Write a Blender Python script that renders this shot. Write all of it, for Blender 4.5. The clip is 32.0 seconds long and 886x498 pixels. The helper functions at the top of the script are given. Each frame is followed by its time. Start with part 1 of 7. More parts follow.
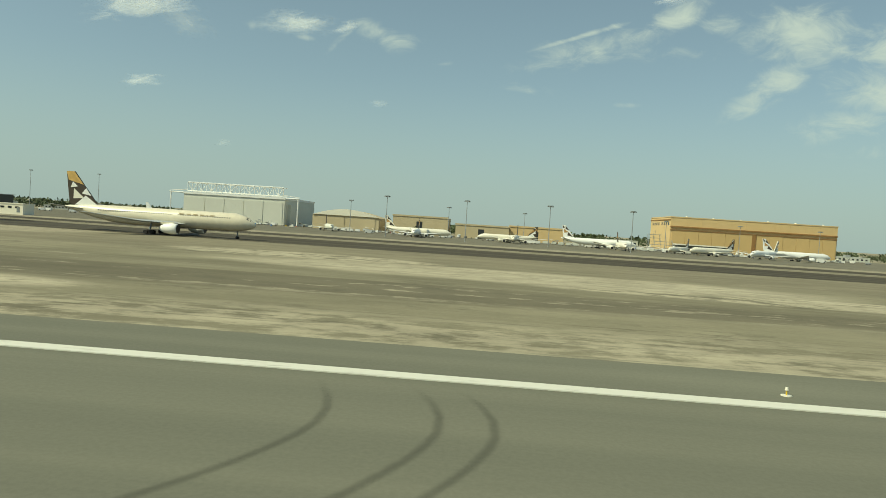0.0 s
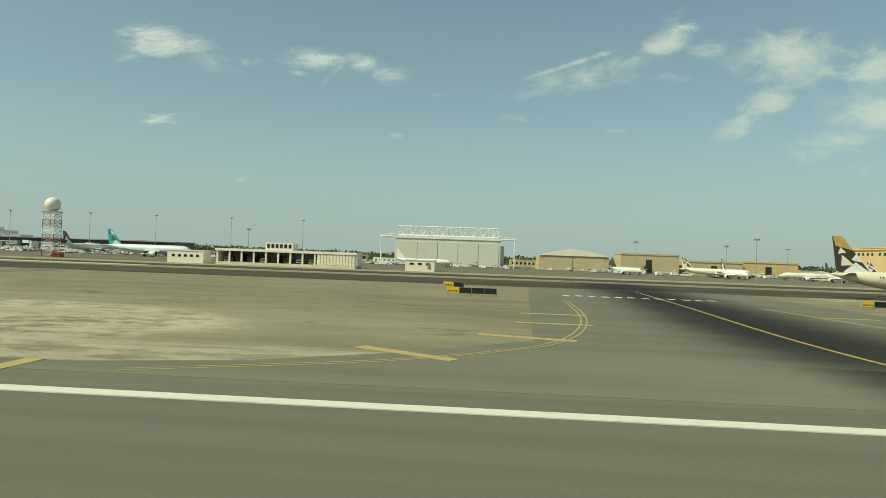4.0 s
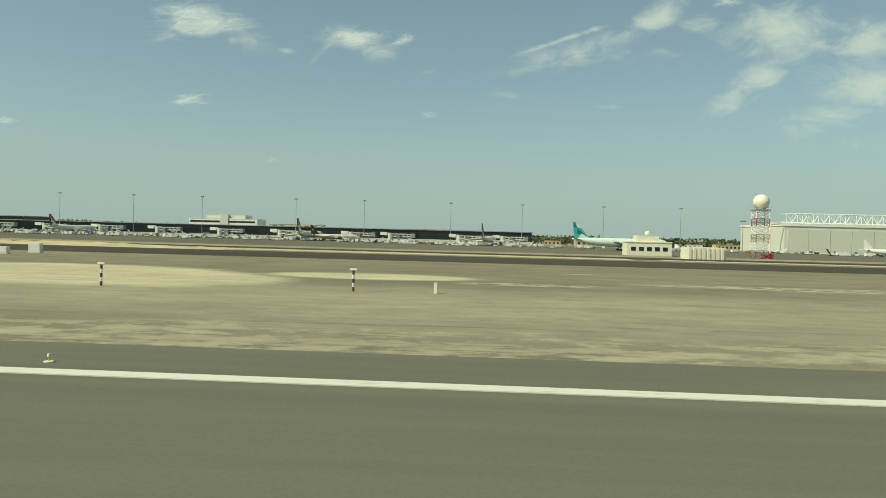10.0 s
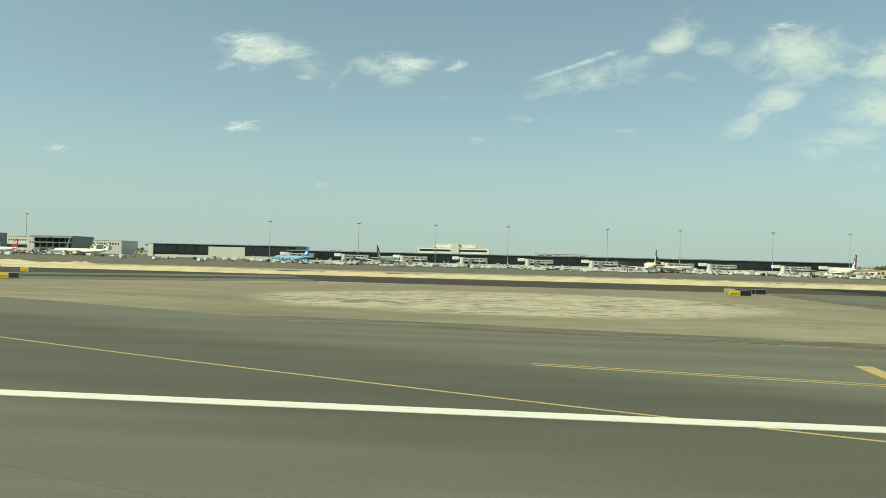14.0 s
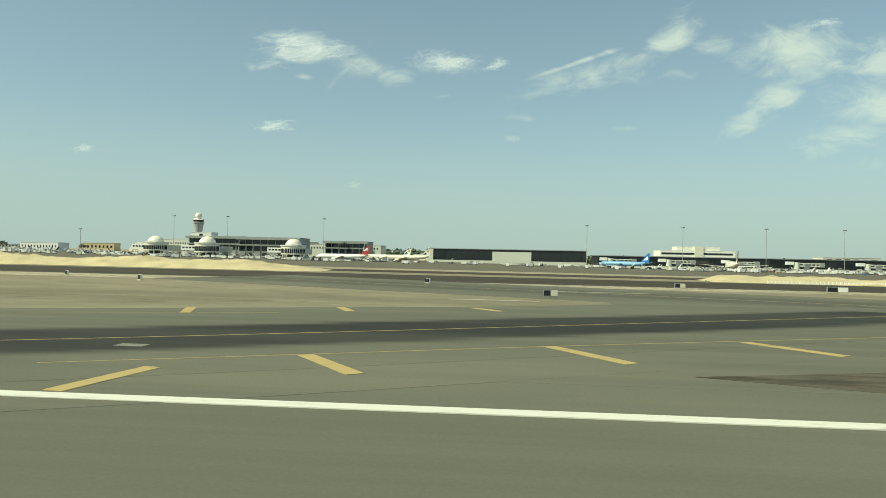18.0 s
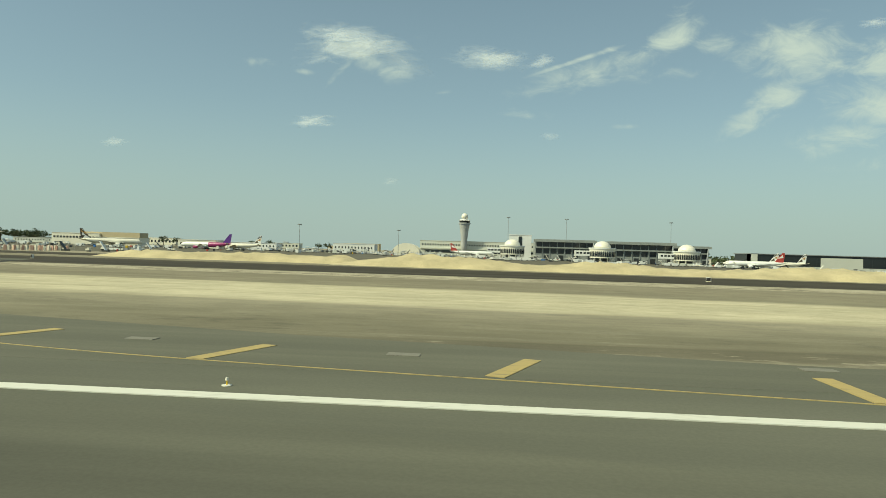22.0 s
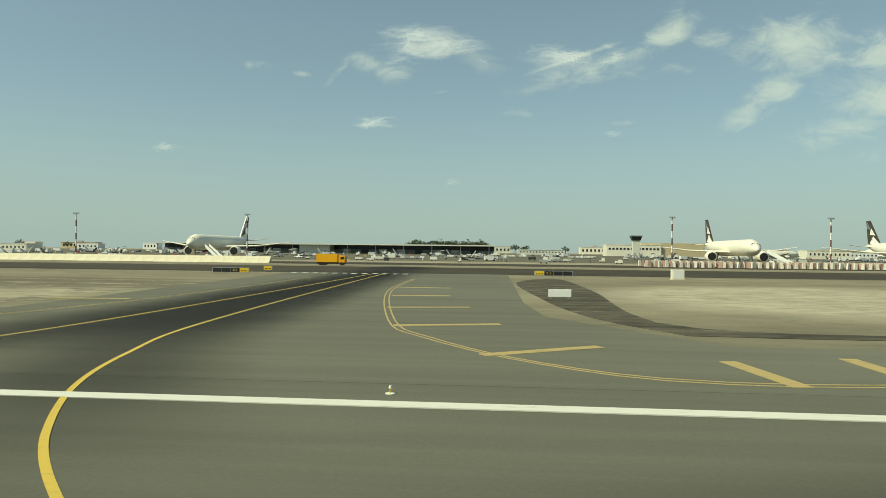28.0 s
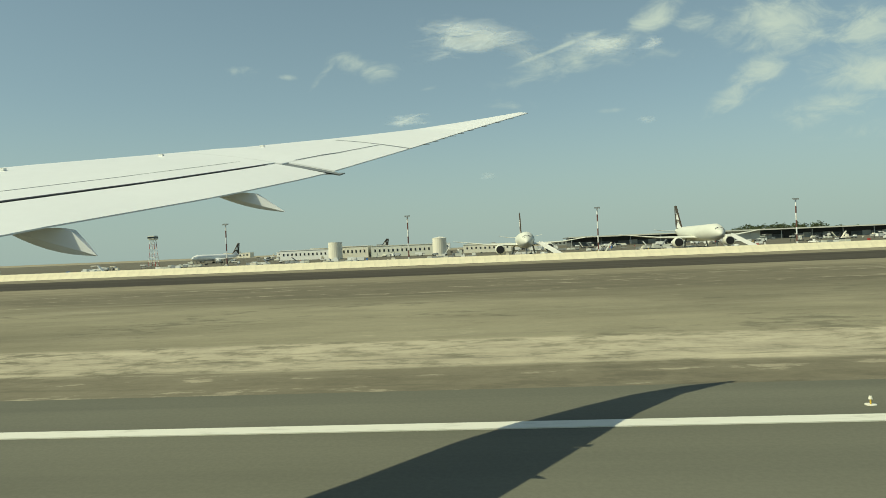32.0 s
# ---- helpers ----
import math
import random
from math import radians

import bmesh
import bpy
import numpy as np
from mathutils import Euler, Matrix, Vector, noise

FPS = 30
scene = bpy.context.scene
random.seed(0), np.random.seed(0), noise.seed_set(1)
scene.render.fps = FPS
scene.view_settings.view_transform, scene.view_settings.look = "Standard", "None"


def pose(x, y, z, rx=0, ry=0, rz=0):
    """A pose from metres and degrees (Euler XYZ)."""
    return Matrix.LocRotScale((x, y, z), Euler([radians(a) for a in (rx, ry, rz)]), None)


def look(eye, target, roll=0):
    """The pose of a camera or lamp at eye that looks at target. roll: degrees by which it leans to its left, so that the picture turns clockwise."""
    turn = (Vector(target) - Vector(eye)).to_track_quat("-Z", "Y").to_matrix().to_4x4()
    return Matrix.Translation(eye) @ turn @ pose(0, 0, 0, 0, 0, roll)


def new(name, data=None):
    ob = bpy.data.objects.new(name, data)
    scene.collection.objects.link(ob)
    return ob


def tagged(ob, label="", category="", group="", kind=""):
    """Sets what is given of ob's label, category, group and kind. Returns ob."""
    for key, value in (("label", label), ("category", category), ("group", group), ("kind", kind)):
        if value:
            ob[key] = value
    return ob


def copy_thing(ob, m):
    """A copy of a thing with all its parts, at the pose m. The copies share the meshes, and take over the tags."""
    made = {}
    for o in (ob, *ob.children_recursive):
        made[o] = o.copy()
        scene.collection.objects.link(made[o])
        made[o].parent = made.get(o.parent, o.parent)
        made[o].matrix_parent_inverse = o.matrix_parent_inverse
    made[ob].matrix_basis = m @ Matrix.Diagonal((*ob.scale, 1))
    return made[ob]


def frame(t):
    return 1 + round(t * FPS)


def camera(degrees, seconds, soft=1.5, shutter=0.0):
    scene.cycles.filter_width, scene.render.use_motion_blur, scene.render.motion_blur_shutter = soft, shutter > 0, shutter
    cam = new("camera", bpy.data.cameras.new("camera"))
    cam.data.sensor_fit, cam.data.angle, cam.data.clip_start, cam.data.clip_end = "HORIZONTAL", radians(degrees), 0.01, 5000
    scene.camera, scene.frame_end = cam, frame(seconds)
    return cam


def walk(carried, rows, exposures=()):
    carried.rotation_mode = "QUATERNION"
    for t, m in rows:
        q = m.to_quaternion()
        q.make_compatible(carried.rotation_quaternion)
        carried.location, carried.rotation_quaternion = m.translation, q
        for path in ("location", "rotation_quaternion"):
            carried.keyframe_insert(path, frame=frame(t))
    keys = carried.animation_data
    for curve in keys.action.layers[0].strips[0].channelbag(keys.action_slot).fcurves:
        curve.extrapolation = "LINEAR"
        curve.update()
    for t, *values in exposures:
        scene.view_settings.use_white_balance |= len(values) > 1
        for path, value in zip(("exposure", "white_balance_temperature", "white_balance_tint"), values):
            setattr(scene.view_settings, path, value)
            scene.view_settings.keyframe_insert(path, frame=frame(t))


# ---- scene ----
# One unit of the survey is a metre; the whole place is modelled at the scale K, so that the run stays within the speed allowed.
K = 0.465
cam = camera(66.0, 32.0, soft=0.6)
rows = [
    (0, pose(-0.00, 0, 2.643, 88.01, -3.69, 4.34)),
    (0.5, pose(-9.93, 0, 2.650, 88.86, -3.18, 4.34)),
    (1, pose(-19.95, 0, 2.645, 89.50, -3.03, 4.40)),
    (1.5, pose(-30.09, 0, 2.648, 90.02, -2.65, 4.38)),
    (2, pose(-40.33, 0, 2.634, 90.16, -2.57, 4.25)),
    (2.5, pose(-50.71, 0, 2.648, 90.18, -2.41, 4.18)),
    (3, pose(-61.17, 0, 2.637, 90.12, -2.32, 4.06)),
    (3.5, pose(-71.72, 0, 2.655, 90.25, -2.18, 4.07)),
    (5.5, pose(-115.59, 0, 2.650, 91.25, -1.34, 3.68)),
    (6, pose(-127.10, 0, 2.647, 91.42, -0.84, 3.62)),
    (6.5, pose(-138.83, 0, 2.650, 91.47, -0.32, 3.65)),
    (7, pose(-150.76, 0, 2.647, 91.15, -0.32, 3.83)),
    (7.5, pose(-162.87, 0, 2.650, 90.46, -0.58, 3.94)),
    (8, pose(-175.13, 0, 2.643, 89.60, -1.02, 3.99)),
    (8.5, pose(-187.52, 0, 2.651, 88.79, -1.45, 3.78)),
    (9, pose(-200.08, 0, 2.639, 88.37, -1.54, 3.64)),
    (9.5, pose(-212.82, 0, 2.650, 88.39, -1.53, 3.51)),
    (10, pose(-225.77, 0, 2.642, 88.69, -1.44, 3.39)),
    (10.5, pose(-238.94, 0, 2.651, 89.18, -1.26, 3.36)),
    (11, pose(-252.30, 0, 2.654, 89.65, -1.20, 3.48)),
    (11.5, pose(-265.82, 0, 2.651, 89.96, -1.27, 3.69)),
    (12, pose(-279.50, 0, 2.659, 90.21, -1.26, 3.99)),
    (12.5, pose(-293.33, 0, 2.652, 90.45, -1.34, 4.32)),
    (13, pose(-307.31, 0, 2.659, 90.71, -1.24, 4.49)),
    (13.5, pose(-321.42, 0, 2.651, 90.74, -1.30, 4.69)),
    (15.5, pose(-379.32, 0, 2.651, 90.20, -1.26, 4.99)),
    (16, pose(-394.22, 0, 2.687, 90.22, -1.06, 4.97)),
    (16.5, pose(-409.28, 0, 2.651, 90.24, -1.30, 4.87)),
    (17, pose(-424.51, 0, 2.651, 90.33, -1.54, 4.75)),
    (17.5, pose(-439.88, 0, 2.665, 90.40, -1.43, 4.74)),
    (18, pose(-455.37, 0, 2.655, 90.55, -1.12, 4.77)),
    (18.5, pose(-470.98, 0, 2.652, 90.58, -0.95, 4.91)),
    (19, pose(-486.71, 0, 2.647, 90.69, -0.56, 5.00)),
    (19.5, pose(-502.55, 0, 2.651, 90.70, -0.66, 5.05)),
    (20, pose(-518.51, 0, 2.653, 90.65, -0.93, 4.93)),
    (20.5, pose(-534.61, 0, 2.650, 90.53, -1.14, 4.62)),
    (21, pose(-550.94, 0, 2.646, 90.44, -1.35, 4.63)),
    (21.5, pose(-567.56, 0, 2.650, 90.35, -1.57, 4.72)),
    (22, pose(-584.50, 0, 2.650, 90.26, -1.66, 4.67)),
    (22.5, pose(-601.75, 0, 2.650, 90.17, -1.65, 4.61)),
    (23, pose(-619.26, 0, 2.658, 90.02, -1.58, 4.42)),
    (23.5, pose(-636.97, 0, 2.651, 89.76, -1.59, 4.20)),
    (24, pose(-654.79, 0, 2.655, 89.55, -1.56, 4.18)),
    (24.5, pose(-672.65, 0, 2.651, 89.41, -1.61, 4.22)),
    (25, pose(-690.51, 0, 2.661, 89.35, -1.69, 4.31)),
    (25.5, pose(-708.36, 0, 2.662, 89.40, -1.67, 4.34)),
    (27.5, pose(-779.87, 0, 2.658, 89.91, -1.13, 4.51)),
    (28, pose(-798.00, 0, 2.656, 90.23, -0.65, 4.71)),
    (28.5, pose(-816.26, 0, 2.651, 90.40, -0.34, 4.91)),
    (29, pose(-834.68, 0, 2.640, 90.39, 0.11, 5.00)),
    (29.5, pose(-853.27, 0, 2.651, 90.58, 0.72, 5.13)),
    (30, pose(-872.03, 0, 2.606, 90.19, 1.09, 5.02)),
    (31, pose(-910.07, 0, 2.575, 90.13, 1.89, 4.55)),
    (32, pose(-948.83, 0, 3.082, 89.92, 2.36, 4.31)),
]

walk(cam, rows, [(0, 0.28, 7900, -11), (6, 0.28, 7900, -11), (7, 0.20, 7900, -11), (8, 0.28, 7900, -11), (11, 0.27, 7900, -11), (12, 0.42, 7900, -11), (13, 0.56, 7800, -12), (18, 0.53, 7800, -12), (21, 0.34, 7900, -11), (25, 0.36, 7900, -11), (28, 0.33, 7900, -11), (30, 0.31, 7900, -11), (31, 0.23, 7900, -11), (32, 0.25, 7900, -11)])

# ---- light ----
SKY = 0.10
SUN = Vector((0.797, 0.465, -1.0)).normalized()
world = bpy.data.worlds.new("sky")
scene.world = world
world.use_nodes = True
wn, wl = world.node_tree.nodes, world.node_tree.links
sky = wn.new("ShaderNodeTexSky")
sky.sky_type = "NISHITA"
sky.sun_disc = False
sky.sun_elevation = radians(47.0)
sky.sun_rotation = math.atan2(-SUN.x, -SUN.y)
sky.altitude = 0
sky.air_density = 0.85
sky.dust_density = 0.7
sky.ozone_density = 3.0
wn["Background"].inputs["Strength"].default_value = SKY
wl.new(sky.outputs[0], wn["Background"].inputs[0])

# high cirrus: veils by direction (across, up, half width, half height, lean, density)
CIRRUS = [
    (0.099, 0.281, 0.090, 0.006, 0.34, 0.95), (0.119, 0.266, 0.095, 0.019, 0.21, 0.75), (0.234, 0.264, 0.091, 0.013, 0.04, 0.5),
    (0.237, 0.315, 0.050, 0.029, 0.49, 0.85), (0.224, 0.286, 0.018, 0.016, 0.62, 0.6), (0.300, 0.312, 0.042, 0.022, 0.27, 0.6),
    (0.412, 0.301, 0.080, 0.040, -0.03, 1.0), (0.375, 0.223, 0.050, 0.030, 0.70, 0.85), (0.537, 0.286, 0.075, 0.029, -0.03, 0.95), (0.540, 0.230, 0.082, 0.040, -0.02, 1.0)]
CIRRUS += [
    (0.489, 0.173, 0.075, 0.020, 0.11, 0.75), (0.540, 0.139, 0.070, 0.020, 0.05, 0.5), (-0.243, 0.263, 0.021, 0.010, 1.25, 0.6),
    (-0.188, 0.271, 0.053, 0.016, -0.24, 0.75), (-0.371, 0.281, 0.035, 0.008, -0.14, 0.55), (-0.302, 0.264, 0.024, 0.006, -0.08, 0.6),
    (-0.081, 0.238, 0.028, 0.006, 0.22, 0.5), (0.036, 0.208, 0.040, 0.010, 0.02, 0.5), (0.175, 0.188, 0.036, 0.006, 0.05, 0.45), (0.627, 0.262, 0.060, 0.060, 0.1, 0.8)]


def sky_math(op, a, b=None, c=None):
    x = wn.new("ShaderNodeMath")
    x.operation = op
    for i, v in enumerate((a, b, c)):
        if v is None:
            continue
        if isinstance(v, (int, float)):
            x.inputs[i].default_value = v
        else:
            wl.new(v, x.inputs[i])
    return x.outputs[0]


def sky_step(v, lo, hi, a=0.0, b=1.0):
    r = wn.new("ShaderNodeMapRange")
    r.interpolation_type = "SMOOTHSTEP"
    for key, val in (("From Min", lo), ("From Max", hi), ("To Min", a), ("To Max", b)):
        r.inputs[key].default_value = val
    wl.new(v, r.inputs["Value"])
    return r.outputs[0]


dome, split = wn.new("ShaderNodeTexCoord"), wn.new("ShaderNodeSeparateXYZ")
wl.new(dome.outputs["Generated"], split.inputs[0])
front = sky_math("MAXIMUM", split.outputs[1], 0.02)
su, sv = sky_math("DIVIDE", split.outputs[0], front), sky_math("DIVIDE", split.outputs[2], front)
join = wn.new("ShaderNodeCombineXYZ")
wl.new(sky_math("MULTIPLY_ADD", sv, 0.55, sky_math("MULTIPLY", su, 0.75)), join.inputs[0])
wl.new(sky_math("MULTIPLY_ADD", su, -0.40, sky_math("MULTIPLY", sv, 1.35)), join.inputs[1])
veil = wn.new("ShaderNodeTexNoise")
veil.inputs["Scale"].default_value, veil.inputs["Detail"].default_value, veil.inputs["Roughness"].default_value, veil.inputs["Distortion"].default_value = 20.0, 12, 0.63, 0.7
wl.new(join.outputs[0], veil.inputs["Vector"])
# a slow wander that keeps the veils from being plain ovals
warp = wn.new("ShaderNodeTexNoise")
warp.inputs["Scale"].default_value, warp.inputs["Detail"].default_value = 9.0, 3
wl.new(join.outputs[0], warp.inputs["Vector"])
bend = wn.new("ShaderNodeSeparateColor")
wl.new(warp.outputs["Color"], bend.inputs[0])
wu = sky_math("ADD", su, sky_math("MULTIPLY_ADD", bend.outputs[0], 0.06, -0.03))
wv = sky_math("ADD", sv, sky_math("MULTIPLY_ADD", bend.outputs[1], 0.03, -0.015))
cover = None
for cu_, cv_, ru_, rv_, lean, dens in CIRRUS:
    thin = rv_ < 0.007
    pu, pv = (su, sv) if thin else (wu, wv)
    a = sky_math("MULTIPLY_ADD", pu, 1 / ru_, -cu_ / ru_)
    b = sky_math("MULTIPLY_ADD", pu, -lean / rv_, sky_math("MULTIPLY_ADD", pv, 1 / rv_, -(cv_ - lean * cu_) / rv_))
    d = sky_math("ADD", sky_math("MULTIPLY", a, a), sky_math("MULTIPLY", b, b))
    k = sky_math("MULTIPLY", sky_math("EXPONENT", sky_math("MULTIPLY", d, -1.4 if thin else -0.75)), dens)
    cover = k if cover is None else sky_math("MAXIMUM", cover, k)
alpha = sky_step(sky_math("MULTIPLY_ADD", cover, 0.90, sky_math("MULTIPLY_ADD", veil.outputs[0], 1.7, -0.85)), 0.22, 1.20, 0.0, 0.85)
alpha = sky_math("MULTIPLY", alpha, sky_step(cover, 0.03, 0.4))
alpha = sky_math("MULTIPLY", alpha, sky_step(split.outputs[1], 0.1, 0.25))
# desert dust hanging over the horizon all round
haze, dusty = wn.new("ShaderNodeBackground"), wn.new("ShaderNodeMixShader")
haze.inputs["Color"].default_value = (0.66, 0.85, 1.0, 1)
haze.inputs["Strength"].default_value = 0.44
up = sky_math("ABSOLUTE", split.outputs[2])
wl.new(sky_math("ADD", sky_step(up, 0.0, 0.22, 0.45, 0.0), sky_step(up, 0.0, 0.7, 0.45, 0.12)), dusty.inputs[0])
wl.new(wn["Background"].outputs[0], dusty.inputs[1])
wl.new(haze.outputs[0], dusty.inputs[2])
ice, blend = wn.new("ShaderNodeBackground"), wn.new("ShaderNodeMixShader")
ice.inputs["Color"].default_value = (0.80, 0.91, 0.95, 1)
ice.inputs["Strength"].default_value = 0.62
wl.new(alpha, blend.inputs[0])
wl.new(dusty.outputs[0], blend.inputs[1])
wl.new(ice.outputs[0], blend.inputs[2])
wl.new(blend.outputs[0], wn["World Output"].inputs["Surface"])
sun = new("sun", bpy.data.lights.new("sun", "SUN"))
sun.data.energy = 3.4
sun.data.angle = radians(0.53)
sun.data.color = (1.0, 0.955, 0.86)
sun.matrix_world = look((0, 0, 300), Vector((0, 0, 300)) + SUN)


# ---- materials ----
def nodes_of(m):
    m.use_nodes = True
    return m.node_tree.nodes, m.node_tree.links, m.node_tree.nodes["Principled BSDF"]


def mat(name, color, rough=0.7, metal=0.0, var=0.18, scale=2.0, bump=0.0, fine=14.0, random_part=0.0):
    """Paint, metal or mineral with grain at two scales."""
    m = bpy.data.materials.new(name)
    n, l, b = nodes_of(m)
    co = n.new("ShaderNodeTexCoord")
    big, small = n.new("ShaderNodeTexNoise"), n.new("ShaderNodeTexNoise")
    big.inputs["Scale"].default_value, small.inputs["Scale"].default_value = scale, scale * fine
    big.inputs["Detail"].default_value = 5
    for t in (big, small):
        l.new(co.outputs["Object"], t.inputs["Vector"])
    add = n.new("ShaderNodeMath")
    add.operation = "MULTIPLY_ADD"
    l.new(small.outputs[0], add.inputs[0])
    add.inputs[1].default_value = 0.45
    l.new(big.outputs[0], add.inputs[2])
    rng = n.new("ShaderNodeMapRange")
    rng.inputs["From Min"].default_value, rng.inputs["From Max"].default_value = 0.45, 1.0
    rng.inputs["To Min"].default_value, rng.inputs["To Max"].default_value = 1 - var, 1 + var
    l.new(add.outputs[0], rng.inputs["Value"])
    mul = n.new("ShaderNodeVectorMath")
    mul.operation = "SCALE"
    mul.inputs[0].default_value = color
    l.new(rng.outputs[0], mul.inputs["Scale"])
    out = mul.outputs[0]
    if random_part:
        info, r2 = n.new("ShaderNodeObjectInfo"), n.new("ShaderNodeMapRange")
        r2.inputs["To Min"].default_value, r2.inputs["To Max"].default_value = 1 - random_part, 1 + random_part
        l.new(info.outputs["Random"], r2.inputs["Value"])
        m2 = n.new("ShaderNodeVectorMath")
        m2.operation = "SCALE"
        l.new(out, m2.inputs[0])
        l.new(r2.outputs[0], m2.inputs["Scale"])
        out = m2.outputs[0]
    l.new(out, b.inputs["Base Color"])
    b.inputs["Roughness"].default_value, b.inputs["Metallic"].default_value = rough, metal
    if bump:
        bp = n.new("ShaderNodeBump")
        bp.inputs["Strength"].default_value, bp.inputs["Distance"].default_value = bump, 0.05
        l.new(small.outputs[0], bp.inputs["Height"])
        l.new(bp.outputs[0], b.inputs["Normal"])
    return m


WHITE = mat("white_paint", (0.82, 0.82, 0.77), 0.45, var=0.06, scale=0.3, fine=6)
CREAM = mat("cream_paint", (0.79, 0.75, 0.62), 0.4, var=0.06, scale=0.3, fine=6)
GOLD = mat("pale_gold_paint", (0.70, 0.64, 0.49), 0.35, var=0.08)
BEIGE = mat("beige_cladding", (0.52, 0.43, 0.27), 0.75, var=0.07, scale=0.12, fine=5)
ORANGE = mat("ochre_cladding", (0.66, 0.48, 0.24), 0.7, var=0.06, scale=0.10, fine=5)
PALE_GREY = mat("pale_grey_cladding", (0.63, 0.635, 0.55), 0.6, var=0.04, scale=0.12, fine=5)
MID_GREY = mat("mid_grey_metal", (0.22, 0.24, 0.24), 0.5, 0.2)
DARK = mat("dark_cladding_and_shade", (0.030, 0.034, 0.036), 0.35, var=0.25)
BLACK = mat("black_paint", (0.012, 0.012, 0.013), 0.5)
RUBBER = mat("tyre_rubber", (0.02, 0.02, 0.02), 0.85)
HALL_GREY = mat("hall_grey_cladding", (0.29, 0.31, 0.29), 0.55)
TOWER_GREY = mat("tower_grey_concrete", (0.40, 0.41, 0.40), 0.8, var=0.05, scale=0.2, fine=5)
GOLD_DARK = mat("dull_gold_paint", (0.50, 0.41, 0.25), 0.4)
TAN = mat("tan_fin_paint", (0.46, 0.27, 0.10), 0.45)
COVER = mat("pit_cover_iron", (0.20, 0.19, 0.15), 0.85)
STEEL = mat("galvanised_steel", (0.42, 0.43, 0.42), 0.45, 0.6)
GLASS = mat("dark_window_glass", (0.02, 0.026, 0.03), 0.08, var=0.1)
TEAL = mat("turquoise_paint", (0.04, 0.36, 0.36), 0.4, var=0.1)
DEEP_TEAL = mat("deep_teal_paint", (0.02, 0.13, 0.12), 0.4)
MINT = mat("pale_turquoise_paint", (0.60, 0.70, 0.66), 0.4, var=0.08)
BLUE = mat("blue_paint", (0.03, 0.17, 0.50), 0.4)
PALE_BLUE = mat("pale_blue_paint", (0.16, 0.36, 0.56), 0.4, var=0.3)
RED = mat("red_paint", (0.42, 0.055, 0.045), 0.45)
MAGENTA = mat("magenta_paint", (0.36, 0.04, 0.16), 0.4)
PURPLE = mat("purple_paint", (0.10, 0.03, 0.22), 0.4)
BROWN = mat("dark_brown_paint", (0.06, 0.045, 0.03), 0.45)
AMBER = mat("amber_paint", (0.56, 0.36, 0.12), 0.45)
YELLOW = mat("yellow_sign_face", (0.72, 0.48, 0.03), 0.5, var=0.08)
TRUCK_YELLOW = mat("truck_yellow_paint", (0.78, 0.38, 0.01), 0.4, var=0.08)
CONCRETE = mat("pale_concrete", (0.66, 0.60, 0.43), 0.85, var=0.14, scale=0.8, bump=0.3)
FOLIAGE = mat("tree_foliage", (0.055, 0.075, 0.030), 0.8, var=0.5, scale=1.5)
BARK = mat("tree_bark", (0.10, 0.075, 0.05), 0.9)
WING_WHITE = mat("wing_white_paint", (0.76, 0.77, 0.76), 0.38, var=0.03, scale=0.6)
WING_GREY = mat("wing_grey_paint", (0.42, 0.44, 0.44), 0.45, var=0.05, scale=0.6)


def math_node(n, l, op, a, b=None, c=None):
    x = n.new("ShaderNodeMath")
    x.operation = op
    for i, v in enumerate((a, b, c)):
        if v is None:
            continue
        if hasattr(v, "is_linked"):
            l.new(v, x.inputs[i])
        else:
            x.inputs[i].default_value = v
    return x.outputs[0]


def noise_at(n, l, vec, sx, sy, scale, detail=6, rough=0.6):
    """Noise in metres of the place, stretched by sx and sy."""
    mp = n.new("ShaderNodeMapping")
    mp.inputs["Scale"].default_value = (sx, sy, 1)
    l.new(vec, mp.inputs["Vector"])
    t = n.new("ShaderNodeTexNoise")
    t.inputs["Scale"].default_value, t.inputs["Detail"].default_value, t.inputs["Roughness"].default_value = scale, detail, rough
    l.new(mp.outputs[0], t.inputs["Vector"])
    return t.outputs[0]


def step(n, l, v, lo, hi, a=0.0, b=1.0):
    r = n.new("ShaderNodeMapRange")
    r.interpolation_type = "SMOOTHSTEP"
    for key, val in (("From Min", lo), ("From Max", hi), ("To Min", a), ("To Max", b)):
        r.inputs[key].default_value = val
    l.new(v, r.inputs["Value"])
    return r.outputs[0]


def mix(n, l, f, a, b):
    m = n.new("ShaderNodeMix")
    m.data_type = "RGBA"
    for s, v in ((m.inputs[0], f), (m.inputs[6], a), (m.inputs[7], b)):
        if hasattr(v, "is_linked"):
            l.new(v, s)
        else:
            s.default_value = (*v, 1) if isinstance(v, tuple) else v
    return m.outputs[2]


def place_vector(n, l):
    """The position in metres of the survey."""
    g, s = n.new("ShaderNodeNewGeometry"), n.new("ShaderNodeVectorMath")
    s.operation = "SCALE"
    s.inputs["Scale"].default_value = 1 / K
    l.new(g.outputs["Position"], s.inputs[0])
    return s.outputs[0]


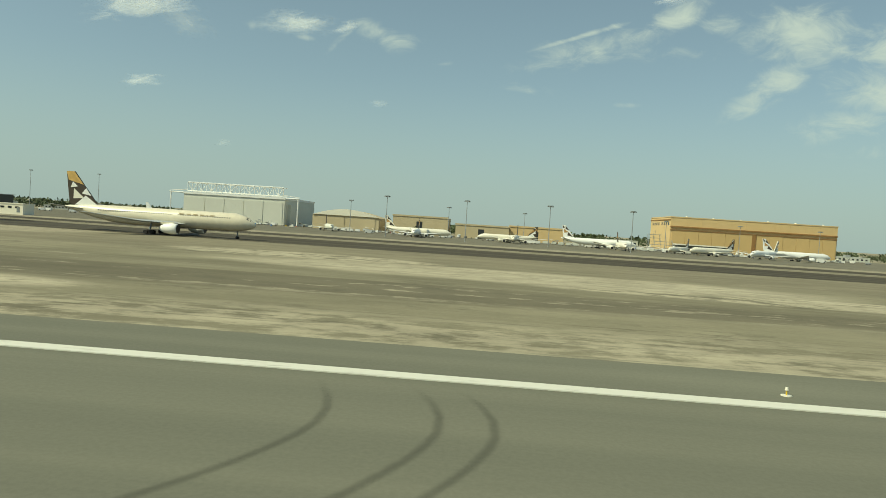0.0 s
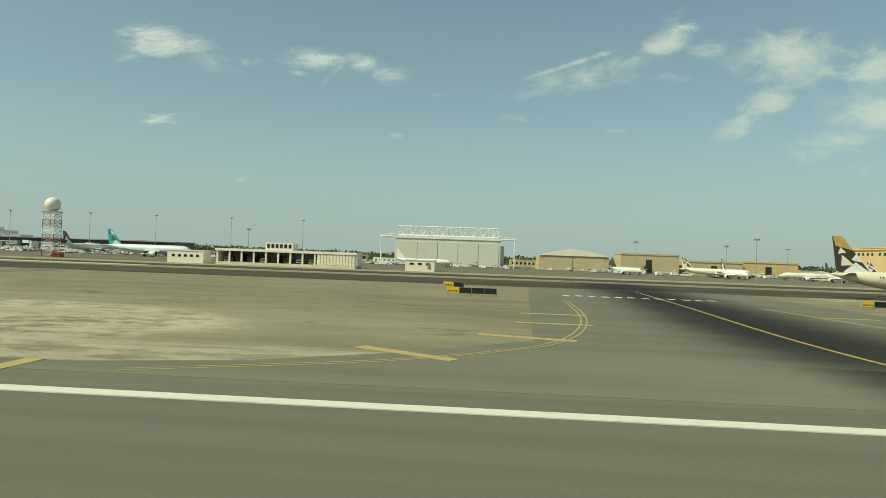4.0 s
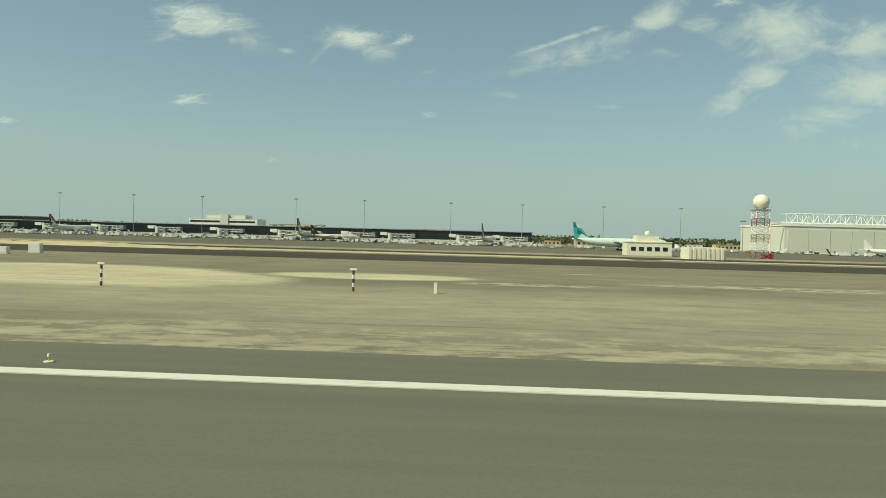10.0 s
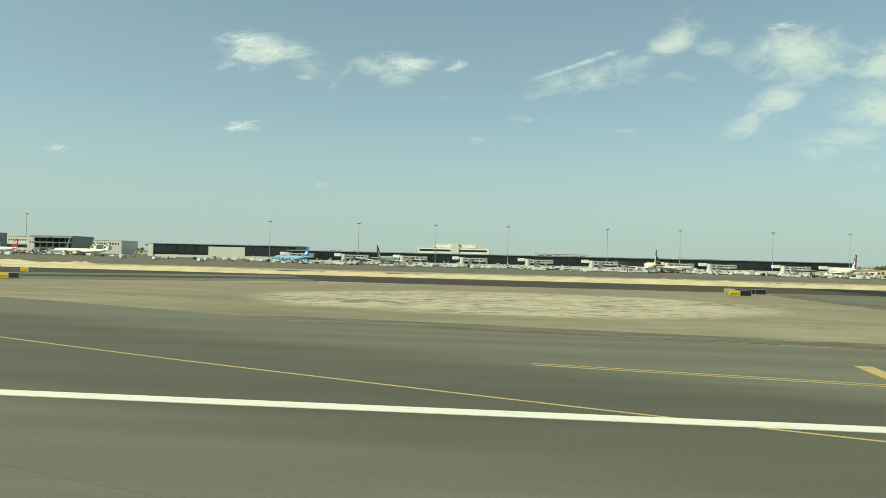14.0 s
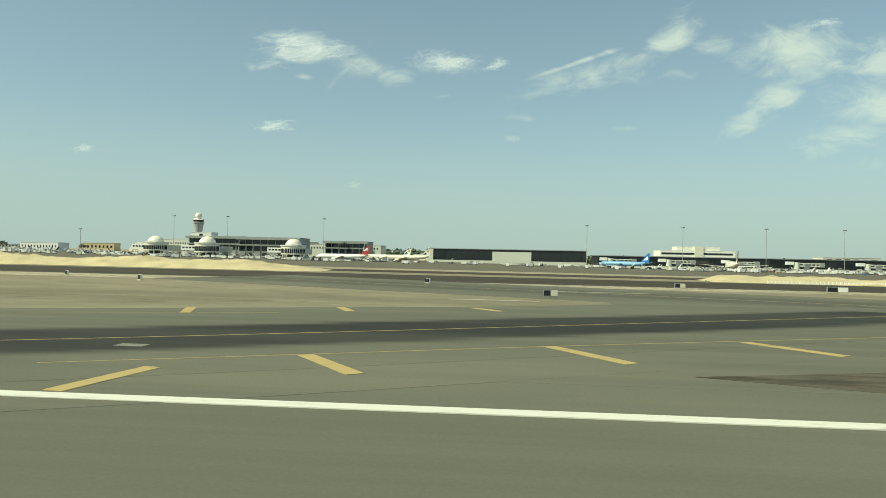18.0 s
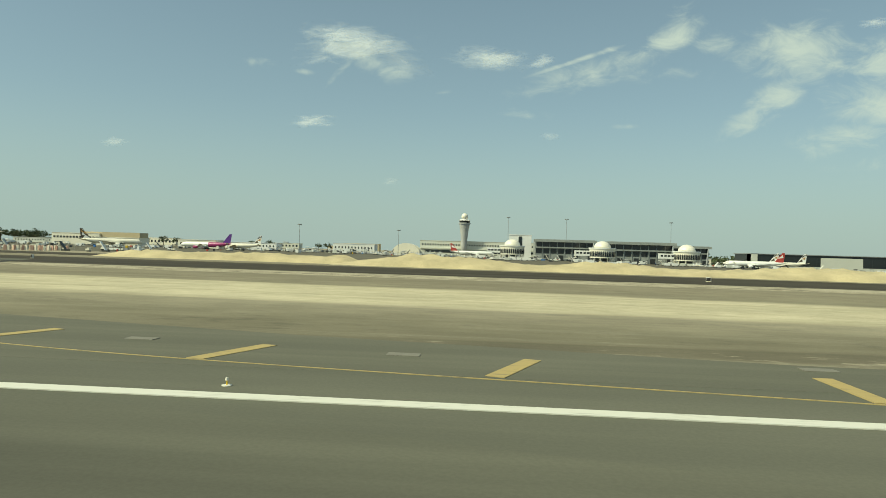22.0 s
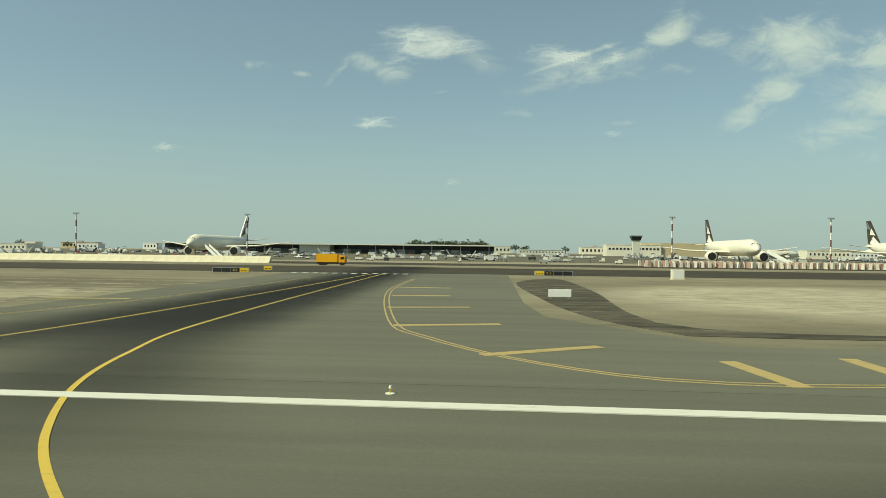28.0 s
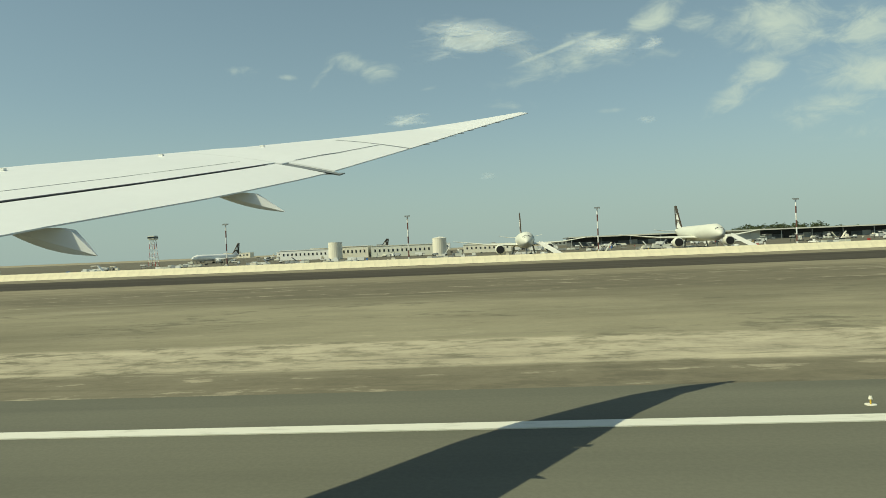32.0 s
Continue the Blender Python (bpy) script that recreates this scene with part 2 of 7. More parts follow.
# patches of bare sand on the strip: centre, half length, half width, broken up or plain
SAND_PATCHES = [(4, 88, 44, 13, 0), (60, 76, 60, 7, 1), (-100, 56.5, 3.6, 3.4, 3), (-99, 140, 16, 30, 3), (-52, 45, 26, 5, 1), (-30, 105, 22, 9, 1), (-222, 48, 27, 17, 1), (-256, 58, 18, 40, 1), (-302, 46, 16, 10, 1), (-371, 77, 7, 4, 0), (-360, 80, 7, 4, 0), (-345, 81, 11, 6, 0), (-420, 88, 50, 4, 1), (-480, 82, 9, 2.5, 1)]
SAND_PATCHES += [(-585, 47, 17, 15, 1), (-560, 38, 30, 8, 1), (-720, 95, 36, 26, 1), (-1195, 72, 130, 22, 2), (-1150, 55, 70, 6, 3), (-1200, 140, 320, 9, 1), (-1438, 46, 14, 5, 0), (-1532, 34, 50, 4, 0), (-1672, 88, 34, 30, 0)]
SAND_PATCHES += [(-360, 62, 120, 34, 2), (-470, 55, 90, 22, 2)]
SAND_PATCHES += [(-1600, 75, 90, 13, 1), (-1850, 64, 40, 9, 1), (-1778, 74, 14, 30, 3), (-1778, 40, 12, 6, 3), (-2040, 42, 130, 7, 1), (-1960, 41, 60, 7, 1), (-820, 140, 60, 6, 0), (-900, 150, 160, 14, 1)]
# drifts of clean warm sand: centre, half length, half width, slope across
SAND_DRIFTS = [(-536, 82, 30, 19, -0.25), (-500, 90, 16, 7, 0.0), (-1268, 84, 132, 17, -0.09), (-1822, 64, 38, 13, 0.0)]


# stretches of the strip where the pale sand is missing: centre, half length, half width
DARK_PATCHES = [(-1808, 37.5, 36, 7), (-1485, 52, 52, 15), (-20, 58, 70, 8), (-1190, 42, 90, 3.5), (-1800, 98, 50, 16), (-2000, 110, 160, 22), (-2040, 34, 110, 4)]


def ground_material():
    m = bpy.data.materials.new("desert_strip_soil")
    n, l, b = nodes_of(m)
    p = place_vector(n, l)
    sep = n.new("ShaderNodeSeparateXYZ")
    l.new(p, sep.inputs[0])
    x, y = sep.outputs[0], sep.outputs[1]
    big = noise_at(n, l, p, 0.35, 1.0, 0.030, 5, 0.6)
    track = noise_at(n, l, p, 0.05, 1.0, 0.30, 5, 0.6)
    mid = noise_at(n, l, p, 0.65, 1.0, 0.085, 6, 0.62)
    clump = noise_at(n, l, p, 0.62, 1.0, 0.50, 10, 0.68)
    grain = noise_at(n, l, p, 0.7, 1.0, 3.0, 5, 0.7)
    edge = math_node(n, l, "MULTIPLY_ADD", mid, 16.0, math_node(n, l, "ADD", y, -8.0))
    # worn pale soil beside the shoulder, darker oiled soil beyond, brown sand past the far taxiway
    ragged = math_node(n, l, "MULTIPLY_ADD", clump, 0.5, math_node(n, l, "MULTIPLY", mid, 0.5))
    near = math_node(n, l, "MULTIPLY", math_node(n, l, "MULTIPLY", step(n, l, edge, 44, 37), step(n, l, math_node(n, l, "MULTIPLY_ADD", track, 0.40, math_node(n, l, "MULTIPLY", clump, 0.60)), 0.43, 0.53)), 0.75)
    fleck = math_node(n, l, "MULTIPLY", step(n, l, math_node(n, l, "MULTIPLY_ADD", track, 0.3, math_node(n, l, "MULTIPLY", ragged, 0.7)), 0.56, 0.64), 0.4)
    far = math_node(n, l, "MULTIPLY", step(n, l, edge, 205, 222), 0.5)
    m1 = math_node(n, l, "MAXIMUM", near, math_node(n, l, "MAXIMUM", fleck, far))
    mottle = step(n, l, math_node(n, l, "MULTIPLY_ADD", clump, 0.62, math_node(n, l, "MULTIPLY", mid, 0.38)), 0.43, 0.50, 0.05, 1.0)
    plain = step(n, l, clump, 0.28, 0.42, 0.6, 1.0)
    soft = math_node(n, l, "MULTIPLY", mottle, 0.6)
    for cx, cy, rx, ry, broken in SAND_PATCHES:
        dx = math_node(n, l, "MULTIPLY_ADD", x, 1 / rx, -cx / rx)
        dy = math_node(n, l, "MULTIPLY_ADD", y, 1 / ry, -cy / ry)
        d = math_node(n, l, "ADD", math_node(n, l, "MULTIPLY", dx, dx), math_node(n, l, "MULTIPLY", dy, dy))
        d = math_node(n, l, "MULTIPLY_ADD", ragged, 2.0 if broken else 0.8, math_node(n, l, "ADD", d, -1.0 if broken else -0.4))
        pale = {0: plain, 1: mottle, 2: 0.42, 3: soft}[broken]
        m1 = math_node(n, l, "MAXIMUM", m1, math_node(n, l, "MULTIPLY", step(n, l, d, 1.15, {0: 0.5, 1: 0.75, 2: 0.2, 3: 0.6}[broken]), pale))
    oil = None
    for cx, cy, rx, ry in DARK_PATCHES:
        dx = math_node(n, l, "MULTIPLY_ADD", x, 1 / rx, -cx / rx)
        dy = math_node(n, l, "MULTIPLY_ADD", y, 1 / ry, -cy / ry)
        d = math_node(n, l, "ADD", math_node(n, l, "MULTIPLY", dx, dx), math_node(n, l, "MULTIPLY", dy, dy))
        d = math_node(n, l, "MULTIPLY_ADD", track, 1.6, math_node(n, l, "ADD", d, -0.8))
        hold = step(n, l, d, 0.5, 1.2, 0.0, 1.0)
        oil = hold if oil is None else math_node(n, l, "MULTIPLY", oil, hold)
    m1 = math_node(n, l, "MULTIPLY", m1, math_node(n, l, "MULTIPLY_ADD", oil, 0.88, 0.12))
    dark = mix(n, l, step(n, l, big, 0.36, 0.64), (0.186, 0.169, 0.117), (0.266, 0.242, 0.166))
    dark = mix(n, l, step(n, l, track, 0.52, 0.68, 0, 0.4), dark, (0.257, 0.237, 0.170))
    dark = mix(n, l, step(n, l, ragged, 0.46, 0.36, 0, 0.7), dark, (0.122, 0.113, 0.083))
    brown = math_node(n, l, "MULTIPLY", step(n, l, edge, 85, 115), 0.6)
    dark = mix(n, l, brown, dark, (0.228, 0.200, 0.140))
    sand = mix(n, l, step(n, l, clump, 0.35, 0.62), (0.323, 0.292, 0.215), (0.431, 0.385, 0.277))
    comb = math_node(n, l, "MULTIPLY_ADD", track, 0.55, math_node(n, l, "MULTIPLY", clump, 0.45))
    m1 = math_node(n, l, "MAXIMUM", m1, math_node(n, l, "MULTIPLY", math_node(n, l, "SUBTRACT", 1.0, oil), step(n, l, comb, 0.54, 0.60, 0.0, 0.6)))
    dark = mix(n, l, math_node(n, l, "MULTIPLY_ADD", oil, -0.7, 0.7), dark, (0.125, 0.112, 0.080))
    col = mix(n, l, m1, dark, sand)
    clean = mix(n, l, step(n, l, math_node(n, l, "MULTIPLY_ADD", track, 0.5, math_node(n, l, "MULTIPLY", clump, 0.5)), 0.36, 0.62), (0.425, 0.382, 0.258), (0.545, 0.490, 0.340))
    for cx, cy, rx, ry, slope in SAND_DRIFTS:
        dx = math_node(n, l, "MULTIPLY_ADD", x, 1 / rx, -cx / rx)
        dy = math_node(n, l, "MULTIPLY_ADD", dx, -slope * rx / ry, math_node(n, l, "MULTIPLY_ADD", y, 1 / ry, -cy / ry))
        d = math_node(n, l, "ADD", math_node(n, l, "MULTIPLY", dx, dx), math_node(n, l, "MULTIPLY", dy, dy))
        d = math_node(n, l, "MULTIPLY_ADD", ragged, 0.9, math_node(n, l, "MULTIPLY_ADD", track, 0.9, math_node(n, l, "ADD", d, -0.9)))
        col = mix(n, l, step(n, l, d, 1.05, 0.60, 0.0, 0.95), col, clean)
    # thin dark combed lines beside the shoulder
    fine = noise_at(n, l, p, 0.075, 1.0, 0.85, 6, 0.68)
    col = mix(n, l, math_node(n, l, "MULTIPLY", step(n, l, edge, 52, 40), step(n, l, fine, 0.46, 0.34, 0.0, 0.55)), col, (0.125, 0.114, 0.082))
    sc = n.new("ShaderNodeVectorMath")
    sc.operation = "SCALE"
    l.new(col, sc.inputs[0])
    blot = noise_at(n, l, p, 0.55, 1.0, 0.16, 5, 0.6)
    drag = noise_at(n, l, p, 0.06, 1.0, 0.7, 4, 0.6)
    tone = math_node(n, l, "MULTIPLY", step(n, l, grain, 0.3, 0.72, 0.94, 1.05), math_node(n, l, "MULTIPLY", step(n, l, drag, 0.30, 0.70, 0.96, 1.04), step(n, l, blot, 0.32, 0.68, 0.90, 1.09)))
    l.new(tone, sc.inputs["Scale"])
    l.new(sc.outputs[0], b.inputs["Base Color"])
    b.inputs["Roughness"].default_value = 0.95
    b.inputs["Specular IOR Level"].default_value = 0.1
    bp = n.new("ShaderNodeBump")
    bp.inputs["Strength"].default_value, bp.inputs["Distance"].default_value = 0.3, 0.05
    l.new(grain, bp.inputs["Height"])
    l.new(bp.outputs[0], b.inputs["Normal"])
    return m


def asphalt_material(name, lo, hi, rubber=0.0, streak_x=0.03, dust=0.35, fade=(45.0, 130.0), core=(0.92, 0.50)):
    """Paving; rubber: dark wear along the middle of a ribbon (its u runs from -1 to 1)."""
    m = bpy.data.materials.new(name)
    n, l, b = nodes_of(m)
    p = place_vector(n, l)
    streak = noise_at(n, l, p, streak_x, 1.0, 0.33, 5, 0.55)
    big = noise_at(n, l, p, 0.3, 1.0, 0.05, 4)
    grain = noise_at(n, l, p, 1.0, 1.0, 6.0, 3, 0.7)
    col = mix(n, l, step(n, l, streak, 0.34, 0.70), lo, hi)
    col = mix(n, l, math_node(n, l, "MULTIPLY", step(n, l, big, 0.5, 0.72), dust), col, tuple(v * 1.35 for v in hi))
    lay = n.new("ShaderNodeSeparateXYZ")
    l.new(p, lay.inputs[0])
    age = math_node(n, l, "MULTIPLY", math_node(n, l, "MULTIPLY", step(n, l, lay.outputs[0], -480, -640, 1.0, 0.87), step(n, l, lay.outputs[0], -1550, -1800, 1.0, 1.04)), step(n, l, lay.outputs[0], -250, 40, 1.0, 1.16))
    if rubber:
        uv, sp = n.new("ShaderNodeUVMap"), n.new("ShaderNodeSeparateXYZ")
        l.new(uv.outputs[0], sp.inputs[0])
        d = math_node(n, l, "ABSOLUTE", sp.outputs[0])
        d = math_node(n, l, "MULTIPLY_ADD", streak, 0.22, d)
        wear = noise_at(n, l, p, 0.06, 0.5, 0.25, 4)
        dark = math_node(n, l, "MULTIPLY", step(n, l, d, *core), step(n, l, wear, 0.3, 0.7, rubber * 0.75, rubber))
        dark = math_node(n, l, "MULTIPLY", dark, step(n, l, sp.outputs[1], fade[0], fade[1]))
        col = mix(n, l, dark, col, (0.026, 0.026, 0.024))
    sc = n.new("ShaderNodeVectorMath")
    sc.operation = "SCALE"
    l.new(col, sc.inputs[0])
    l.new(math_node(n, l, "MULTIPLY", age, step(n, l, grain, 0.3, 0.7, 0.94, 1.05)), sc.inputs["Scale"])
    l.new(sc.outputs[0], b.inputs["Base Color"])
    b.inputs["Roughness"].default_value = 0.9
    b.inputs["Specular IOR Level"].default_value = 0.2
    bp = n.new("ShaderNodeBump")
    bp.inputs["Strength"].default_value, bp.inputs["Distance"].default_value = 0.12, 0.02
    l.new(grain, bp.inputs["Height"])
    l.new(bp.outputs[0], b.inputs["Normal"])
    return m


def oiled_material(name, lo, hi):
    """Dark oil-bound soil, dragged in streaks and flecked with pale grit."""
    m = bpy.data.materials.new(name)
    n, l, b = nodes_of(m)
    p = place_vector(n, l)
    drag = noise_at(n, l, p, 0.12, 1.0, 0.55, 6, 0.65)
    clump = noise_at(n, l, p, 0.5, 1.0, 0.45, 9, 0.68)
    grain = noise_at(n, l, p, 0.8, 1.0, 4.0, 4, 0.7)
    both = math_node(n, l, "MULTIPLY_ADD", drag, 0.5, math_node(n, l, "MULTIPLY", clump, 0.5))
    col = mix(n, l, step(n, l, both, 0.40, 0.58), lo, hi)
    col = mix(n, l, step(n, l, both, 0.565, 0.61, 0.0, 0.7), col, (0.24, 0.22, 0.165))
    sc = n.new("ShaderNodeVectorMath")
    sc.operation = "SCALE"
    l.new(col, sc.inputs[0])
    l.new(step(n, l, grain, 0.3, 0.7, 0.90, 1.10), sc.inputs["Scale"])
    l.new(sc.outputs[0], b.inputs["Base Color"])
    b.inputs["Roughness"].default_value = 0.92
    b.inputs["Specular IOR Level"].default_value = 0.15
    return m


def line_material(name, color, worn):
    """Road paint, worn through in streaks along the run."""
    m = bpy.data.materials.new(name)
    n, l, b = nodes_of(m)
    p = place_vector(n, l)
    w = noise_at(n, l, p, 0.25, 1.0, 2.2, 6, 0.7)
    col = mix(n, l, step(n, l, w, 0.52, 0.74, 0, worn), color, (0.15, 0.14, 0.10))
    l.new(col, b.inputs["Base Color"])
    b.inputs["Roughness"].default_value = 0.75
    return m


def rubber_film(name, fade, dense):
    """Tyre rubber rubbed thinly onto the paving, densest in the middle of a ribbon."""
    m = bpy.data.materials.new(name)
    n, l, b = nodes_of(m)
    p = place_vector(n, l)
    uv, sp = n.new("ShaderNodeUVMap"), n.new("ShaderNodeSeparateXYZ")
    l.new(uv.outputs[0], sp.inputs[0])
    d = math_node(n, l, "MULTIPLY_ADD", noise_at(n, l, p, 0.3, 0.3, 0.2, 4), 0.30, math_node(n, l, "ABSOLUTE", sp.outputs[0]))
    a = math_node(n, l, "MULTIPLY", step(n, l, d, 1.05, 0.2, 0.0, dense), step(n, l, sp.outputs[1], fade[0], fade[1]))
    l.new(a, b.inputs["Alpha"])
    b.inputs["Base Color"].default_value = (0.030, 0.031, 0.029, 1)
    b.inputs["Roughness"].default_value = 0.85
    b.inputs["Specular IOR Level"].default_value = 0.2
    return m


SOIL = ground_material()
LANE_FILM = rubber_film("lane_rubber_film", (0.0, 25.0), 0.62)
TURN_FILM = rubber_film("turn_rubber_film", (6.0, 26.0), 0.40)
TURN_DENSE = rubber_film("dense_turn_rubber_film", (0.0, 45.0), 0.50)
RUNWAY = asphalt_material("runway_asphalt", (0.130, 0.130, 0.099), (0.156, 0.154, 0.116))
TAXI = asphalt_material("taxiway_asphalt", (0.134, 0.133, 0.100), (0.160, 0.157, 0.118), rubber=0.92)
TAXI_SLIM = asphalt_material("slim_track_asphalt", (0.134, 0.133, 0.100), (0.160, 0.157, 0.118), rubber=0.97, core=(0.64, 0.44))
TAXI_PALE = asphalt_material("little_used_asphalt", (0.134, 0.133, 0.100), (0.160, 0.157, 0.118), rubber=0.38)
TAXI_FAR = asphalt_material("far_taxiway_asphalt", (0.046, 0.039, 0.027), (0.085, 0.073, 0.050), dust=0.2)
FILLET = asphalt_material("fillet_asphalt", (0.138, 0.137, 0.103), (0.170, 0.166, 0.124))
OILED = oiled_material("oiled_strip", (0.052, 0.046, 0.034), (0.112, 0.101, 0.074))
WORN_OIL = oiled_material("worn_oiled_strip", (0.095, 0.088, 0.066), (0.150, 0.140, 0.104))
APRON = asphalt_material("apron_concrete", (0.125, 0.115, 0.085), (0.175, 0.16, 0.115))
WHITE_LINE = line_material("white_line_paint", (0.66, 0.65, 0.56), 0.35)
YELLOW_LINE = line_material("yellow_line_paint", (0.43, 0.325, 0.13), 0.9)
LEAD_YELLOW = line_material("lead_line_paint", (0.60, 0.42, 0.07), 0.6)
FAINT_WHITE = line_material("faint_white_paint", (0.42, 0.40, 0.31), 0.8)
DIRT_SAND = mat("heaped_sand", (0.50, 0.42, 0.25), 0.95, var=0.22, scale=0.35, bump=0.6)


# ---- building helpers ----
def gz(x, y):
    """Height of the natural ground, in metres."""
    xs = (-2600, -1900, -1450, -1100, -900, -400, 500)
    ds = (-9, -9, -9, -2, 3, 7, 7)
    d = float(np.interp(x, xs, ds))
    yy = 0 if y < 10 else ((y - 10) ** 2 / 120 if y < 70 else min(y - 40, 700))
    return -d / 1207 * yy


def at(x, y, z=0.0):
    return Vector((x * K, y * K, (z + gz(x, y)) * K))


def mesh_of(name, bm, material, smooth=False):
    me = bpy.data.meshes.new(name)
    bm.transform(Matrix.Diagonal((K, K, K, 1)))
    bmesh.ops.recalc_face_normals(bm, faces=bm.faces)
    bm.to_mesh(me)
    bm.free()
    for mm in (material if isinstance(material, (list, tuple)) else [material]):
        me.materials.append(mm)
    if smooth:
        for f in me.polygons:
            f.use_smooth = True
    return me


def part(name, bm, material, parent, label="", smooth=False):
    ob = new(name, mesh_of(name, bm, material, smooth))
    ob.parent = parent
    return tagged(ob, label)


def thing(name, x, y, z=0.0, rz=0.0, label="", category="", group="", kind=""):
    ob = new(name)
    ob.empty_display_size = 0.2
    ob.matrix_world = Matrix.Translation(at(x, y, z)) @ Matrix.Rotation(radians(rz), 4, "Z")
    return tagged(ob, label, category, group, kind)


def single(name, bm, material, x=0, y=0, z=0.0, rz=0.0, label="", category="", group="", kind="", smooth=False, flat=False):
    """A thing of one mesh."""
    ob = new(name, mesh_of(name, bm, material, smooth))
    ob.matrix_world = Matrix.Translation(Vector((x * K, y * K, z * K)) if flat else at(x, y, z)) @ Matrix.Rotation(radians(rz), 4, "Z")
    return tagged(ob, label, category, group, kind)


def box(bm, x0, x1, y0, y1, z0, z1, mi=0, bevel=0.0):
    r = bmesh.ops.create_cube(bm, size=1)
    vs = r["verts"]
    bmesh.ops.scale(bm, vec=(x1 - x0, y1 - y0, z1 - z0), verts=vs)
    bmesh.ops.translate(bm, vec=((x0 + x1) / 2, (y0 + y1) / 2, (z0 + z1) / 2), verts=vs)
    fs = {f for v in vs for f in v.link_faces}
    for f in fs:
        f.material_index = mi
    if bevel:
        bmesh.ops.bevel(bm, geom=list({e for f in fs for e in f.edges}), offset=bevel, segments=2, affect="EDGES")
    return bm


def rod(bm, a, b, r0, r1=None, seg=8, mi=0, cap=True):
    a, b = Vector(a), Vector(b)
    r1 = r0 if r1 is None else r1
    d = b - a
    m = Matrix.Translation((a + b) / 2) @ d.to_track_quat("Z", "Y").to_matrix().to_4x4()
    r = bmesh.ops.create_cone(bm, cap_ends=cap, segments=seg, radius1=max(r0, 1e-4), radius2=max(r1, 1e-4), depth=d.length, matrix=m)
    for f in {f for v in r["verts"] for f in v.link_faces}:
        f.material_index = mi
    return bm


def loft(bm, rings, close=True, mi=0):
    vs = [[bm.verts.new(p) for p in ring] for ring in rings]
    k = len(rings[0])
    for a, b in zip(vs, vs[1:]):
        for i in range(k):
            f = bm.faces.new((a[i], a[(i + 1) % k], b[(i + 1) % k], b[i]))
            f.material_index = mi
    if close:
        bm.faces.new(vs[0][::-1]).material_index = mi
        bm.faces.new(vs[-1]).material_index = mi
    return bm


def prism(bm, outline, axis, lo, hi, mi=0):
    """An outline of (u, v) pushed along an axis: 'y' gives (u, ., v), 'z' gives (u, v, .), 'x' gives (., u, v)."""
    put = {"y": lambda u, v, w: (u, w, v), "z": lambda u, v, w: (u, v, w), "x": lambda u, v, w: (w, u, v)}[axis]
    return loft(bm, [[put(u, v, lo) for u, v in outline], [put(u, v, hi) for u, v in outline]], mi=mi)


B = bmesh.new


# ---- ground, runway and taxiways ----
def skirt(bm, depth=0.045, uv=None):
    """Closes the edge of a layer of paving down into what lies below."""
    edges = [e for e in bm.edges if e.is_boundary]
    r = bmesh.ops.extrude_edge_only(bm, edges=edges)["geom"]
    for v in r:
        if isinstance(v, bmesh.types.BMVert):
            v.co.z -= depth
    if uv:
        for f in r:
            if isinstance(f, bmesh.types.BMFace):
                for lp in f.loops:
                    lp[uv].uv = (1, 0)


def sheet(name, outline, z, material, label, kind="structure", rounded=False):
    """A flat piece of paving that follows the ground, z metres above it. outline: (x, y) in order."""
    bm = B()
    if rounded:
        outline = [(v.x, v.y) for v in smooth_line(list(outline) + [outline[0]], 4.0)[:-1]]
    bm.faces.new([bm.verts.new((x, y, 0)) for x, y in outline])
    for k, values in ((0, [p[0] for p in outline]), (1, [p[1] for p in outline])):
        c = math.floor(min(values) / 12) * 12 + 12
        while c < max(values):
            co = [0, 0, 0]
            no = [0, 0, 0]
            co[k], no[k] = c, 1
            bmesh.ops.bisect_plane(bm, geom=bm.verts[:] + bm.edges[:] + bm.faces[:], plane_co=co, plane_no=no)
            c += 12
    for v in bm.verts:
        v.co.z = gz(v.co.x, v.co.y) + z
    skirt(bm)
    me = mesh_of(name, bm, material)
    ob = new(name, me)
    return tagged(ob, label, "", "", kind)


def resample(pts, d):
    out = [Vector(pts[0])]
    for a, b in zip(pts, pts[1:]):
        a, b = Vector(a), Vector(b)
        k = max(1, int((b - a).length / d))
        out += [a.lerp(b, i / k) for i in range(1, k + 1)]
    return out


def smooth_line(pts, d=3.0):
    """Catmull-Rom through the points."""
    p = [Vector(q) for q in pts]
    p = [2 * p[0] - p[1]] + p + [2 * p[-1] - p[-2]]
    out = []
    for i in range(1, len(p) - 2):
        a, b, c, e = p[i - 1:i + 3]
        k = max(2, int((c - b).length / d))
        for j in range(k):
            t = j / k
            out.append(0.5 * (2 * b + (c - a) * t + (2 * a - 5 * b + 4 * c - e) * t * t + (3 * b - a - 3 * c + e) * t ** 3))
    return out + [p[-2]]


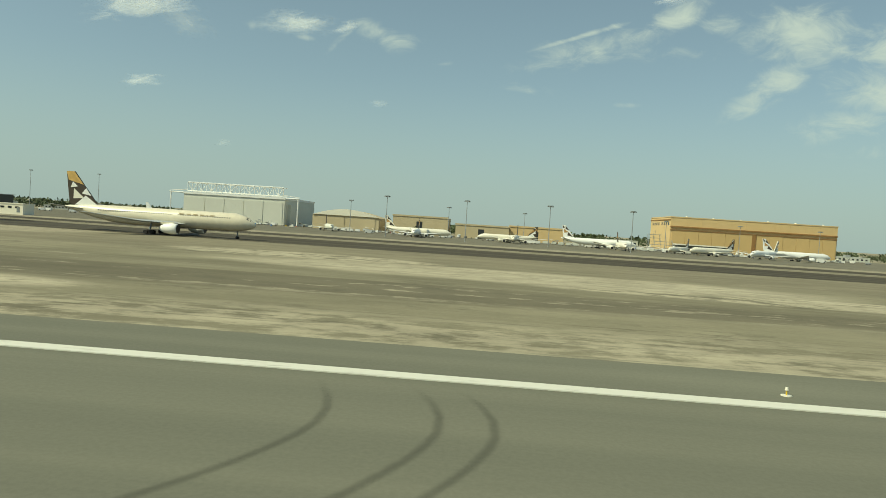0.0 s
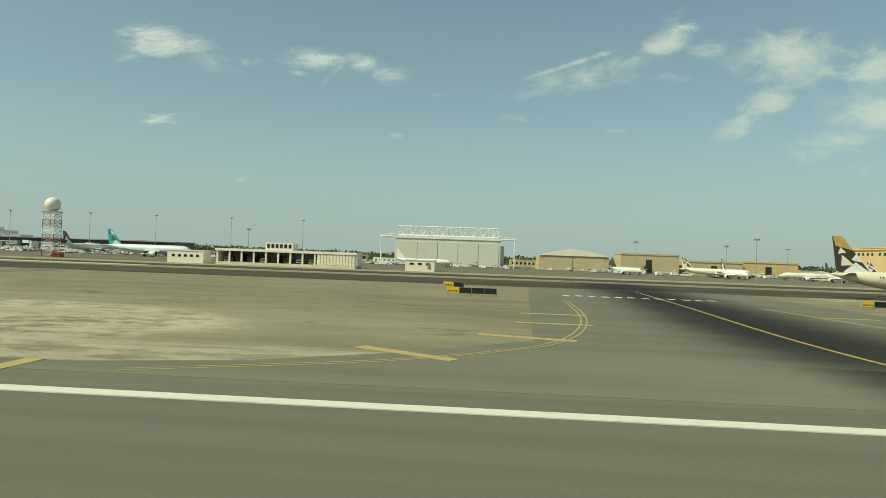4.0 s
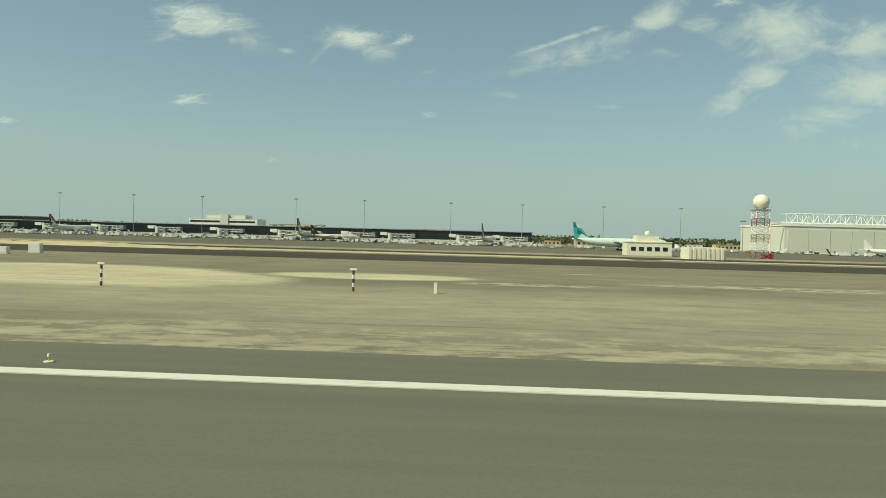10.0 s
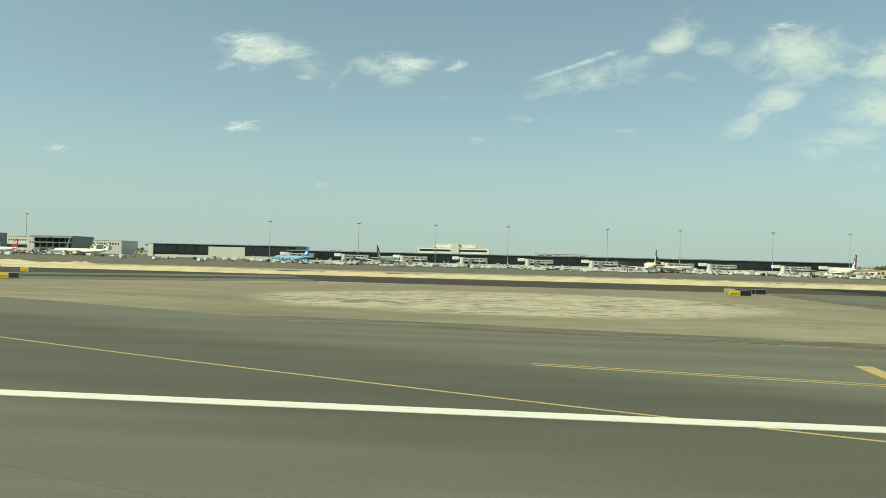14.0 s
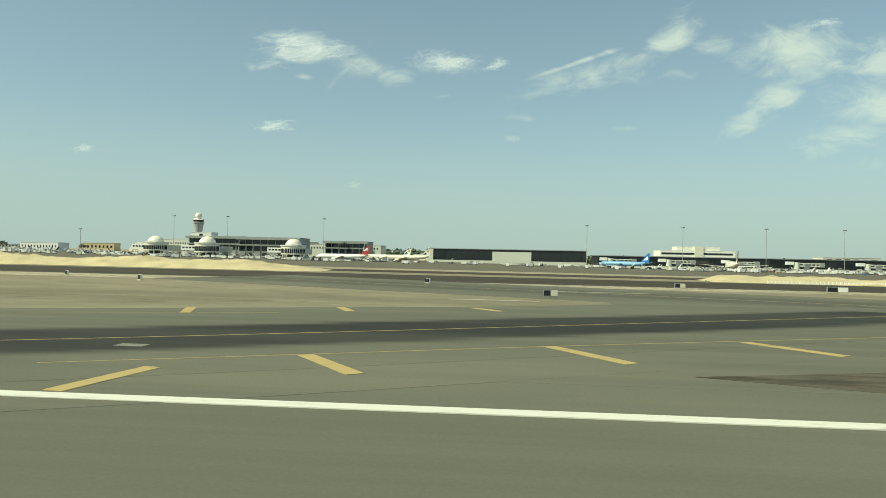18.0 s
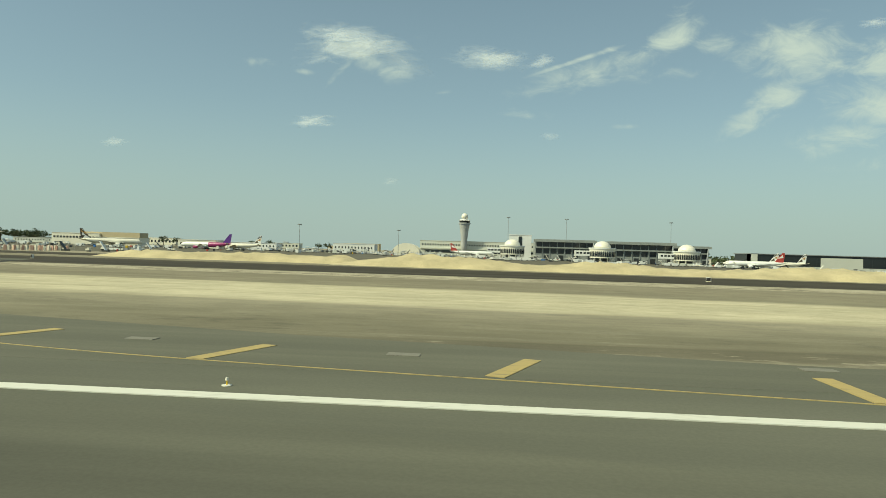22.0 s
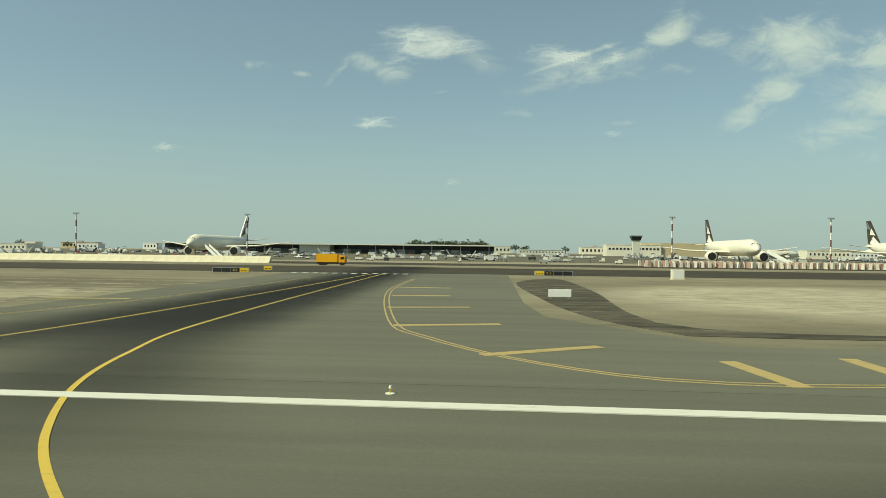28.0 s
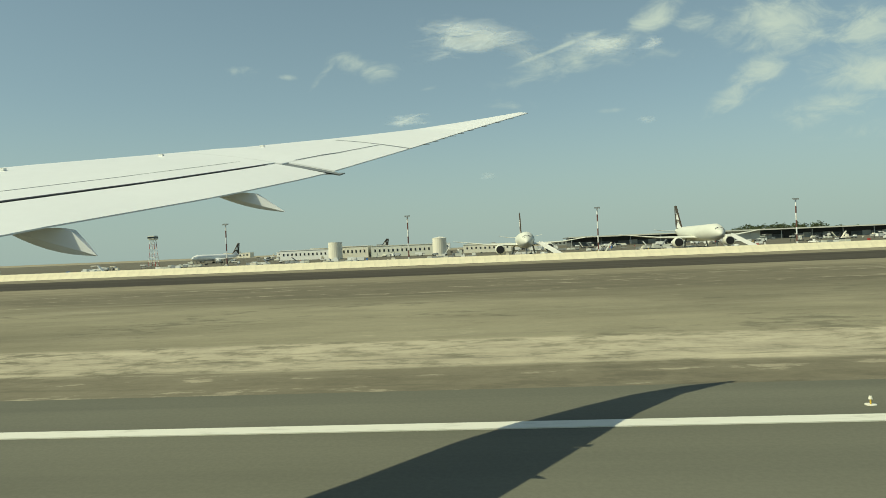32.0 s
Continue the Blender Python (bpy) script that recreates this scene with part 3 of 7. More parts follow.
def ribbon(name, pts, width, z, material, label="", kind="structure", parent=None, across=2, skirted=True):
    """A strip along a line on the ground; its u runs from -1 to 1 across."""
    bm = B()
    uv = bm.loops.layers.uv.new("UVMap")
    rows_ = []
    run = 0.0
    for i, p in enumerate(pts):
        run += (Vector(p) - Vector(pts[max(i - 1, 0)])).length
        a, b = pts[max(i - 1, 0)], pts[min(i + 1, len(pts) - 1)]
        d = (Vector(b) - Vector(a)).normalized()
        s = Vector((-d.y, d.x))
        w = width[i] if isinstance(width, list) else width
        row = []
        for j in range(across):
            u = -1 + 2 * j / (across - 1)
            q = Vector(p) + s * (u * w / 2)
            row.append((bm.verts.new((q.x, q.y, gz(q.x, q.y) + z)), u, run))
        rows_.append(row)
    for r0, r1 in zip(rows_, rows_[1:]):
        for j in range(across - 1):
            quad = (r0[j], r0[j + 1], r1[j + 1], r1[j])
            f = bm.faces.new([q[0] for q in quad])
            for lp, q in zip(f.loops, quad):
                lp[uv].uv = (q[1], q[2])
    if skirted:
        skirt(bm, 0.045, uv)
    ob = new(name, mesh_of(name, bm, material))
    ob.parent = parent
    return tagged(ob, label, "", "", "" if parent else kind)


# ground: fine rows near the strip, wide ones to the horizon
gx = [-9000, -6000, -4200, -3200] + list(range(-2600, 700, 25)) + [1000, 2000, 4000, 8000]
gy = [-6000, -2000, -600, -200, -60, 0, 10, 20, 30, 40, 50, 60, 70, 85, 100, 125, 150, 175, 200, 250, 300, 400, 500, 620, 740, 1200, 2500, 5000, 9500]
bm = B()
grid = [[bm.verts.new((x, y, gz(x, y) - 0.022)) for y in gy] for x in gx]
for a, b in zip(grid, grid[1:]):
    for j in range(len(gy) - 1):
        bm.faces.new((a[j], b[j], b[j + 1], a[j + 1]))
tagged(new("ground", mesh_of("ground", bm, SOIL)), "sandy brown desert soil of the airfield strip", "", "", "structure")

xs_run = list(range(-2600, 651, 50))
ribbon("runway", [(x, -2.7) for x in xs_run], 68.6, 0.0, RUNWAY, "grey asphalt runway with faint wheel streaks", across=8)
ribbon("runway_edge_line", [(x, 25.1) for x in xs_run], 0.9, 0.042, WHITE_LINE, "long white painted runway edge line")
ribbon("far_taxiway", [(x, 172) for x in xs_run], 46, 0.0, TAXI_FAR, "dark asphalt taxiway parallel to the runway", across=4)
ribbon("service_strip", [(x, 232) for x in xs_run], 30, 0.0, TAXI_FAR, "dark service road along the apron", across=3)
ribbon("apron", [(x, 470) for x in xs_run], 380, 0.01, APRON, "pale concrete apron in front of the buildings", across=6)

# taxiways that cross the strip; each a dark-worn ribbon on a wider fillet
def crossing(name, xc, half, spread, skew=0.0, label="", shoulder=0.0, narrow=False, lane=0.0):
    out, thin = [], []
    for y, w in ((29, spread), (34, spread * 0.62), (40, spread * 0.42), (48, spread * 0.24), (60, spread * 0.10), (75, 4.0), (150, 2.0)):
        w0 = w
        w = max(w, shoulder + max(0.0, (62 - y) * 0.6)) if shoulder > 12 else max(w, shoulder)
        thin.append((y, half + max(w0, 8.0)))
        out.append((y, half + w))
    left = [(xc - w + skew * (y - 30), y) for y, w in (thin if narrow else out)]
    right = [(xc + w + skew * (y - 30), y) for y, w in out]
    sheet(name, left + right[::-1], 0.014, FILLET, label)
    ribbon(name + "_lane", smooth_line([(xc + lane + skew * (y - 30), y) for y in (31, 60, 100, 150, 200)], 8), half * 2.6, 0.022, LANE_FILM,
           "rubber-darkened lane of the taxiway", across=7, skirted=False)


crossing("taxiway_1", -152, 13, 40, 0.05, "grey asphalt taxiway opening onto the runway", 10)
crossing("taxiway_2", -637, 11, 42, 0.01, "grey asphalt taxiway with yellow edge lines", 18, lane=3.0)
crossing("taxiway_3", -1742, 11, 42, -0.01, "grey asphalt taxiway with rubber-darkened centre", 18, True)

EXITS = {
    "exit_1": [(-1230, 1), (-1160, 7), (-1105, 13.5), (-1060, 20.5), (-1031, 29.8), (-1000, 44), (-960, 66), (-933, 81), (-904, 96), (-855, 121), (-784, 158), (-770, 165)],
    "exit_2": [(-590, 0), (-650, 9), (-695, 19), (-735, 33), (-775, 50), (-813, 64.5), (-841, 72), (-875, 83.5), (-922, 97), (-980, 122), (-1040, 150)],
    "exit_3": [(-1190, 0), (-1240, 7), (-1290, 15), (-1320, 22.3), (-1345, 31), (-1381, 48), (-1402, 60), (-1425, 73), (-1462, 91), (-1520, 118), (-1590, 150)],
    "exit_4": [(-1790, 0), (-1730, 8), (-1685, 16), (-1640, 26), (-1600, 42), (-1560, 60), (-1520, 80), (-1480, 100), (-1420, 128), (-1370, 150)],
}
for key, pts in EXITS.items():
    line = smooth_line(pts, 6)
    ribbon(key + "_shoulder", [q for q in line if q.y > 26], 42, 0.010, FILLET, "grey asphalt shoulder of the rapid exit", across=3)
    ribbon(key, line, [10 + 20 * min(1, i / (len(line) * .3)) for i in range(len(line))], 0.018, {"exit_1": TAXI_SLIM, "exit_2": TAXI_PALE}.get(key, TAXI), "rapid exit taxiway with a dark worn middle", across=7)
    ribbon(key + "_centre_line", line, 0.17, 0.028, YELLOW_LINE, "thin yellow taxiway centre line")

sheet("paved_strip_1", [(-930, 31.3), (-930, 56), (-985, 76), (-1023, 61), (-1055, 56), (-1085, 48), (-1115, 41.5), (-1146, 39), (-1194, 37), (-1241, 39), (-1270, 43.5), (-1300, 50), (-1346, 63), (-1383, 75), (-1430, 92), (-1425, 31.3)], 0.006, FILLET, "grey asphalt shoulder between two rapid exits")
sheet("paved_strip_2", [(-1590, 31.3), (-1590, 74), (-1653, 50), (-1697, 43), (-1730, 46), (-1730, 31.3)], 0.006, FILLET, "grey asphalt shoulder beside the taxiway")
sheet("paved_strip_3", [(-650, 31.3), (-655, 60), (-668, 60.6), (-676, 50.6), (-685, 48.7), (-700, 50), (-760, 62), (-800, 72), (-830, 50), (-815, 31.3)], 0.006, FILLET, "grey asphalt between taxiway and exit")
sheet("oiled_edge_2", [(-662, 142), (-664, 90.6), (-668, 60.6), (-676, 50.6), (-685, 48.7), (-695, 50), (-740, 57), (-740, 61), (-697, 54), (-686, 52.5), (-679, 55), (-673, 64), (-669, 92), (-668, 142)], 0.027, WORN_OIL, "worn oiled edge of the soil island", rounded=True)
# dark oiled wedge between the runway and the exits, and the low road with white lines
sheet("paved_strip_4", [(-785, 31.3), (-792, 62), (-841, 74), (-922, 97), (-965, 104), (-965, 56), (-928, 31.3)], 0.004, FILLET, "grey asphalt beside the rapid exit")
sheet("oiled_wedge_1", [(-812, 31.6), (-828, 37.7), (-845, 46.5), (-862, 52.5), (-885, 57), (-915, 58), (-942, 54), (-953, 46), (-958, 38), (-962, 31.6)], 0.024, OILED, "dark oiled soil wedge beside the runway", rounded=True)
sheet("oiled_wedge_2", [(-1408, 31.9), (-1422, 34.6), (-1436, 39.5), (-1462, 46), (-1462, 41), (-1440, 36), (-1428, 32.4)], 0.024, OILED, "dark oiled soil wedge between two exits", rounded=True)
sheet("oiled_edge", [(-1703, 48.3), (-1708, 59.4), (-1711, 80), (-1713, 118), (-1705, 133), (-1703, 97), (-1704, 64), (-1701, 53), (-1689, 50.5), (-1660, 53), (-1660, 49.5), (-1690, 47.9)], 0.026, OILED, "dark oiled edge beside the taxiway fillet", rounded=True)
ribbon("access_road", smooth_line([(-276.5, 29), (-276, 45), (-275.5, 70), (-275, 110), (-274.5, 150)], 8), [26, 16, 12.5, 11, 10.4, 9.8, 9, 8.6, 8.4, 8.2, 8, 8, 8, 8, 8, 8, 8, 8, 8, 8, 8, 8][:len(smooth_line([(-276.5, 29), (-276, 45), (-275.5, 70), (-275, 110), (-274.5, 150)], 8))], 0.016, FILLET, "narrow asphalt access road")


# painted lines
def line(name, pts, w, material, label, z=0.03, curve=True, step_=2.0):
    if step_ < 1:
        ribbon("turn_rubber", smooth_line(pts, 3.0), 19, 0.0225 + 0.0004 * len(pts), TURN_FILM, "dark tyre rubber along the turn", across=7, skirted=False)
    return ribbon(name, smooth_line(pts, step_) if curve else [Vector(p) for p in pts], w, z, material, label)


for key, pts in (("left", [(-300, 24.6), (-287, 25.8), (-282, 36.4), (-280, 52.5), (-279, 99), (-278.5, 150)]), ("middle", [(-277, 26), (-277, 43), (-276, 70), (-275, 150)]),
                 ("right", [(-257, 24.6), (-267, 25.7), (-271, 36), (-272, 41.3), (-272, 71), (-271, 150)])):
    line("road_line_" + key, pts, 0.12, WHITE_LINE, "thin white line of the access road")
for off in (0.0, 0.55):
    line("fillet_line", [(-139 + off, 100), (-137.5 + off, 75), (-135 + off, 59), (-132 + off, 48), (-128 + off, 42), (-122, 35.5 + off), (-112, 29.5 + off)], 0.14, YELLOW_LINE, "double yellow taxiway edge line")
    line("fillet_line", [(-166 - off, 100), (-167 - off, 75), (-169 - off, 59), (-172 - off, 48), (-176 - off, 42), (-183, 35.5 + off), (-194, 29.5 + off)], 0.14, YELLOW_LINE, "double yellow taxiway edge line")
    line("fillet_line", [(-628 + off, 97), (-625 + off, 74), (-622 + off, 55), (-620 + off, 47), (-617 + off, 40), (-608, 31.6 + off), (-596, 26.3 + off), (-585, 25.9 + off)], 0.14, YELLOW_LINE, "double yellow taxiway edge line")
    line("fillet_line", [(-641 - off, 122), (-644.5 - off, 81), (-649 - off, 55.7), (-653 - off, 44.7), (-658 - off, 38), (-668, 30.2 + off), (-682, 31 + off), (-720, 37 + off)], 0.14, YELLOW_LINE, "double yellow taxiway edge line")
    line("fillet_line", [(-1732 + off, 125), (-1731 + off, 91), (-1725 + off, 54.6), (-1721 + off, 44.4), (-1714, 35 + off), (-1706, 30.8 + off), (-1690, 32.5 + off), (-1656, 39 + off), (-1620, 51 + off)], 0.14, YELLOW_LINE, "double yellow taxiway edge line")
    line("fillet_line", [(-1751 - off, 127), (-1752.5 - off, 87), (-1755 - off, 63), (-1760 - off, 44), (-1767, 36 + off), (-1778, 31.8 + off)], 0.14, YELLOW_LINE, "double yellow taxiway edge line")
# lead-on curves and centre lines
line("lead_line", [(-136, 8), (-141, 14.2), (-146, 20), (-149.5, 27), (-152.5, 36), (-153, 58), (-150, 98), (-147, 145)], 0.26, LEAD_YELLOW, "thick yellow lead-off line", step_=.7)
line("lead_line", [(-168, 8), (-162, 14.5), (-157, 21), (-154, 28), (-152.6, 40)], 0.26, LEAD_YELLOW, "thick yellow lead-off line", step_=.7)
line("lead_line", [(-634.9, 3), (-634.8, 16.7), (-634.7, 41), (-634.6, 60), (-634.4, 90), (-633.8, 125), (-633.5, 149)], 0.26, LEAD_YELLOW, "thick yellow lead-off line", step_=1.0)
line("lead_line", [(-612, 10.5), (-620, 14), (-626.4, 18.6), (-630.4, 25), (-632.7, 31), (-634, 37), (-634.6, 43)], 0.26, LEAD_YELLOW, "thick yellow lead-off line", step_=1.0)
line("lead_line", [(-658, 10.5), (-650, 13.6), (-643, 18.9), (-638.9, 26.8), (-636.8, 32), (-635.4, 37.4), (-634.8, 43)], 0.26, LEAD_YELLOW, "thick yellow lead-off line", step_=1.0)
line("lead_line", [(-1720, 8), (-1730, 20), (-1736, 35), (-1739, 60), (-1741, 148)], 0.26, LEAD_YELLOW, "thick yellow lead-off line", step_=.7)
line("lead_line", [(-1764, 8), (-1755, 22), (-1748, 38), (-1745.5, 76), (-1743, 148)], 0.26, LEAD_YELLOW, "thick yellow lead-off line", step_=.7)
for side, lift in ((-1, 0.0248), (1, 0.0276)):
    ribbon("turn_rubber", smooth_line([(-634.5 + side * u, y) for u, y in ((-2, 115), (-2, 90), (-1.5, 70), (0.5, 52), (4, 38), (11, 25), (22, 13.5), (40, 5), (62, 2), (90, 1.5))], 3.0), 25, lift, TURN_DENSE, "dark tyre rubber along the turn", across=9, skirted=False)
for pts in ([(-1002, 32), (-990, 37.6), (-975, 44.7), (-949, 56)], [(-1236, 28.5), (-1200, 27.2), (-1160, 27.4), (-1136, 29.2), (-1097, 34), (-1069, 42.3), (-1038, 50), (-1000, 63)],
            [(-1241, 29), (-1279, 34), (-1308, 43), (-1339, 52), (-1383, 66.6), (-1430, 86)], [(-1375, 33), (-1387, 37.5), (-1411, 48.5), (-1430, 55)],
            [(-1565, 50), (-1545, 59), (-1529, 68), (-1494, 85)], [(-780, 38), (-832, 60.5), (-846, 68), (-860, 74), (-887, 84)]):
    line("exit_edge_line", pts, 0.12, YELLOW_LINE, "thin yellow edge line of the exit")

# yellow shoulder bars: from the edge line outwards
BARS_1 = [
    ((-125, 37.2), (-119, 41.1)), ((-131, 48.7), (-124, 50.7)), ((-134, 61.6), (-127, 61.6)), ((-136, 72.7), (-129, 72.7)), ((-137, 85), (-131, 84.5)), ((-105, 25.9), (-105, 31.4)), ((-171, 48.7), (-178, 50.7)),
    ((-168, 61.6), (-175, 61.6)), ((-167, 72.7), (-174, 72.7)), ((-179, 37.2), (-185, 41.1)), ((-199, 26.5), (-199, 31.6)), ((-601, 28.1), (-598, 33.7)), ((-613, 36.4), (-607, 40.4)), ((-620, 48.9), (-613, 50.2)),
    ((-623, 62.7), (-615, 64)), ((-625, 76.4), (-618, 78)), ((-587, 30.9), (-587, 26.0)), ((-673, 30.7), (-671, 38)), ((-658, 37.7), (-665, 42.4)), ((-651, 51.3), (-659, 53.1)), ((-648, 66), (-655, 67.1)),
]
BARS_2 = [
    ((-646, 79.1), (-653, 80.8)), ((-687, 32.0), (-686, 39.8)), ((-702, 34.2), (-701, 41)), ((-837, 53.4), (-832, 60.1)), ((-851, 61), (-846, 68.2)), ((-864, 67.3), (-860, 74.2)), ((-878, 72.4), (-874, 79.6)),
    ((-890, 77.5), (-887, 83.7)), ((-823, 46.4), (-818, 53.4)), ((-810, 39.5), (-805, 46.5)), ((-997, 25.9), (-996, 32)), ((-990, 37.4), (-986, 31.9)), ((-976, 44.2), (-972, 37.9)), ((-962, 49.8), (-958, 43.8)),
    ((-948, 56.5), (-944, 50.5)), ((-935, 63), (-931, 57)), ((-996, 71.3), (-994, 66.9)), ((-982, 75.3), (-979, 71.6)), ((-1010, 66), (-1008, 60.5)), ((-1069, 42.5), (-1070, 48.4)), ((-1055, 53), (-1053, 46.8)),
]
BARS_3 = [
    ((-1040, 54.9), (-1038, 49.9)), ((-1026, 57.4), (-1023, 53.2)), ((-1130, 29.5), (-1129, 35)), ((-1115, 37.5), (-1113, 32.1)), ((-1101, 39.3), (-1098, 33.9)), ((-1085, 38.5), (-1083, 45)), ((-1194, 25.8), (-1193, 31.5)),
    ((-1179, 31), (-1178, 25.8)), ((-1163, 33), (-1162, 27.6)), ((-1146, 34), (-1145, 28.6)), ((-1210, 26.5), (-1209, 32.5)), ((-1226, 27.6), (-1225, 33.5)), ((-1272, 32.9), (-1270, 38.6)), ((-1257, 31.5), (-1255, 37)),
    ((-1241, 34.9), (-1241, 29.3)), ((-1287, 36.2), (-1285, 41.8)), ((-1303, 41), (-1300, 46.5)), ((-1334, 51.1), (-1331, 54.8)), ((-1319, 46), (-1317, 50.2)), ((-1350, 55.4), (-1346, 59.3)), ((-1366, 60.3), (-1361, 64.5)),
]
BARS_4 = [
    ((-1381, 65.5), (-1377, 70)), ((-1402, 37.3), (-1398, 42.6)), ((-1415, 43.1), (-1411, 49.1)), ((-1428, 48.9), (-1424, 55.2)), ((-1390, 31), (-1386, 37)), ((-1441, 54.5), (-1437, 61)), ((-1557, 47.7), (-1561, 53)),
    ((-1543, 52.6), (-1547, 58.5)), ((-1530, 59.3), (-1534, 65.5)), ((-1517, 66.2), (-1521, 72.2)), ((-1504, 73), (-1508, 79)), ((-1571, 41), (-1575, 47)), ((-1697, 32.4), (-1697, 39.2)), ((-1681, 35), (-1682, 41.9)),
    ((-1666, 37), (-1668, 43.8)), ((-1651, 40), (-1653, 46.8)), ((-1717, 37.5), (-1710, 41.9)), ((-1724, 51), (-1716, 53.2)), ((-1727, 66.2), (-1719, 67.9)), ((-1729, 82.2), (-1722, 83)), ((-1731, 99), (-1723, 98.5)),
]
BARS_5 = [
    ((-1704, 37.3), (-1703, 30.5)), ((-1784, 31.7), (-1783, 26)), ((-1765, 37.8), (-1771, 41.7)), ((-1758, 54), (-1766, 53.8)), ((-1756, 71), (-1764, 70)),
]
for a, b in BARS_1 + BARS_2 + BARS_3 + BARS_4 + BARS_5:
    ribbon("shoulder_bar", resample([a, b], 2.0), 0.95, 0.034, YELLOW_LINE, "yellow painted bar on the taxiway shoulder")


# ---- aircraft ----
def ring(x, r, z, seg=18, squash=1.0):
    return [(x, r * math.cos(2 * math.pi * i / seg), z + squash * r * math.sin(2 * math.pi * i / seg)) for i in range(seg)]


def airliner(name, x, y, rz, L, body, fin, belly=None, wing=None, label="", windows=False, accents=(), group="parked airliners", z=0.0, low=False, pod=None, rear=None, girth=1.0, lift=0.0):
    """A twin-engined airliner of length L, nose towards its own +x, wheels on the ground, its middle at (x, y)."""
    t = thing(name, x, y, z, rz, label, "airliner", group)
    wing = wing or body
    r, zc, half = L * 0.046 * girth, L * 0.083 + lift, L / 2
    st = ((0.0, .03, -.25), (.010, .28, -.22), (.03, .55, -.14), (.06, .80, -.06), (.11, 1, 0), (.35, 1, 0), (.63, 1, 0), (.74, .93, .07), (.84, .70, .24), (.93, .38, .45), (.985, .16, .58), (1.0, .05, .62))
    bm = loft(B(), [ring(half - f * L, r * k, zc + r * dz, 12 if low else 18) for f, k, dz in st])
    hull = part("fuselage", bm, body, t, smooth=True)
    if rear:
        part("rear_livery", loft(B(), [ring(half - f * L, r * k * 1.012, zc + r * dz, 18) for f, k, dz in ((.56, 1, 0),) + st[6:-1]], close=False), rear, hull, "magenta paint of the rear fuselage", smooth=True)

    def aerofoil(side, xa, xb, ya, yb, za, zb, ca, cb, th):
        """A tapered blade from root (xa, ya, za, chord ca) to tip."""
        rings = []
        for f in (0, 0.5, 1):
            c, px, py, pz = ca + (cb - ca) * f, xa + (xb - xa) * f, ya + (yb - ya) * f, za + (zb - za) * f * f
            h = c * th
            rings.append([(px, side * py, pz), (px - .25 * c, side * py, pz + h), (px - .65 * c, side * py, pz + h * .7), (px - c, side * py, pz), (px - .6 * c, side * py, pz - h * .5), (px - .2 * c, side * py, pz - h * .6)])
        return loft(B(), rings)

    for s in (1, -1):
        part("wing", aerofoil(s, half - .34 * L, half - .60 * L, r * .6, L * .47, zc - r * .55, zc + L * .012, L * .18, L * .035, .06), wing, t)
        part("tailplane", aerofoil(s, half - .885 * L, half - .965 * L, r * .25, L * .155, zc + r * .45, zc + r * .8, L * .075, L * .03, .05), wing, t)
        e = B()
        ex, ey, ez, er = half - .33 * L, s * L * .155, zc - r * 1.05, L * (.032 if girth > 1 else .026)
        loft(e, [[(ex - dx * L, ey + er * k * math.cos(a), ez + er * k * math.sin(a)) for a in [2 * math.pi * i / 14 for i in range(14)]] for dx, k in ((0, .86), (.004, .98), (.03, 1.05), (.065, .85), (.085, .5))])
        eng = part("engine", e, pod or body, t, smooth=True)
        f = B()
        rod(f, (ex + .0008 * L, ey, ez), (ex + .0016 * L, ey, ez), er * .8, seg=14)
        part("fan", f, BLACK, eng, "dark engine intake")
        q = B()
        box(q, ex - .085 * L, ex - .02 * L, ey - er * .12, ey + er * .12, ez + er * .8, zc - r * .38)
        part("pylon", q, body, t)
        g = B()
        gx, gy = half - .51 * L, s * L * .075
        rod(g, (gx, gy, L * .02), (gx, gy * .8, zc - r * .6), L * .005)
        gear = part("main_gear", g, MID_GREY, t)
        for dx in (-.014, .014):
            for dy in ((0,) if low else (-.012, .012)):
                part("wheel", rod(B(), (gx + dx * L, gy + (dy - .006) * L, L * .0105), (gx + dx * L, gy + (dy + .006) * L, L * .0105), L * .0105, seg=12), RUBBER, gear)
    fb = B()
    h0, h1, fx = zc + r * .75, zc + L * .205, half
    out = [(fx - .82 * L, h0), (fx - .955 * L, h1), (fx - .997 * L, h1), (fx - .975 * L, h0 + r * .2), (fx - .945 * L, h0)]
    prism(fb, out, "y", -L * .004, L * .004)
    fo = part("fin", fb, fin, t)
    for k, (m, u0, v0, u1, v1, u2, v2) in enumerate(accents):
        tri = B()
        def on_fin(u, v):
            a = Vector(out[0]).lerp(Vector(out[1]), v)
            b = Vector(out[4]).lerp(Vector(out[2]), v)
            p = a.lerp(b, u)
            return (p.x, p.y)
        prism(tri, [on_fin(u0, v0), on_fin(u1, v1), on_fin(u2, v2)], "y", -L * .0052, L * .0052)
        part("fin_patch", tri, m, fo, "painted patch of the fin")
    g = B()
    rod(g, (half - .095 * L, 0, L * .012), (half - .095 * L, 0, zc - r * .6), L * .004)
    ng = part("nose_gear", g, MID_GREY, t)
    for s in ((1,) if low else (-1, 1)):
        part("wheel", rod(B(), (half - .095 * L, s * L * .003, L * .0075), (half - .095 * L, s * L * .008, L * .0075), L * .0075, seg=12), RUBBER, ng)
    ck = B()
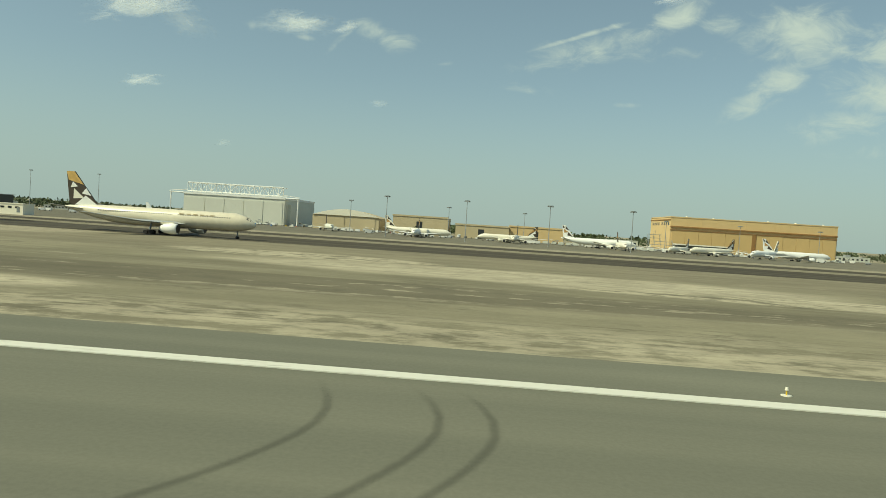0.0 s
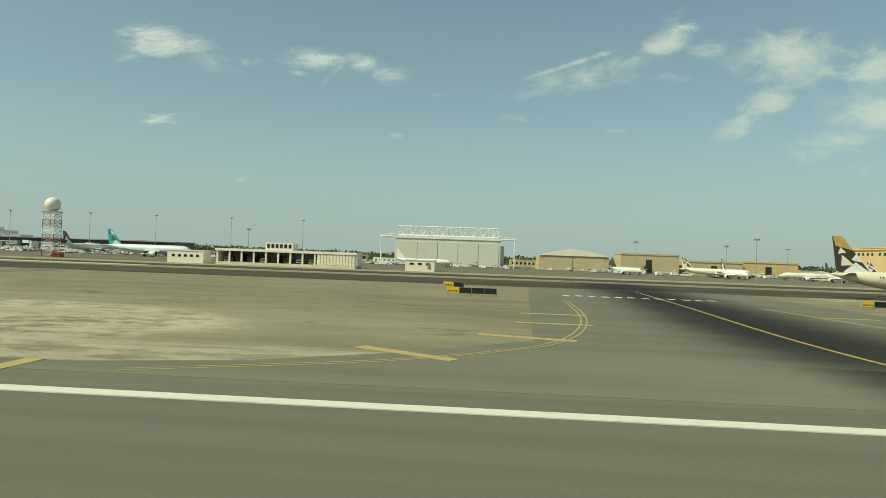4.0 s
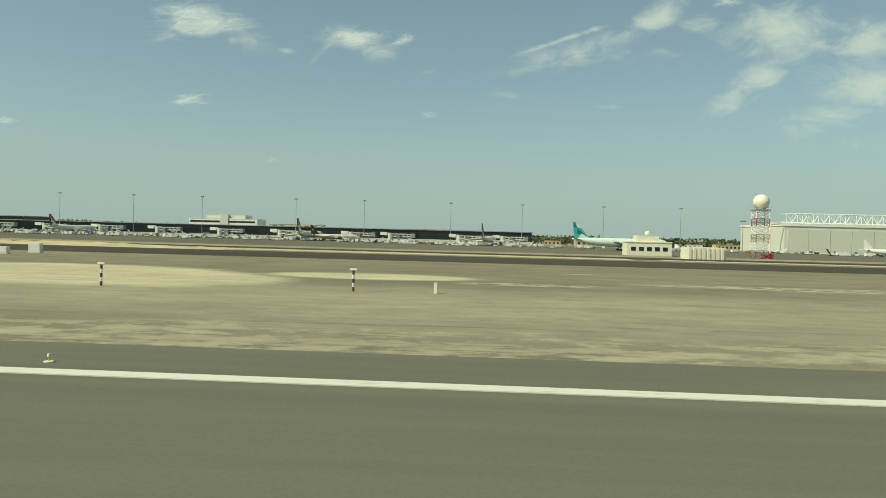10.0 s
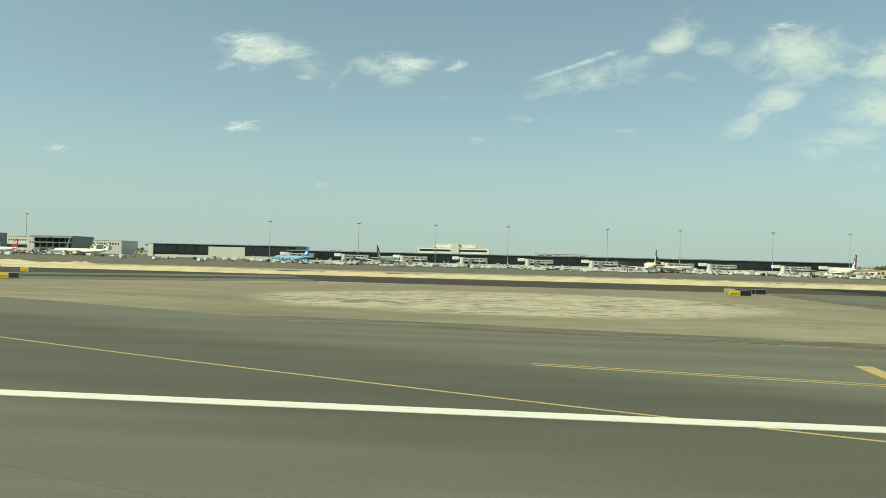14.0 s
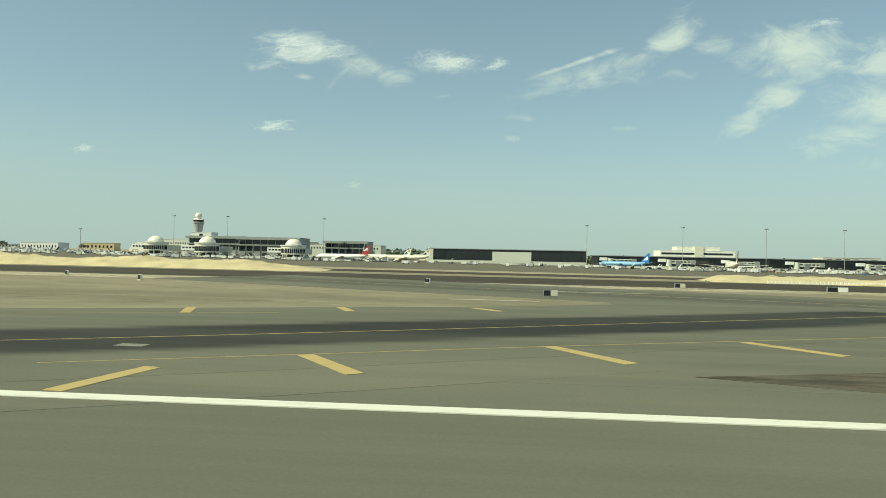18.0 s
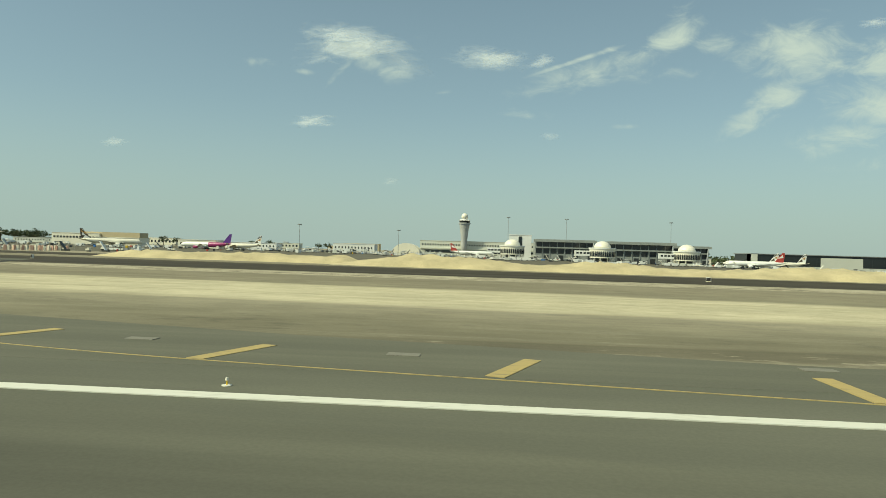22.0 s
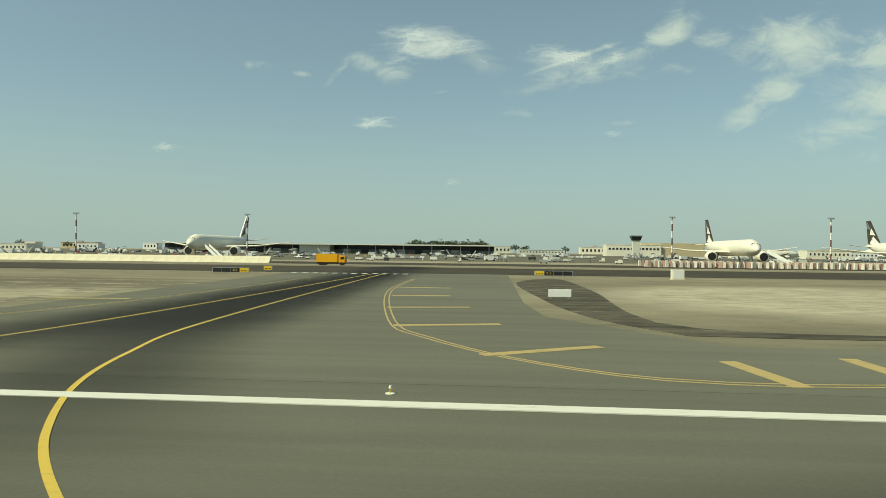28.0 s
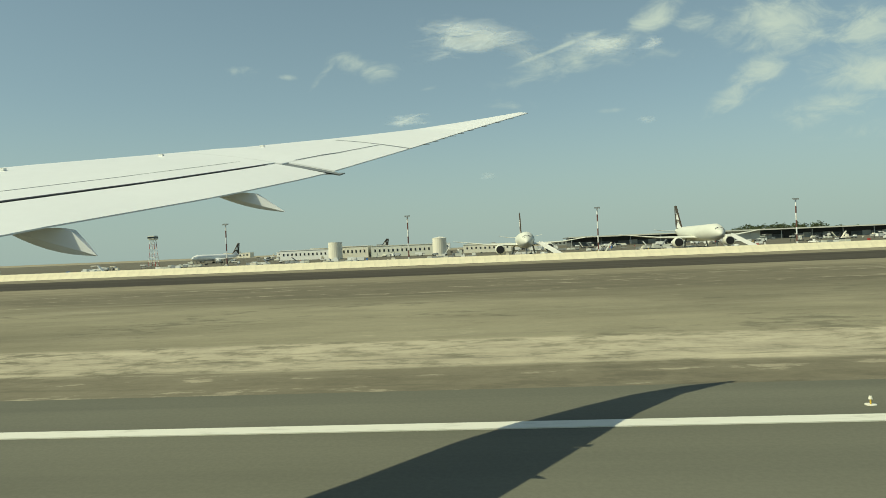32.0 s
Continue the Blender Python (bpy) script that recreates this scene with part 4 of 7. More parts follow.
    for s in (1, -1):
        for i in range(2):
            a0, a1 = .06 + i * .40, .40 + i * .40
            ws = []
            for f, up in ((.026, .30), (.045, .52)):
                rr = np.interp(f, [q[0] for q in st], [q[1] for q in st]) * r
                zz = zc + r * np.interp(f, [q[0] for q in st], [q[2] for q in st])
                for a in (a0, a1):
                    th = math.pi / 2 - a
                    ws.append((half - f * L, s * rr * 1.015 * math.cos(th), zz + rr * 1.015 * math.sin(th)))
            ck.faces.new([ck.verts.new(ws[j]) for j in (0, 1, 3, 2)])
    part("cockpit_windows", ck, GLASS, t, "dark cockpit glazing")
    if windows:
        a = math.radians(24)
        pane = B()
        pane.faces.new([pane.verts.new(q) for q in ((0, 0, -.18), (-.26, 0, -.18), (-.26, .06, .18), (0, .06, .18))])
        pane_mesh = mesh_of("cabin_window", pane, GLASS)
        x0 = half - .12 * L
        while x0 > half - .80 * L:
            if abs(x0 - (half - .40 * L)) > .012 * L:
                wo = new("cabin_window", pane_mesh)
                wo.parent = t
                wo.location = Vector((x0, -(r + .03) * math.cos(a), zc + r * math.sin(a))) * K
            x0 -= .0125 * L
        n_ = B()
        xx = half - .20 * L
        for k, wd in enumerate((1.1, .35, 1.1, 1.1, 1.1, 1.3)):
            box(n_, xx - wd, xx, -r * .905, -r * .885, zc + r * .48, zc + r * .62)
            xx -= wd + .5
        part("name_bar", n_, GOLD_DARK, t, "gold bars in place of the name")
    return t


def mosaic():
    return ((WHITE, 0, .02, 1, .05, .4, .35), (TAN, .0, .35, .6, .55, .0, .75), (WHITE, .35, .30, 1, .30, .7, .62), (TAN, .5, .62, 1, .66, .8, .95), (CREAM, 0, .78, .4, .8, .3, 1.0))


def pale_mosaic():
    return ((BROWN, .1, .1, .7, .2, .3, .45), (TAN, .3, .45, 1, .4, .8, .7), (BROWN, 0, .6, .5, .7, .1, .95), (BROWN, .5, .8, 1, .75, .9, 1.0))


def dark_mosaic():
    return ((WHITE, 0, .02, 1, .05, .4, .35), (WHITE, .1, .38, .8, .42, .3, .68), (MID_GREY, .5, .62, 1, .66, .8, .95))


def gold_tail():
    return ((AMBER, 0, .62, 1, .74, .0, 1.0), (AMBER, 1, .74, 1, 1.0, .0, 1.0), (WHITE, 0, .02, 1, .02, .3, .30), (WHITE, .0, .30, .45, .36, .0, .52), (CREAM, .45, .22, 1, .20, .8, .50), (WHITE, .5, .56, 1, .52, .7, .70))


airliner("airliner", -79, 156, 0, 47, GOLD, BROWN, label="pale gold airliner with a brown and amber fin on the taxiway", windows=True, accents=gold_tail(), pod=WHITE, wing=WING_GREY)
PARKED = [
        (-46, 408, 0, 41, CREAM, CREAM, pale_mosaic(), "cream airliner parked before the beige workshops"),
        (-44, 385, -88, 38, WHITE, BROWN, mosaic(), "white airliner nose towards the strip"),
        (-99, 402, -70, 34, PALE_GREY, BROWN, (), "pale grey airliner beside the grey hangar"),
        (8, 410, 183, 36, CREAM, BROWN, mosaic(), "cream airliner with a patterned brown fin"),
        (12, 386, -95, 38, CREAM, BROWN, (), "cream airliner nose towards the strip"),
        (62, 412, -2, 44, WHITE, WHITE, pale_mosaic(), "white airliner with a dark banded fin"),
        (71, 388, -92, 36, CREAM, BROWN, pale_mosaic(), "cream airliner beside a scaffold"),
        (106, 400, 236, 32, CREAM, BROWN, mosaic(), "small cream airliner before the ochre hangar"),
        (124, 398, 212, 36, CREAM, BROWN, mosaic(), "cream airliner with a patterned tan fin"),
        (153, 398, 228, 38, WHITE, CREAM, pale_mosaic(), "white airliner with a patterned cream fin"),
        (176, 412, 8, 42, WHITE, WHITE, pale_mosaic(), "long white airliner past the ochre hangar"),
        (-222, 455, 0, 38, WHITE, WHITE, (), "plain white airliner beside the grey hangar"),
        (-400, 431, -4, 60, MINT, TEAL, ((MINT, 0, .02, .9, .05, .4, .3), (DEEP_TEAL, .2, .3, .9, .25, .6, .6), (MINT, .0, .6, .6, .7, .1, 1.0), (DEEP_TEAL, .5, .7, 1, .7, .8, .95)), "pale turquoise airliner with a teal fin"),]
PARKED += [
        (-482, 500, 80, 55, CREAM, BROWN, mosaic(), "cream airliner at the long dark pier"),
        (-614, 500, 85, 55, CREAM, BROWN, mosaic(), "cream airliner nose in at the long dark pier"),
        (-808, 520, 80, 50, CREAM, BROWN, mosaic(), "cream airliner at the long dark pier"),
        (-886, 525, 150, 40, PALE_BLUE, BLUE, ((WHITE, .2, .2, 1, .3, .6, .7),), "blue airliner at the end of the pier"),
        (-596, 505, 35, 40, CREAM, BROWN, pale_mosaic(), "cream airliner on the apron by the pier"),
        (-1052, 520, 178, 40, CREAM, WHITE, pale_mosaic(), "cream airliner by the pier end"), (-1068, 530, 176, 40, CREAM, WHITE, pale_mosaic(), "cream airliner by the pier end"),
        (-1088, 466, 180, 38, WHITE, RED, ((WHITE, 0, .4, 1, .5, .5, .8),), "white airliner with a red fin"),
        (-1280, 588, 0, 38, WHITE, RED, ((WHITE, 0, .4, 1, .5, .5, .8),), "white airliner with a red fin by the terminal"),
        
        (-1442, 470, 182, 36, CREAM, WHITE, pale_mosaic(), "cream airliner with a patterned fin"), (-1535, 470, 20, 42, CREAM, BROWN, mosaic(), "cream airliner far on the apron"),
        (-2130, 450, 200, 40, CREAM, BROWN, dark_mosaic(), "cream airliner far behind the wall"), (-2220, 430, 250, 44, WHITE, BROWN, dark_mosaic(), "cream airliner far behind the wall")]
for px, py, rz, L, m, f, acc, lab in PARKED:
    airliner("airliner", px, py, rz, L, m, f, label=lab, accents=acc, low=True)


airliner("airliner", -1458, 455, 178, 37, WHITE, PURPLE, label="white and magenta airliner with a purple fin", low=True, rear=MAGENTA, pod=MAGENTA)


# the long-haul airliners nose-on to the strip, each with its stairs
def stairs(x, y, rz, label="white boarding stairs truck at the airliner"):
    t = thing("boarding_stairs", x, y, 0, rz, label, "boarding stairs", "boarding stairs")
    part("chassis", box(B(), -3.5, 3.0, -1.1, 1.1, .5, 1.1), WHITE, t)
    part("cab", box(B(), 1.4, 3.4, -1.1, 1.1, 1.1, 2.3, bevel=.15), WHITE, t)
    for i in range(14):
        part("stair_tread", box(B(), -4.5 + i * .55, -3.9 + i * .55, -.9, .9, .7 + i * .32, .8 + i * .32), STEEL, t)
    for s in (-1, 1):
        part("stringer", prism(B(), [(-4.8, .5), (-4.3, .5), (3.6, 5.0), (3.6, 6.2), (-4.8, 1.6)], "y", s * .95 - .04, s * .95 + .04), WHITE, t)
        for px in (-2.6, 2.2):
            part("wheel", rod(B(), (px, s * 1.0 - .15, .45), (px, s * 1.0 + .15, .45), .45, seg=12), RUBBER, t)
    part("platform", box(B(), 3.2, 5.0, -1.0, 1.0, 4.9, 5.05), STEEL, t)
    return t


for px in (-1498.5, -1562, -1628, -1829.5, -1962.4, -2029):
    yb = 271
    # past -1900 the bodies are painted grey to carry the shading on those hulls
    airliner("airliner", px, yb, -90, 60, CREAM if px > -1900 else PALE_GREY, WHITE if px == -1829.5 else BROWN, label="cream long-haul airliner nose-on beyond the barrier", accents=pale_mosaic() if px == -1829.5 else dark_mosaic(), windows=False, girth=1.1, lift=1.6)
    stairs(px + 8, yb - 27, 148)


# ---- hangars and buildings ----
def building(name, x0, x1, y, depth, h, material, label, roof=None, z=0.0, category="building"):
    t = thing(name, (x0 + x1) / 2, y, z, 0, label, category)
    w = (x1 - x0) / 2
    part("wall_shell", box(B(), -w, w, 0, depth, -6, h), material, t)
    part("roof", box(B(), -w - .25, w + .25, -.25, depth + .25, h, h + max(.35, h * .03)), roof or material, t)
    return t


def windows_row(t, x0, x1, z0, z1, n, y=0.0, frac=.6, material=None, name="window"):
    st = (x1 - x0) / n
    for i in range(n):
        a = x0 + st * i + st * (1 - frac) / 2
        part(name, box(B(), a, a + st * frac, y - .10, y + .02, z0, z1), material or GLASS, t)


# ochre hangar
OCHRE_TRIM = mat("ochre_trim", (0.30, 0.16, 0.055), 0.7)
t = building("ochre_hangar", 138, 265, 551, 68, 26.6, ORANGE, "large ochre hangar with tall sliding doors", z=0)
for i in range(12):
    part("cladding_rib", box(B(), -62 + i * 11.2, -61.75 + i * 11.2, -.12, .02, 20.6, 26), ORANGE, t)
part("fascia", box(B(), -63.6, 63.6, -1.0, 0, 18.9, 19.9), OCHRE_TRIM, t, "dark brown fascia band")
part("gutter", box(B(), -63.6, 63.6, -.7, 0, 16.6, 17.2), OCHRE_TRIM, t, "dark brown rail over the doors")
OCHRE_DOOR = mat("ochre_door", (0.60, 0.42, 0.19), 0.7, var=0.06, scale=0.1, fine=5)
for i in range(6):
    part("door_leaf", box(B(), -62 + i * 10.3, -51.9 + i * 10.3, -.35 - .1 * (i % 2), .1, 0, 16.4), OCHRE_DOOR, t, "tall ochre sliding door leaf")
    part("door_leaf", box(B(), 3 + i * 10, 12.8 + i * 10, -.35 - .1 * (i % 2), .1, 0, 16.4), OCHRE_DOOR, t, "tall ochre sliding door leaf")
part("door_post", box(B(), -.6, 2.4, -.6, .1, 0, 16.6), OCHRE_TRIM, t, "dark brown post between the doors")
for i in range(8):
    part("window", box(B(), -63.62, -63.48, 5 + i * 7 + (4 if i > 3 else 0), 8 + i * 7 + (4 if i > 3 else 0), 20.5, 22.8), GLASS, t)
part("side_fascia", box(B(), -63.9, -63.5, 0, 68, 24.4, 25.2), OCHRE_TRIM, t)
for i in range(6):
    part("roof_vent", rod(B(), (-50 + i * 21, 6, 26.6), (-50 + i * 21, 6, 28.2), .8, seg=8), WHITE, t)
# scaffold and canopy at its corner
t = thing("scaffold", 112, 470, 0, 0, "grey steel scaffold beside the ochre hangar", "scaffold")
for i in range(5):
    for j in range(2):
        part("standard", rod(B(), (-8 + i * 4, j * 4, -3), (-8 + i * 4, j * 4, 14 - 2 * abs(i - 1)), .12, seg=6), STEEL, t)
for k in range(6):
    part("ledger", rod(B(), (-8, 0, k * 2.2), (8 if k < 4 else 0, 0, k * 2.2), .09, seg=5), STEEL, t)
    part("deck", box(B(), -8, 8 if k < 4 else 0, 0, 4, k * 2.2 + .1, k * 2.2 + .22), MID_GREY, t)
t = thing("apron_shelter", 140, 468, 0, 0, "low pale shelter on posts before the ochre hangar", "shelter")
part("roof", box(B(), -18, 18, 0, 10, 5.2, 6.0), CREAM, t)
for i in range(7):
    part("post", rod(B(), (-17 + i * 5.6, .4, -3), (-17 + i * 5.6, .4, 5.2), .16, seg=6), STEEL, t)
part("rear_wall", box(B(), -18, 18, 9.6, 10, -3, 5.2), MID_GREY, t)
for x0, x1, y, h, m, lab in ((-79, -36, 525, 13.6, BEIGE, "tall beige workshop with a tower door"), (-30, 11, 525, 9.6, BEIGE, "low beige workshop on the apron"), (11.4, 53, 530, 10.6, ORANGE, "low ochre workshop beside the hangar")):
    t = building("workshop", x0, x1, y, 30, h, m, lab)
    # near-black panel on the solid wall, colour standing in for the shade inside
    part("doorway", box(B(), -3, 1.5, -.12, .1, 0, h * .75), DARK, t, "dark panel painted as the shaded doorway")
    part("parapet", box(B(), -(x1 - x0) / 2 - .4, (x1 - x0) / 2 + .4, -.4, .3, h, h + 1.2), m, t)

# beige arched hangar
t = thing("arched_hangar", -115, 520, 0, 0, "beige hangar with a shallow arched roof", "hangar")
out = [(-26, -4), (26, -4), (26, 10.5)] + [(26 - 52 * i / 12, 10.5 + 5 * math.sin(math.pi * i / 12)) for i in range(1, 12)] + [(-26, 10.5)]
part("wall_shell", prism(B(), out, "y", 0, 40), BEIGE, t)
for s in (-1, 1):
    part("hangar_door", box(B(), 1 if s > 0 else -23, 23 if s > 0 else -1, -.3, .1, 0, 9.5), BEIGE, t, "beige sliding door")
part("canopy_edge", prism(B(), [(u, v + .5) for u, v in out[2:]], "y", -1, 0), CREAM, t)

# great grey hangar with a roof truss and portal frames
t = thing("great_hangar", -212, 540, 0, 0, "huge pale grey hangar with a white roof truss", "hangar")
part("wall_shell", box(B(), -42, 42, 0, 90, -4, 21), PALE_GREY, t)
part("roof_band", box(B(), -42.5, 42.5, -.6, 90, 21, 22.6), WHITE, t)
for i in range(5):
    part("door_leaf", box(B(), -40 + i * 16.2, -24.3 + i * 16.2, -.35 - .12 * (i % 2), .1, 0, 18.5), PALE_GREY, t, "pale grey sliding door leaf")
part("side_annexe", box(B(), 42, 45, 8, 80, -4, 17), PALE_GREY, t, "pale grey side bay")
tr = B()
for a, b in ((23.5, 23.5), (30.5, 30.5)):
    rod(tr, (-40, 2, a), (40, 2, b), .5, seg=6)
    rod(tr, (-40, 12, a), (40, 12, b), .35, seg=6)
for i in range(21):
    u = -40 + i * 4
    rod(tr, (u, 2, 23.5), (u, 2, 30.5), .3, seg=5)
    rod(tr, (u, 2, 30.5), (u, 12, 30.5), .15, seg=5)
    if i < 20:
        rod(tr, (u, 2, 23.5 if i % 2 else 30.5), (u + 4, 2, 30.5 if i % 2 else 23.5), .32, seg=5)
part("roof_truss", tr, WHITE, t, "white lattice roof truss")
for s in (-1, 1):
    fr = B()
    rod(fr, (s * 53, 0, -3), (s * 53, 0, 22), .5, seg=8)
    rod(fr, (s * 40, 0, 22), (s * 54, 0, 22), .5, seg=8)
    rod(fr, (s * 40, 0, 24.5), (s * 54, 0, 23), .25, seg=6)
    part("portal_frame", fr, WHITE, t, "white steel portal frame")

DULL_RED = mat("dull_red_paint", (0.055, 0.018, 0.016), 0.5)
# fire station with open bays
t = thing("fire_station", -261, 274, 1.0, 0, "low cream fire station with eight open vehicle bays", "fire station")
part("rear_wall", box(B(), -29, 29, 11, 12, -1, 5), MID_GREY, t)
part("end_wall", box(B(), -29, -28.7, .5, 11, 0, 4.6), CREAM, t)
part("roof", box(B(), -29.5, 29.5, -.6, 12, 4.6, 5.6), CREAM, t)
part("floor_slab", box(B(), -29, 29, -1, 12, -1, .12), CONCRETE, t)
for i in range(9):
    part("pier", box(B(), -29 + i * 5.1, -28.35 + i * 5.1, -.3, .5, 0, 4.6), CREAM, t)
part("office_block", box(B(), 13, 29.4, 0, 11, 0, 4.6), CREAM, t)
for i in range(12):
    part("fluted_panel", box(B(), 13.4 + i * 1.3, 14.3 + i * 1.3, -.35, .05, .3, 4.4), CREAM, t)
part("watch_room", box(B(), -9, 2.5, 1, 9, 5.6, 8.6), CREAM, t)
windows_row(t, -8.6, 2.2, 6.4, 8.0, 6, .95)
t = building("guard_house", -312, -296.5, 276, 8, 4.0, CREAM, "small cream guard house with a flat roof", z=1.0)
windows_row(t, -6.5, 6.5, 1.5, 2.5, 5, frac=.5)


t = building("pump_house", -212, -200, 276, 7, 3.4, CREAM, "small cream pump house with a flat roof", z=1.0)
windows_row(t, -5, 5, 1.6, 2.4, 3, frac=.5)
part("door", box(B(), 3.2, 4.4, -.12, .02, 0, 2.1), MID_GREY, t)


def vehicle(name, x, y, rz, L, W, H, m, label, cat="van", group="airport vehicles", z=0.0):
    t = thing(name, x, y, z, rz, label, cat, group)
    part("body", box(B(), -L / 2, L * .28, -W / 2, W / 2, .35, H, bevel=.08), m, t)
    part("cab", box(B(), L * .28, L / 2, -W / 2, W / 2, .35, H * .82, bevel=.12), m, t)
    part("windscreen", box(B(), L * .47, L / 2 + .03, -W * .42, W * .42, H * .45, H * .75), GLASS, t)
    for s in (-1, 1):
        part("side_window", box(B(), L * .31, L * .44, s * W / 2 - .03, s * W / 2 + .03, H * .45, H * .72), GLASS, t)
        for u in (-.32, .30):
            part("wheel", rod(B(), (u * L, s * W * .40, .42), (u * L, s * W * .52, .42), .42, seg=12), RUBBER, t)
    return t


for i, m in enumerate((WHITE, DULL_RED, DULL_RED, WHITE, DULL_RED, MID_GREY, WHITE, WHITE)):
    vehicle("fire_engine" if m is DULL_RED else "pickup_truck", -286.9 + i * 5.1, 279.5, -90, 7 if m is DULL_RED else 5, 2.6, 3.2 if m is DULL_RED else 1.9, m,
            "dark red fire engine in the shaded station bay" if m is DULL_RED else "white pickup in the station bay", "fire engine" if m is DULL_RED else "pickup", "vehicles in the bays", z=1.12)

# radar tower
t = thing("radar_tower", -371.5, 289, 0, 0, "red and white lattice tower with a cream radar dome", "radar tower")
for s in (-1, 1):
    for q in (-1, 1):
        lg = B()
        for k in range(6):
            rod(lg, (s * 2.6, q * 2.6, k * 3.3 - (1 if k == 0 else 0)), (s * 2.6, q * 2.6, (k + 1) * 3.3), .17, seg=6, mi=k % 2)
        part("leg", lg, [RED, WHITE], t)
for k in range(6):
    br = B()
    for j in range(2):
        z0, z1 = k * 3.3 + j * 1.65, k * 3.3 + (j + 1) * 1.65
        for a, b in (((-2.6, -2.6), (2.6, -2.6)), ((2.6, -2.6), (2.6, 2.6)), ((2.6, 2.6), (-2.6, 2.6)), ((-2.6, 2.6), (-2.6, -2.6))):
            rod(br, (*a, z0), (*b, z1), .085, seg=5)
            rod(br, (*b, z0), (*a, z1), .085, seg=5)
            rod(br, (*a, z1), (*b, z1), .10, seg=5)
    part("brace_panel", br, WHITE if k % 2 else STEEL, t)
part("deck", box(B(), -3.0, 3.0, -3.0, 3.0, 19.8, 20.3), STEEL, t)
for u in (-2.9, 2.9):
    part("deck_rail", rod(B(), (u, -2.9, 21.2), (u, 2.9, 21.2), .05, seg=5), STEEL, t)
part("equipment_hut", box(B(), 1.2, 5.0, -1.8, 1.6, -1, 2.0), RED, t, "dull red hut at the tower foot")
bm = B()
bmesh.ops.create_icosphere(bm, subdivisions=3, radius=3.25, matrix=Matrix.Translation((0, 0, 23.3)))
part("radome", bm, CREAM, t, "round cream radome", smooth=True)

# cream equipment buildings by the radar
t = thing("equipment_block", -407.5, 243, -.8, 0, "cream fluted equipment block", "equipment building")
part("wall_shell", box(B(), -6.5, 6.5, 0, 9, -.5, 5.0), CREAM, t)
for i in range(8):
    part("flute", box(B(), -6.3 + i * 1.6, -5.4 + i * 1.6, -.4, .02, .2, 4.7), CREAM, t)
t = building("radar_office", -427, -409, 282, 9, 5.4, CREAM, "cream radar office with a roof deck")
windows_row(t, -8, 8, 2.0, 3.6, 5)
part("deck_room", box(B(), -5, 4, 1, 7, 5.4, 8.2), CREAM, t)
bm = B()
bmesh.ops.create_icosphere(bm, subdivisions=2, radius=1.1, matrix=Matrix.Translation((0, 4, 9.2)))
part("small_dome", bm, WHITE, t, smooth=True)

# long dark pier with jet bridges
def pier(name, x0, x1, y, h, label, grey_gaps=()):
    t = thing(name, (x0 + x1) / 2, y, 0, 0, label, "terminal pier")
    w = (x1 - x0) / 2
    part("wall_shell", box(B(), -w, w, 0, 40, -3, h), DARK, t)
    part("roof_edge", box(B(), -w - 1, w + 1, -1.0, 41, h, h + .6), STEEL, t)
    part("base_band", box(B(), -w, w, -.3, .1, -3, 2.6), PALE_GREY, t)
    n = int((x1 - x0) / 9)
    for i in range(n):
        part("glazing_panel", box(B(), -w + i * 9 + .15, -w + i * 9 + 8.85, -.15, .05, 3.0, h - .5), GLASS, t)
    return t


pier("long_pier", -900, -446, 562, 10.0, "long low terminal pier clad in dark glass")
t = pier("end_pier", -1043, -905, 600, 12.2, "dark glazed pier end with pale panels")
for a, b in ((-12, 22),):
    part("pale_panel", box(B(), a, b, -.5, .1, 1, 10.5), PALE_GREY, t, "pale grey cladding panel")
part("end_block", box(B(), -69, -64, -1, 10, -3, 12.6), PALE_GREY, t)


def jet_bridge(x, y):
    t = thing("jet_bridge", x, y, 0, 0, "pale grey jet bridge on a wheeled column", "jet bridge", "jet bridges at the pier")
    part("rotunda", rod(B(), (0, 0, 0), (0, 0, 7.5), 2.2, seg=12), PALE_GREY, t)
    part("tunnel", box(B(), 0, 17, -1.4, 1.4, 4.2, 7.0, bevel=.1), PALE_GREY, t)
    for i in range(5):
        part("tunnel_window", box(B(), 2 + i * 3, 4.2 + i * 3, -1.46, -1.38, 5.3, 6.3), GLASS, t)
    part("cab", box(B(), 16.5, 20, -2.2, 2.2, 3.9, 7.3, bevel=.2), STEEL, t)
    part("column", rod(B(), (14, 0, 0), (14, 0, 4.4), .5), STEEL, t)
    part("stair_tower", box(B(), 5, 8, -4, -1.5, 0, 6.5), MID_GREY, t)
    part("plant_box", box(B(), -8, -2.5, -1.5, 1.5, 5.6, 8.0), WHITE, t)
    return t


jb = jet_bridge(-470, 545)
for x in (-505, -560, -592, -650, -700, -752, -800, -848, -893):
    copy_thing(jb, Matrix.Translation(at(x, 545)))

# terminal headquarters behind the pier
t = building("office_tower_block", -811, -734, 737, 30, 18, WHITE, "pale office block with bands of windows")
for k in range(3):
    part("window_band", box(B(), -37, 36, -.2, .02, 5 + k * 4.5, 7 + k * 4.5), GLASS, t)
part("upper_storey", box(B(), -20, 24, 3, 26, 18.5, 22.5), PALE_GREY, t)
part("stair_core", box(B(), -3, 6, -1, 5, 0, 23), PALE_GREY, t)
for x0, x1, h in ((-690, -640, 13), (-640, -600, 11), (-560, -520, 12)):
    t = building("plant_block", x0, x1, 640, 20, h, PALE_GREY, "low grey plant room behind the pier")
    windows_row(t, -(x1 - x0) / 2 + 2, (x1 - x0) / 2 - 2, h - 2.5, h - 1.2, 6)

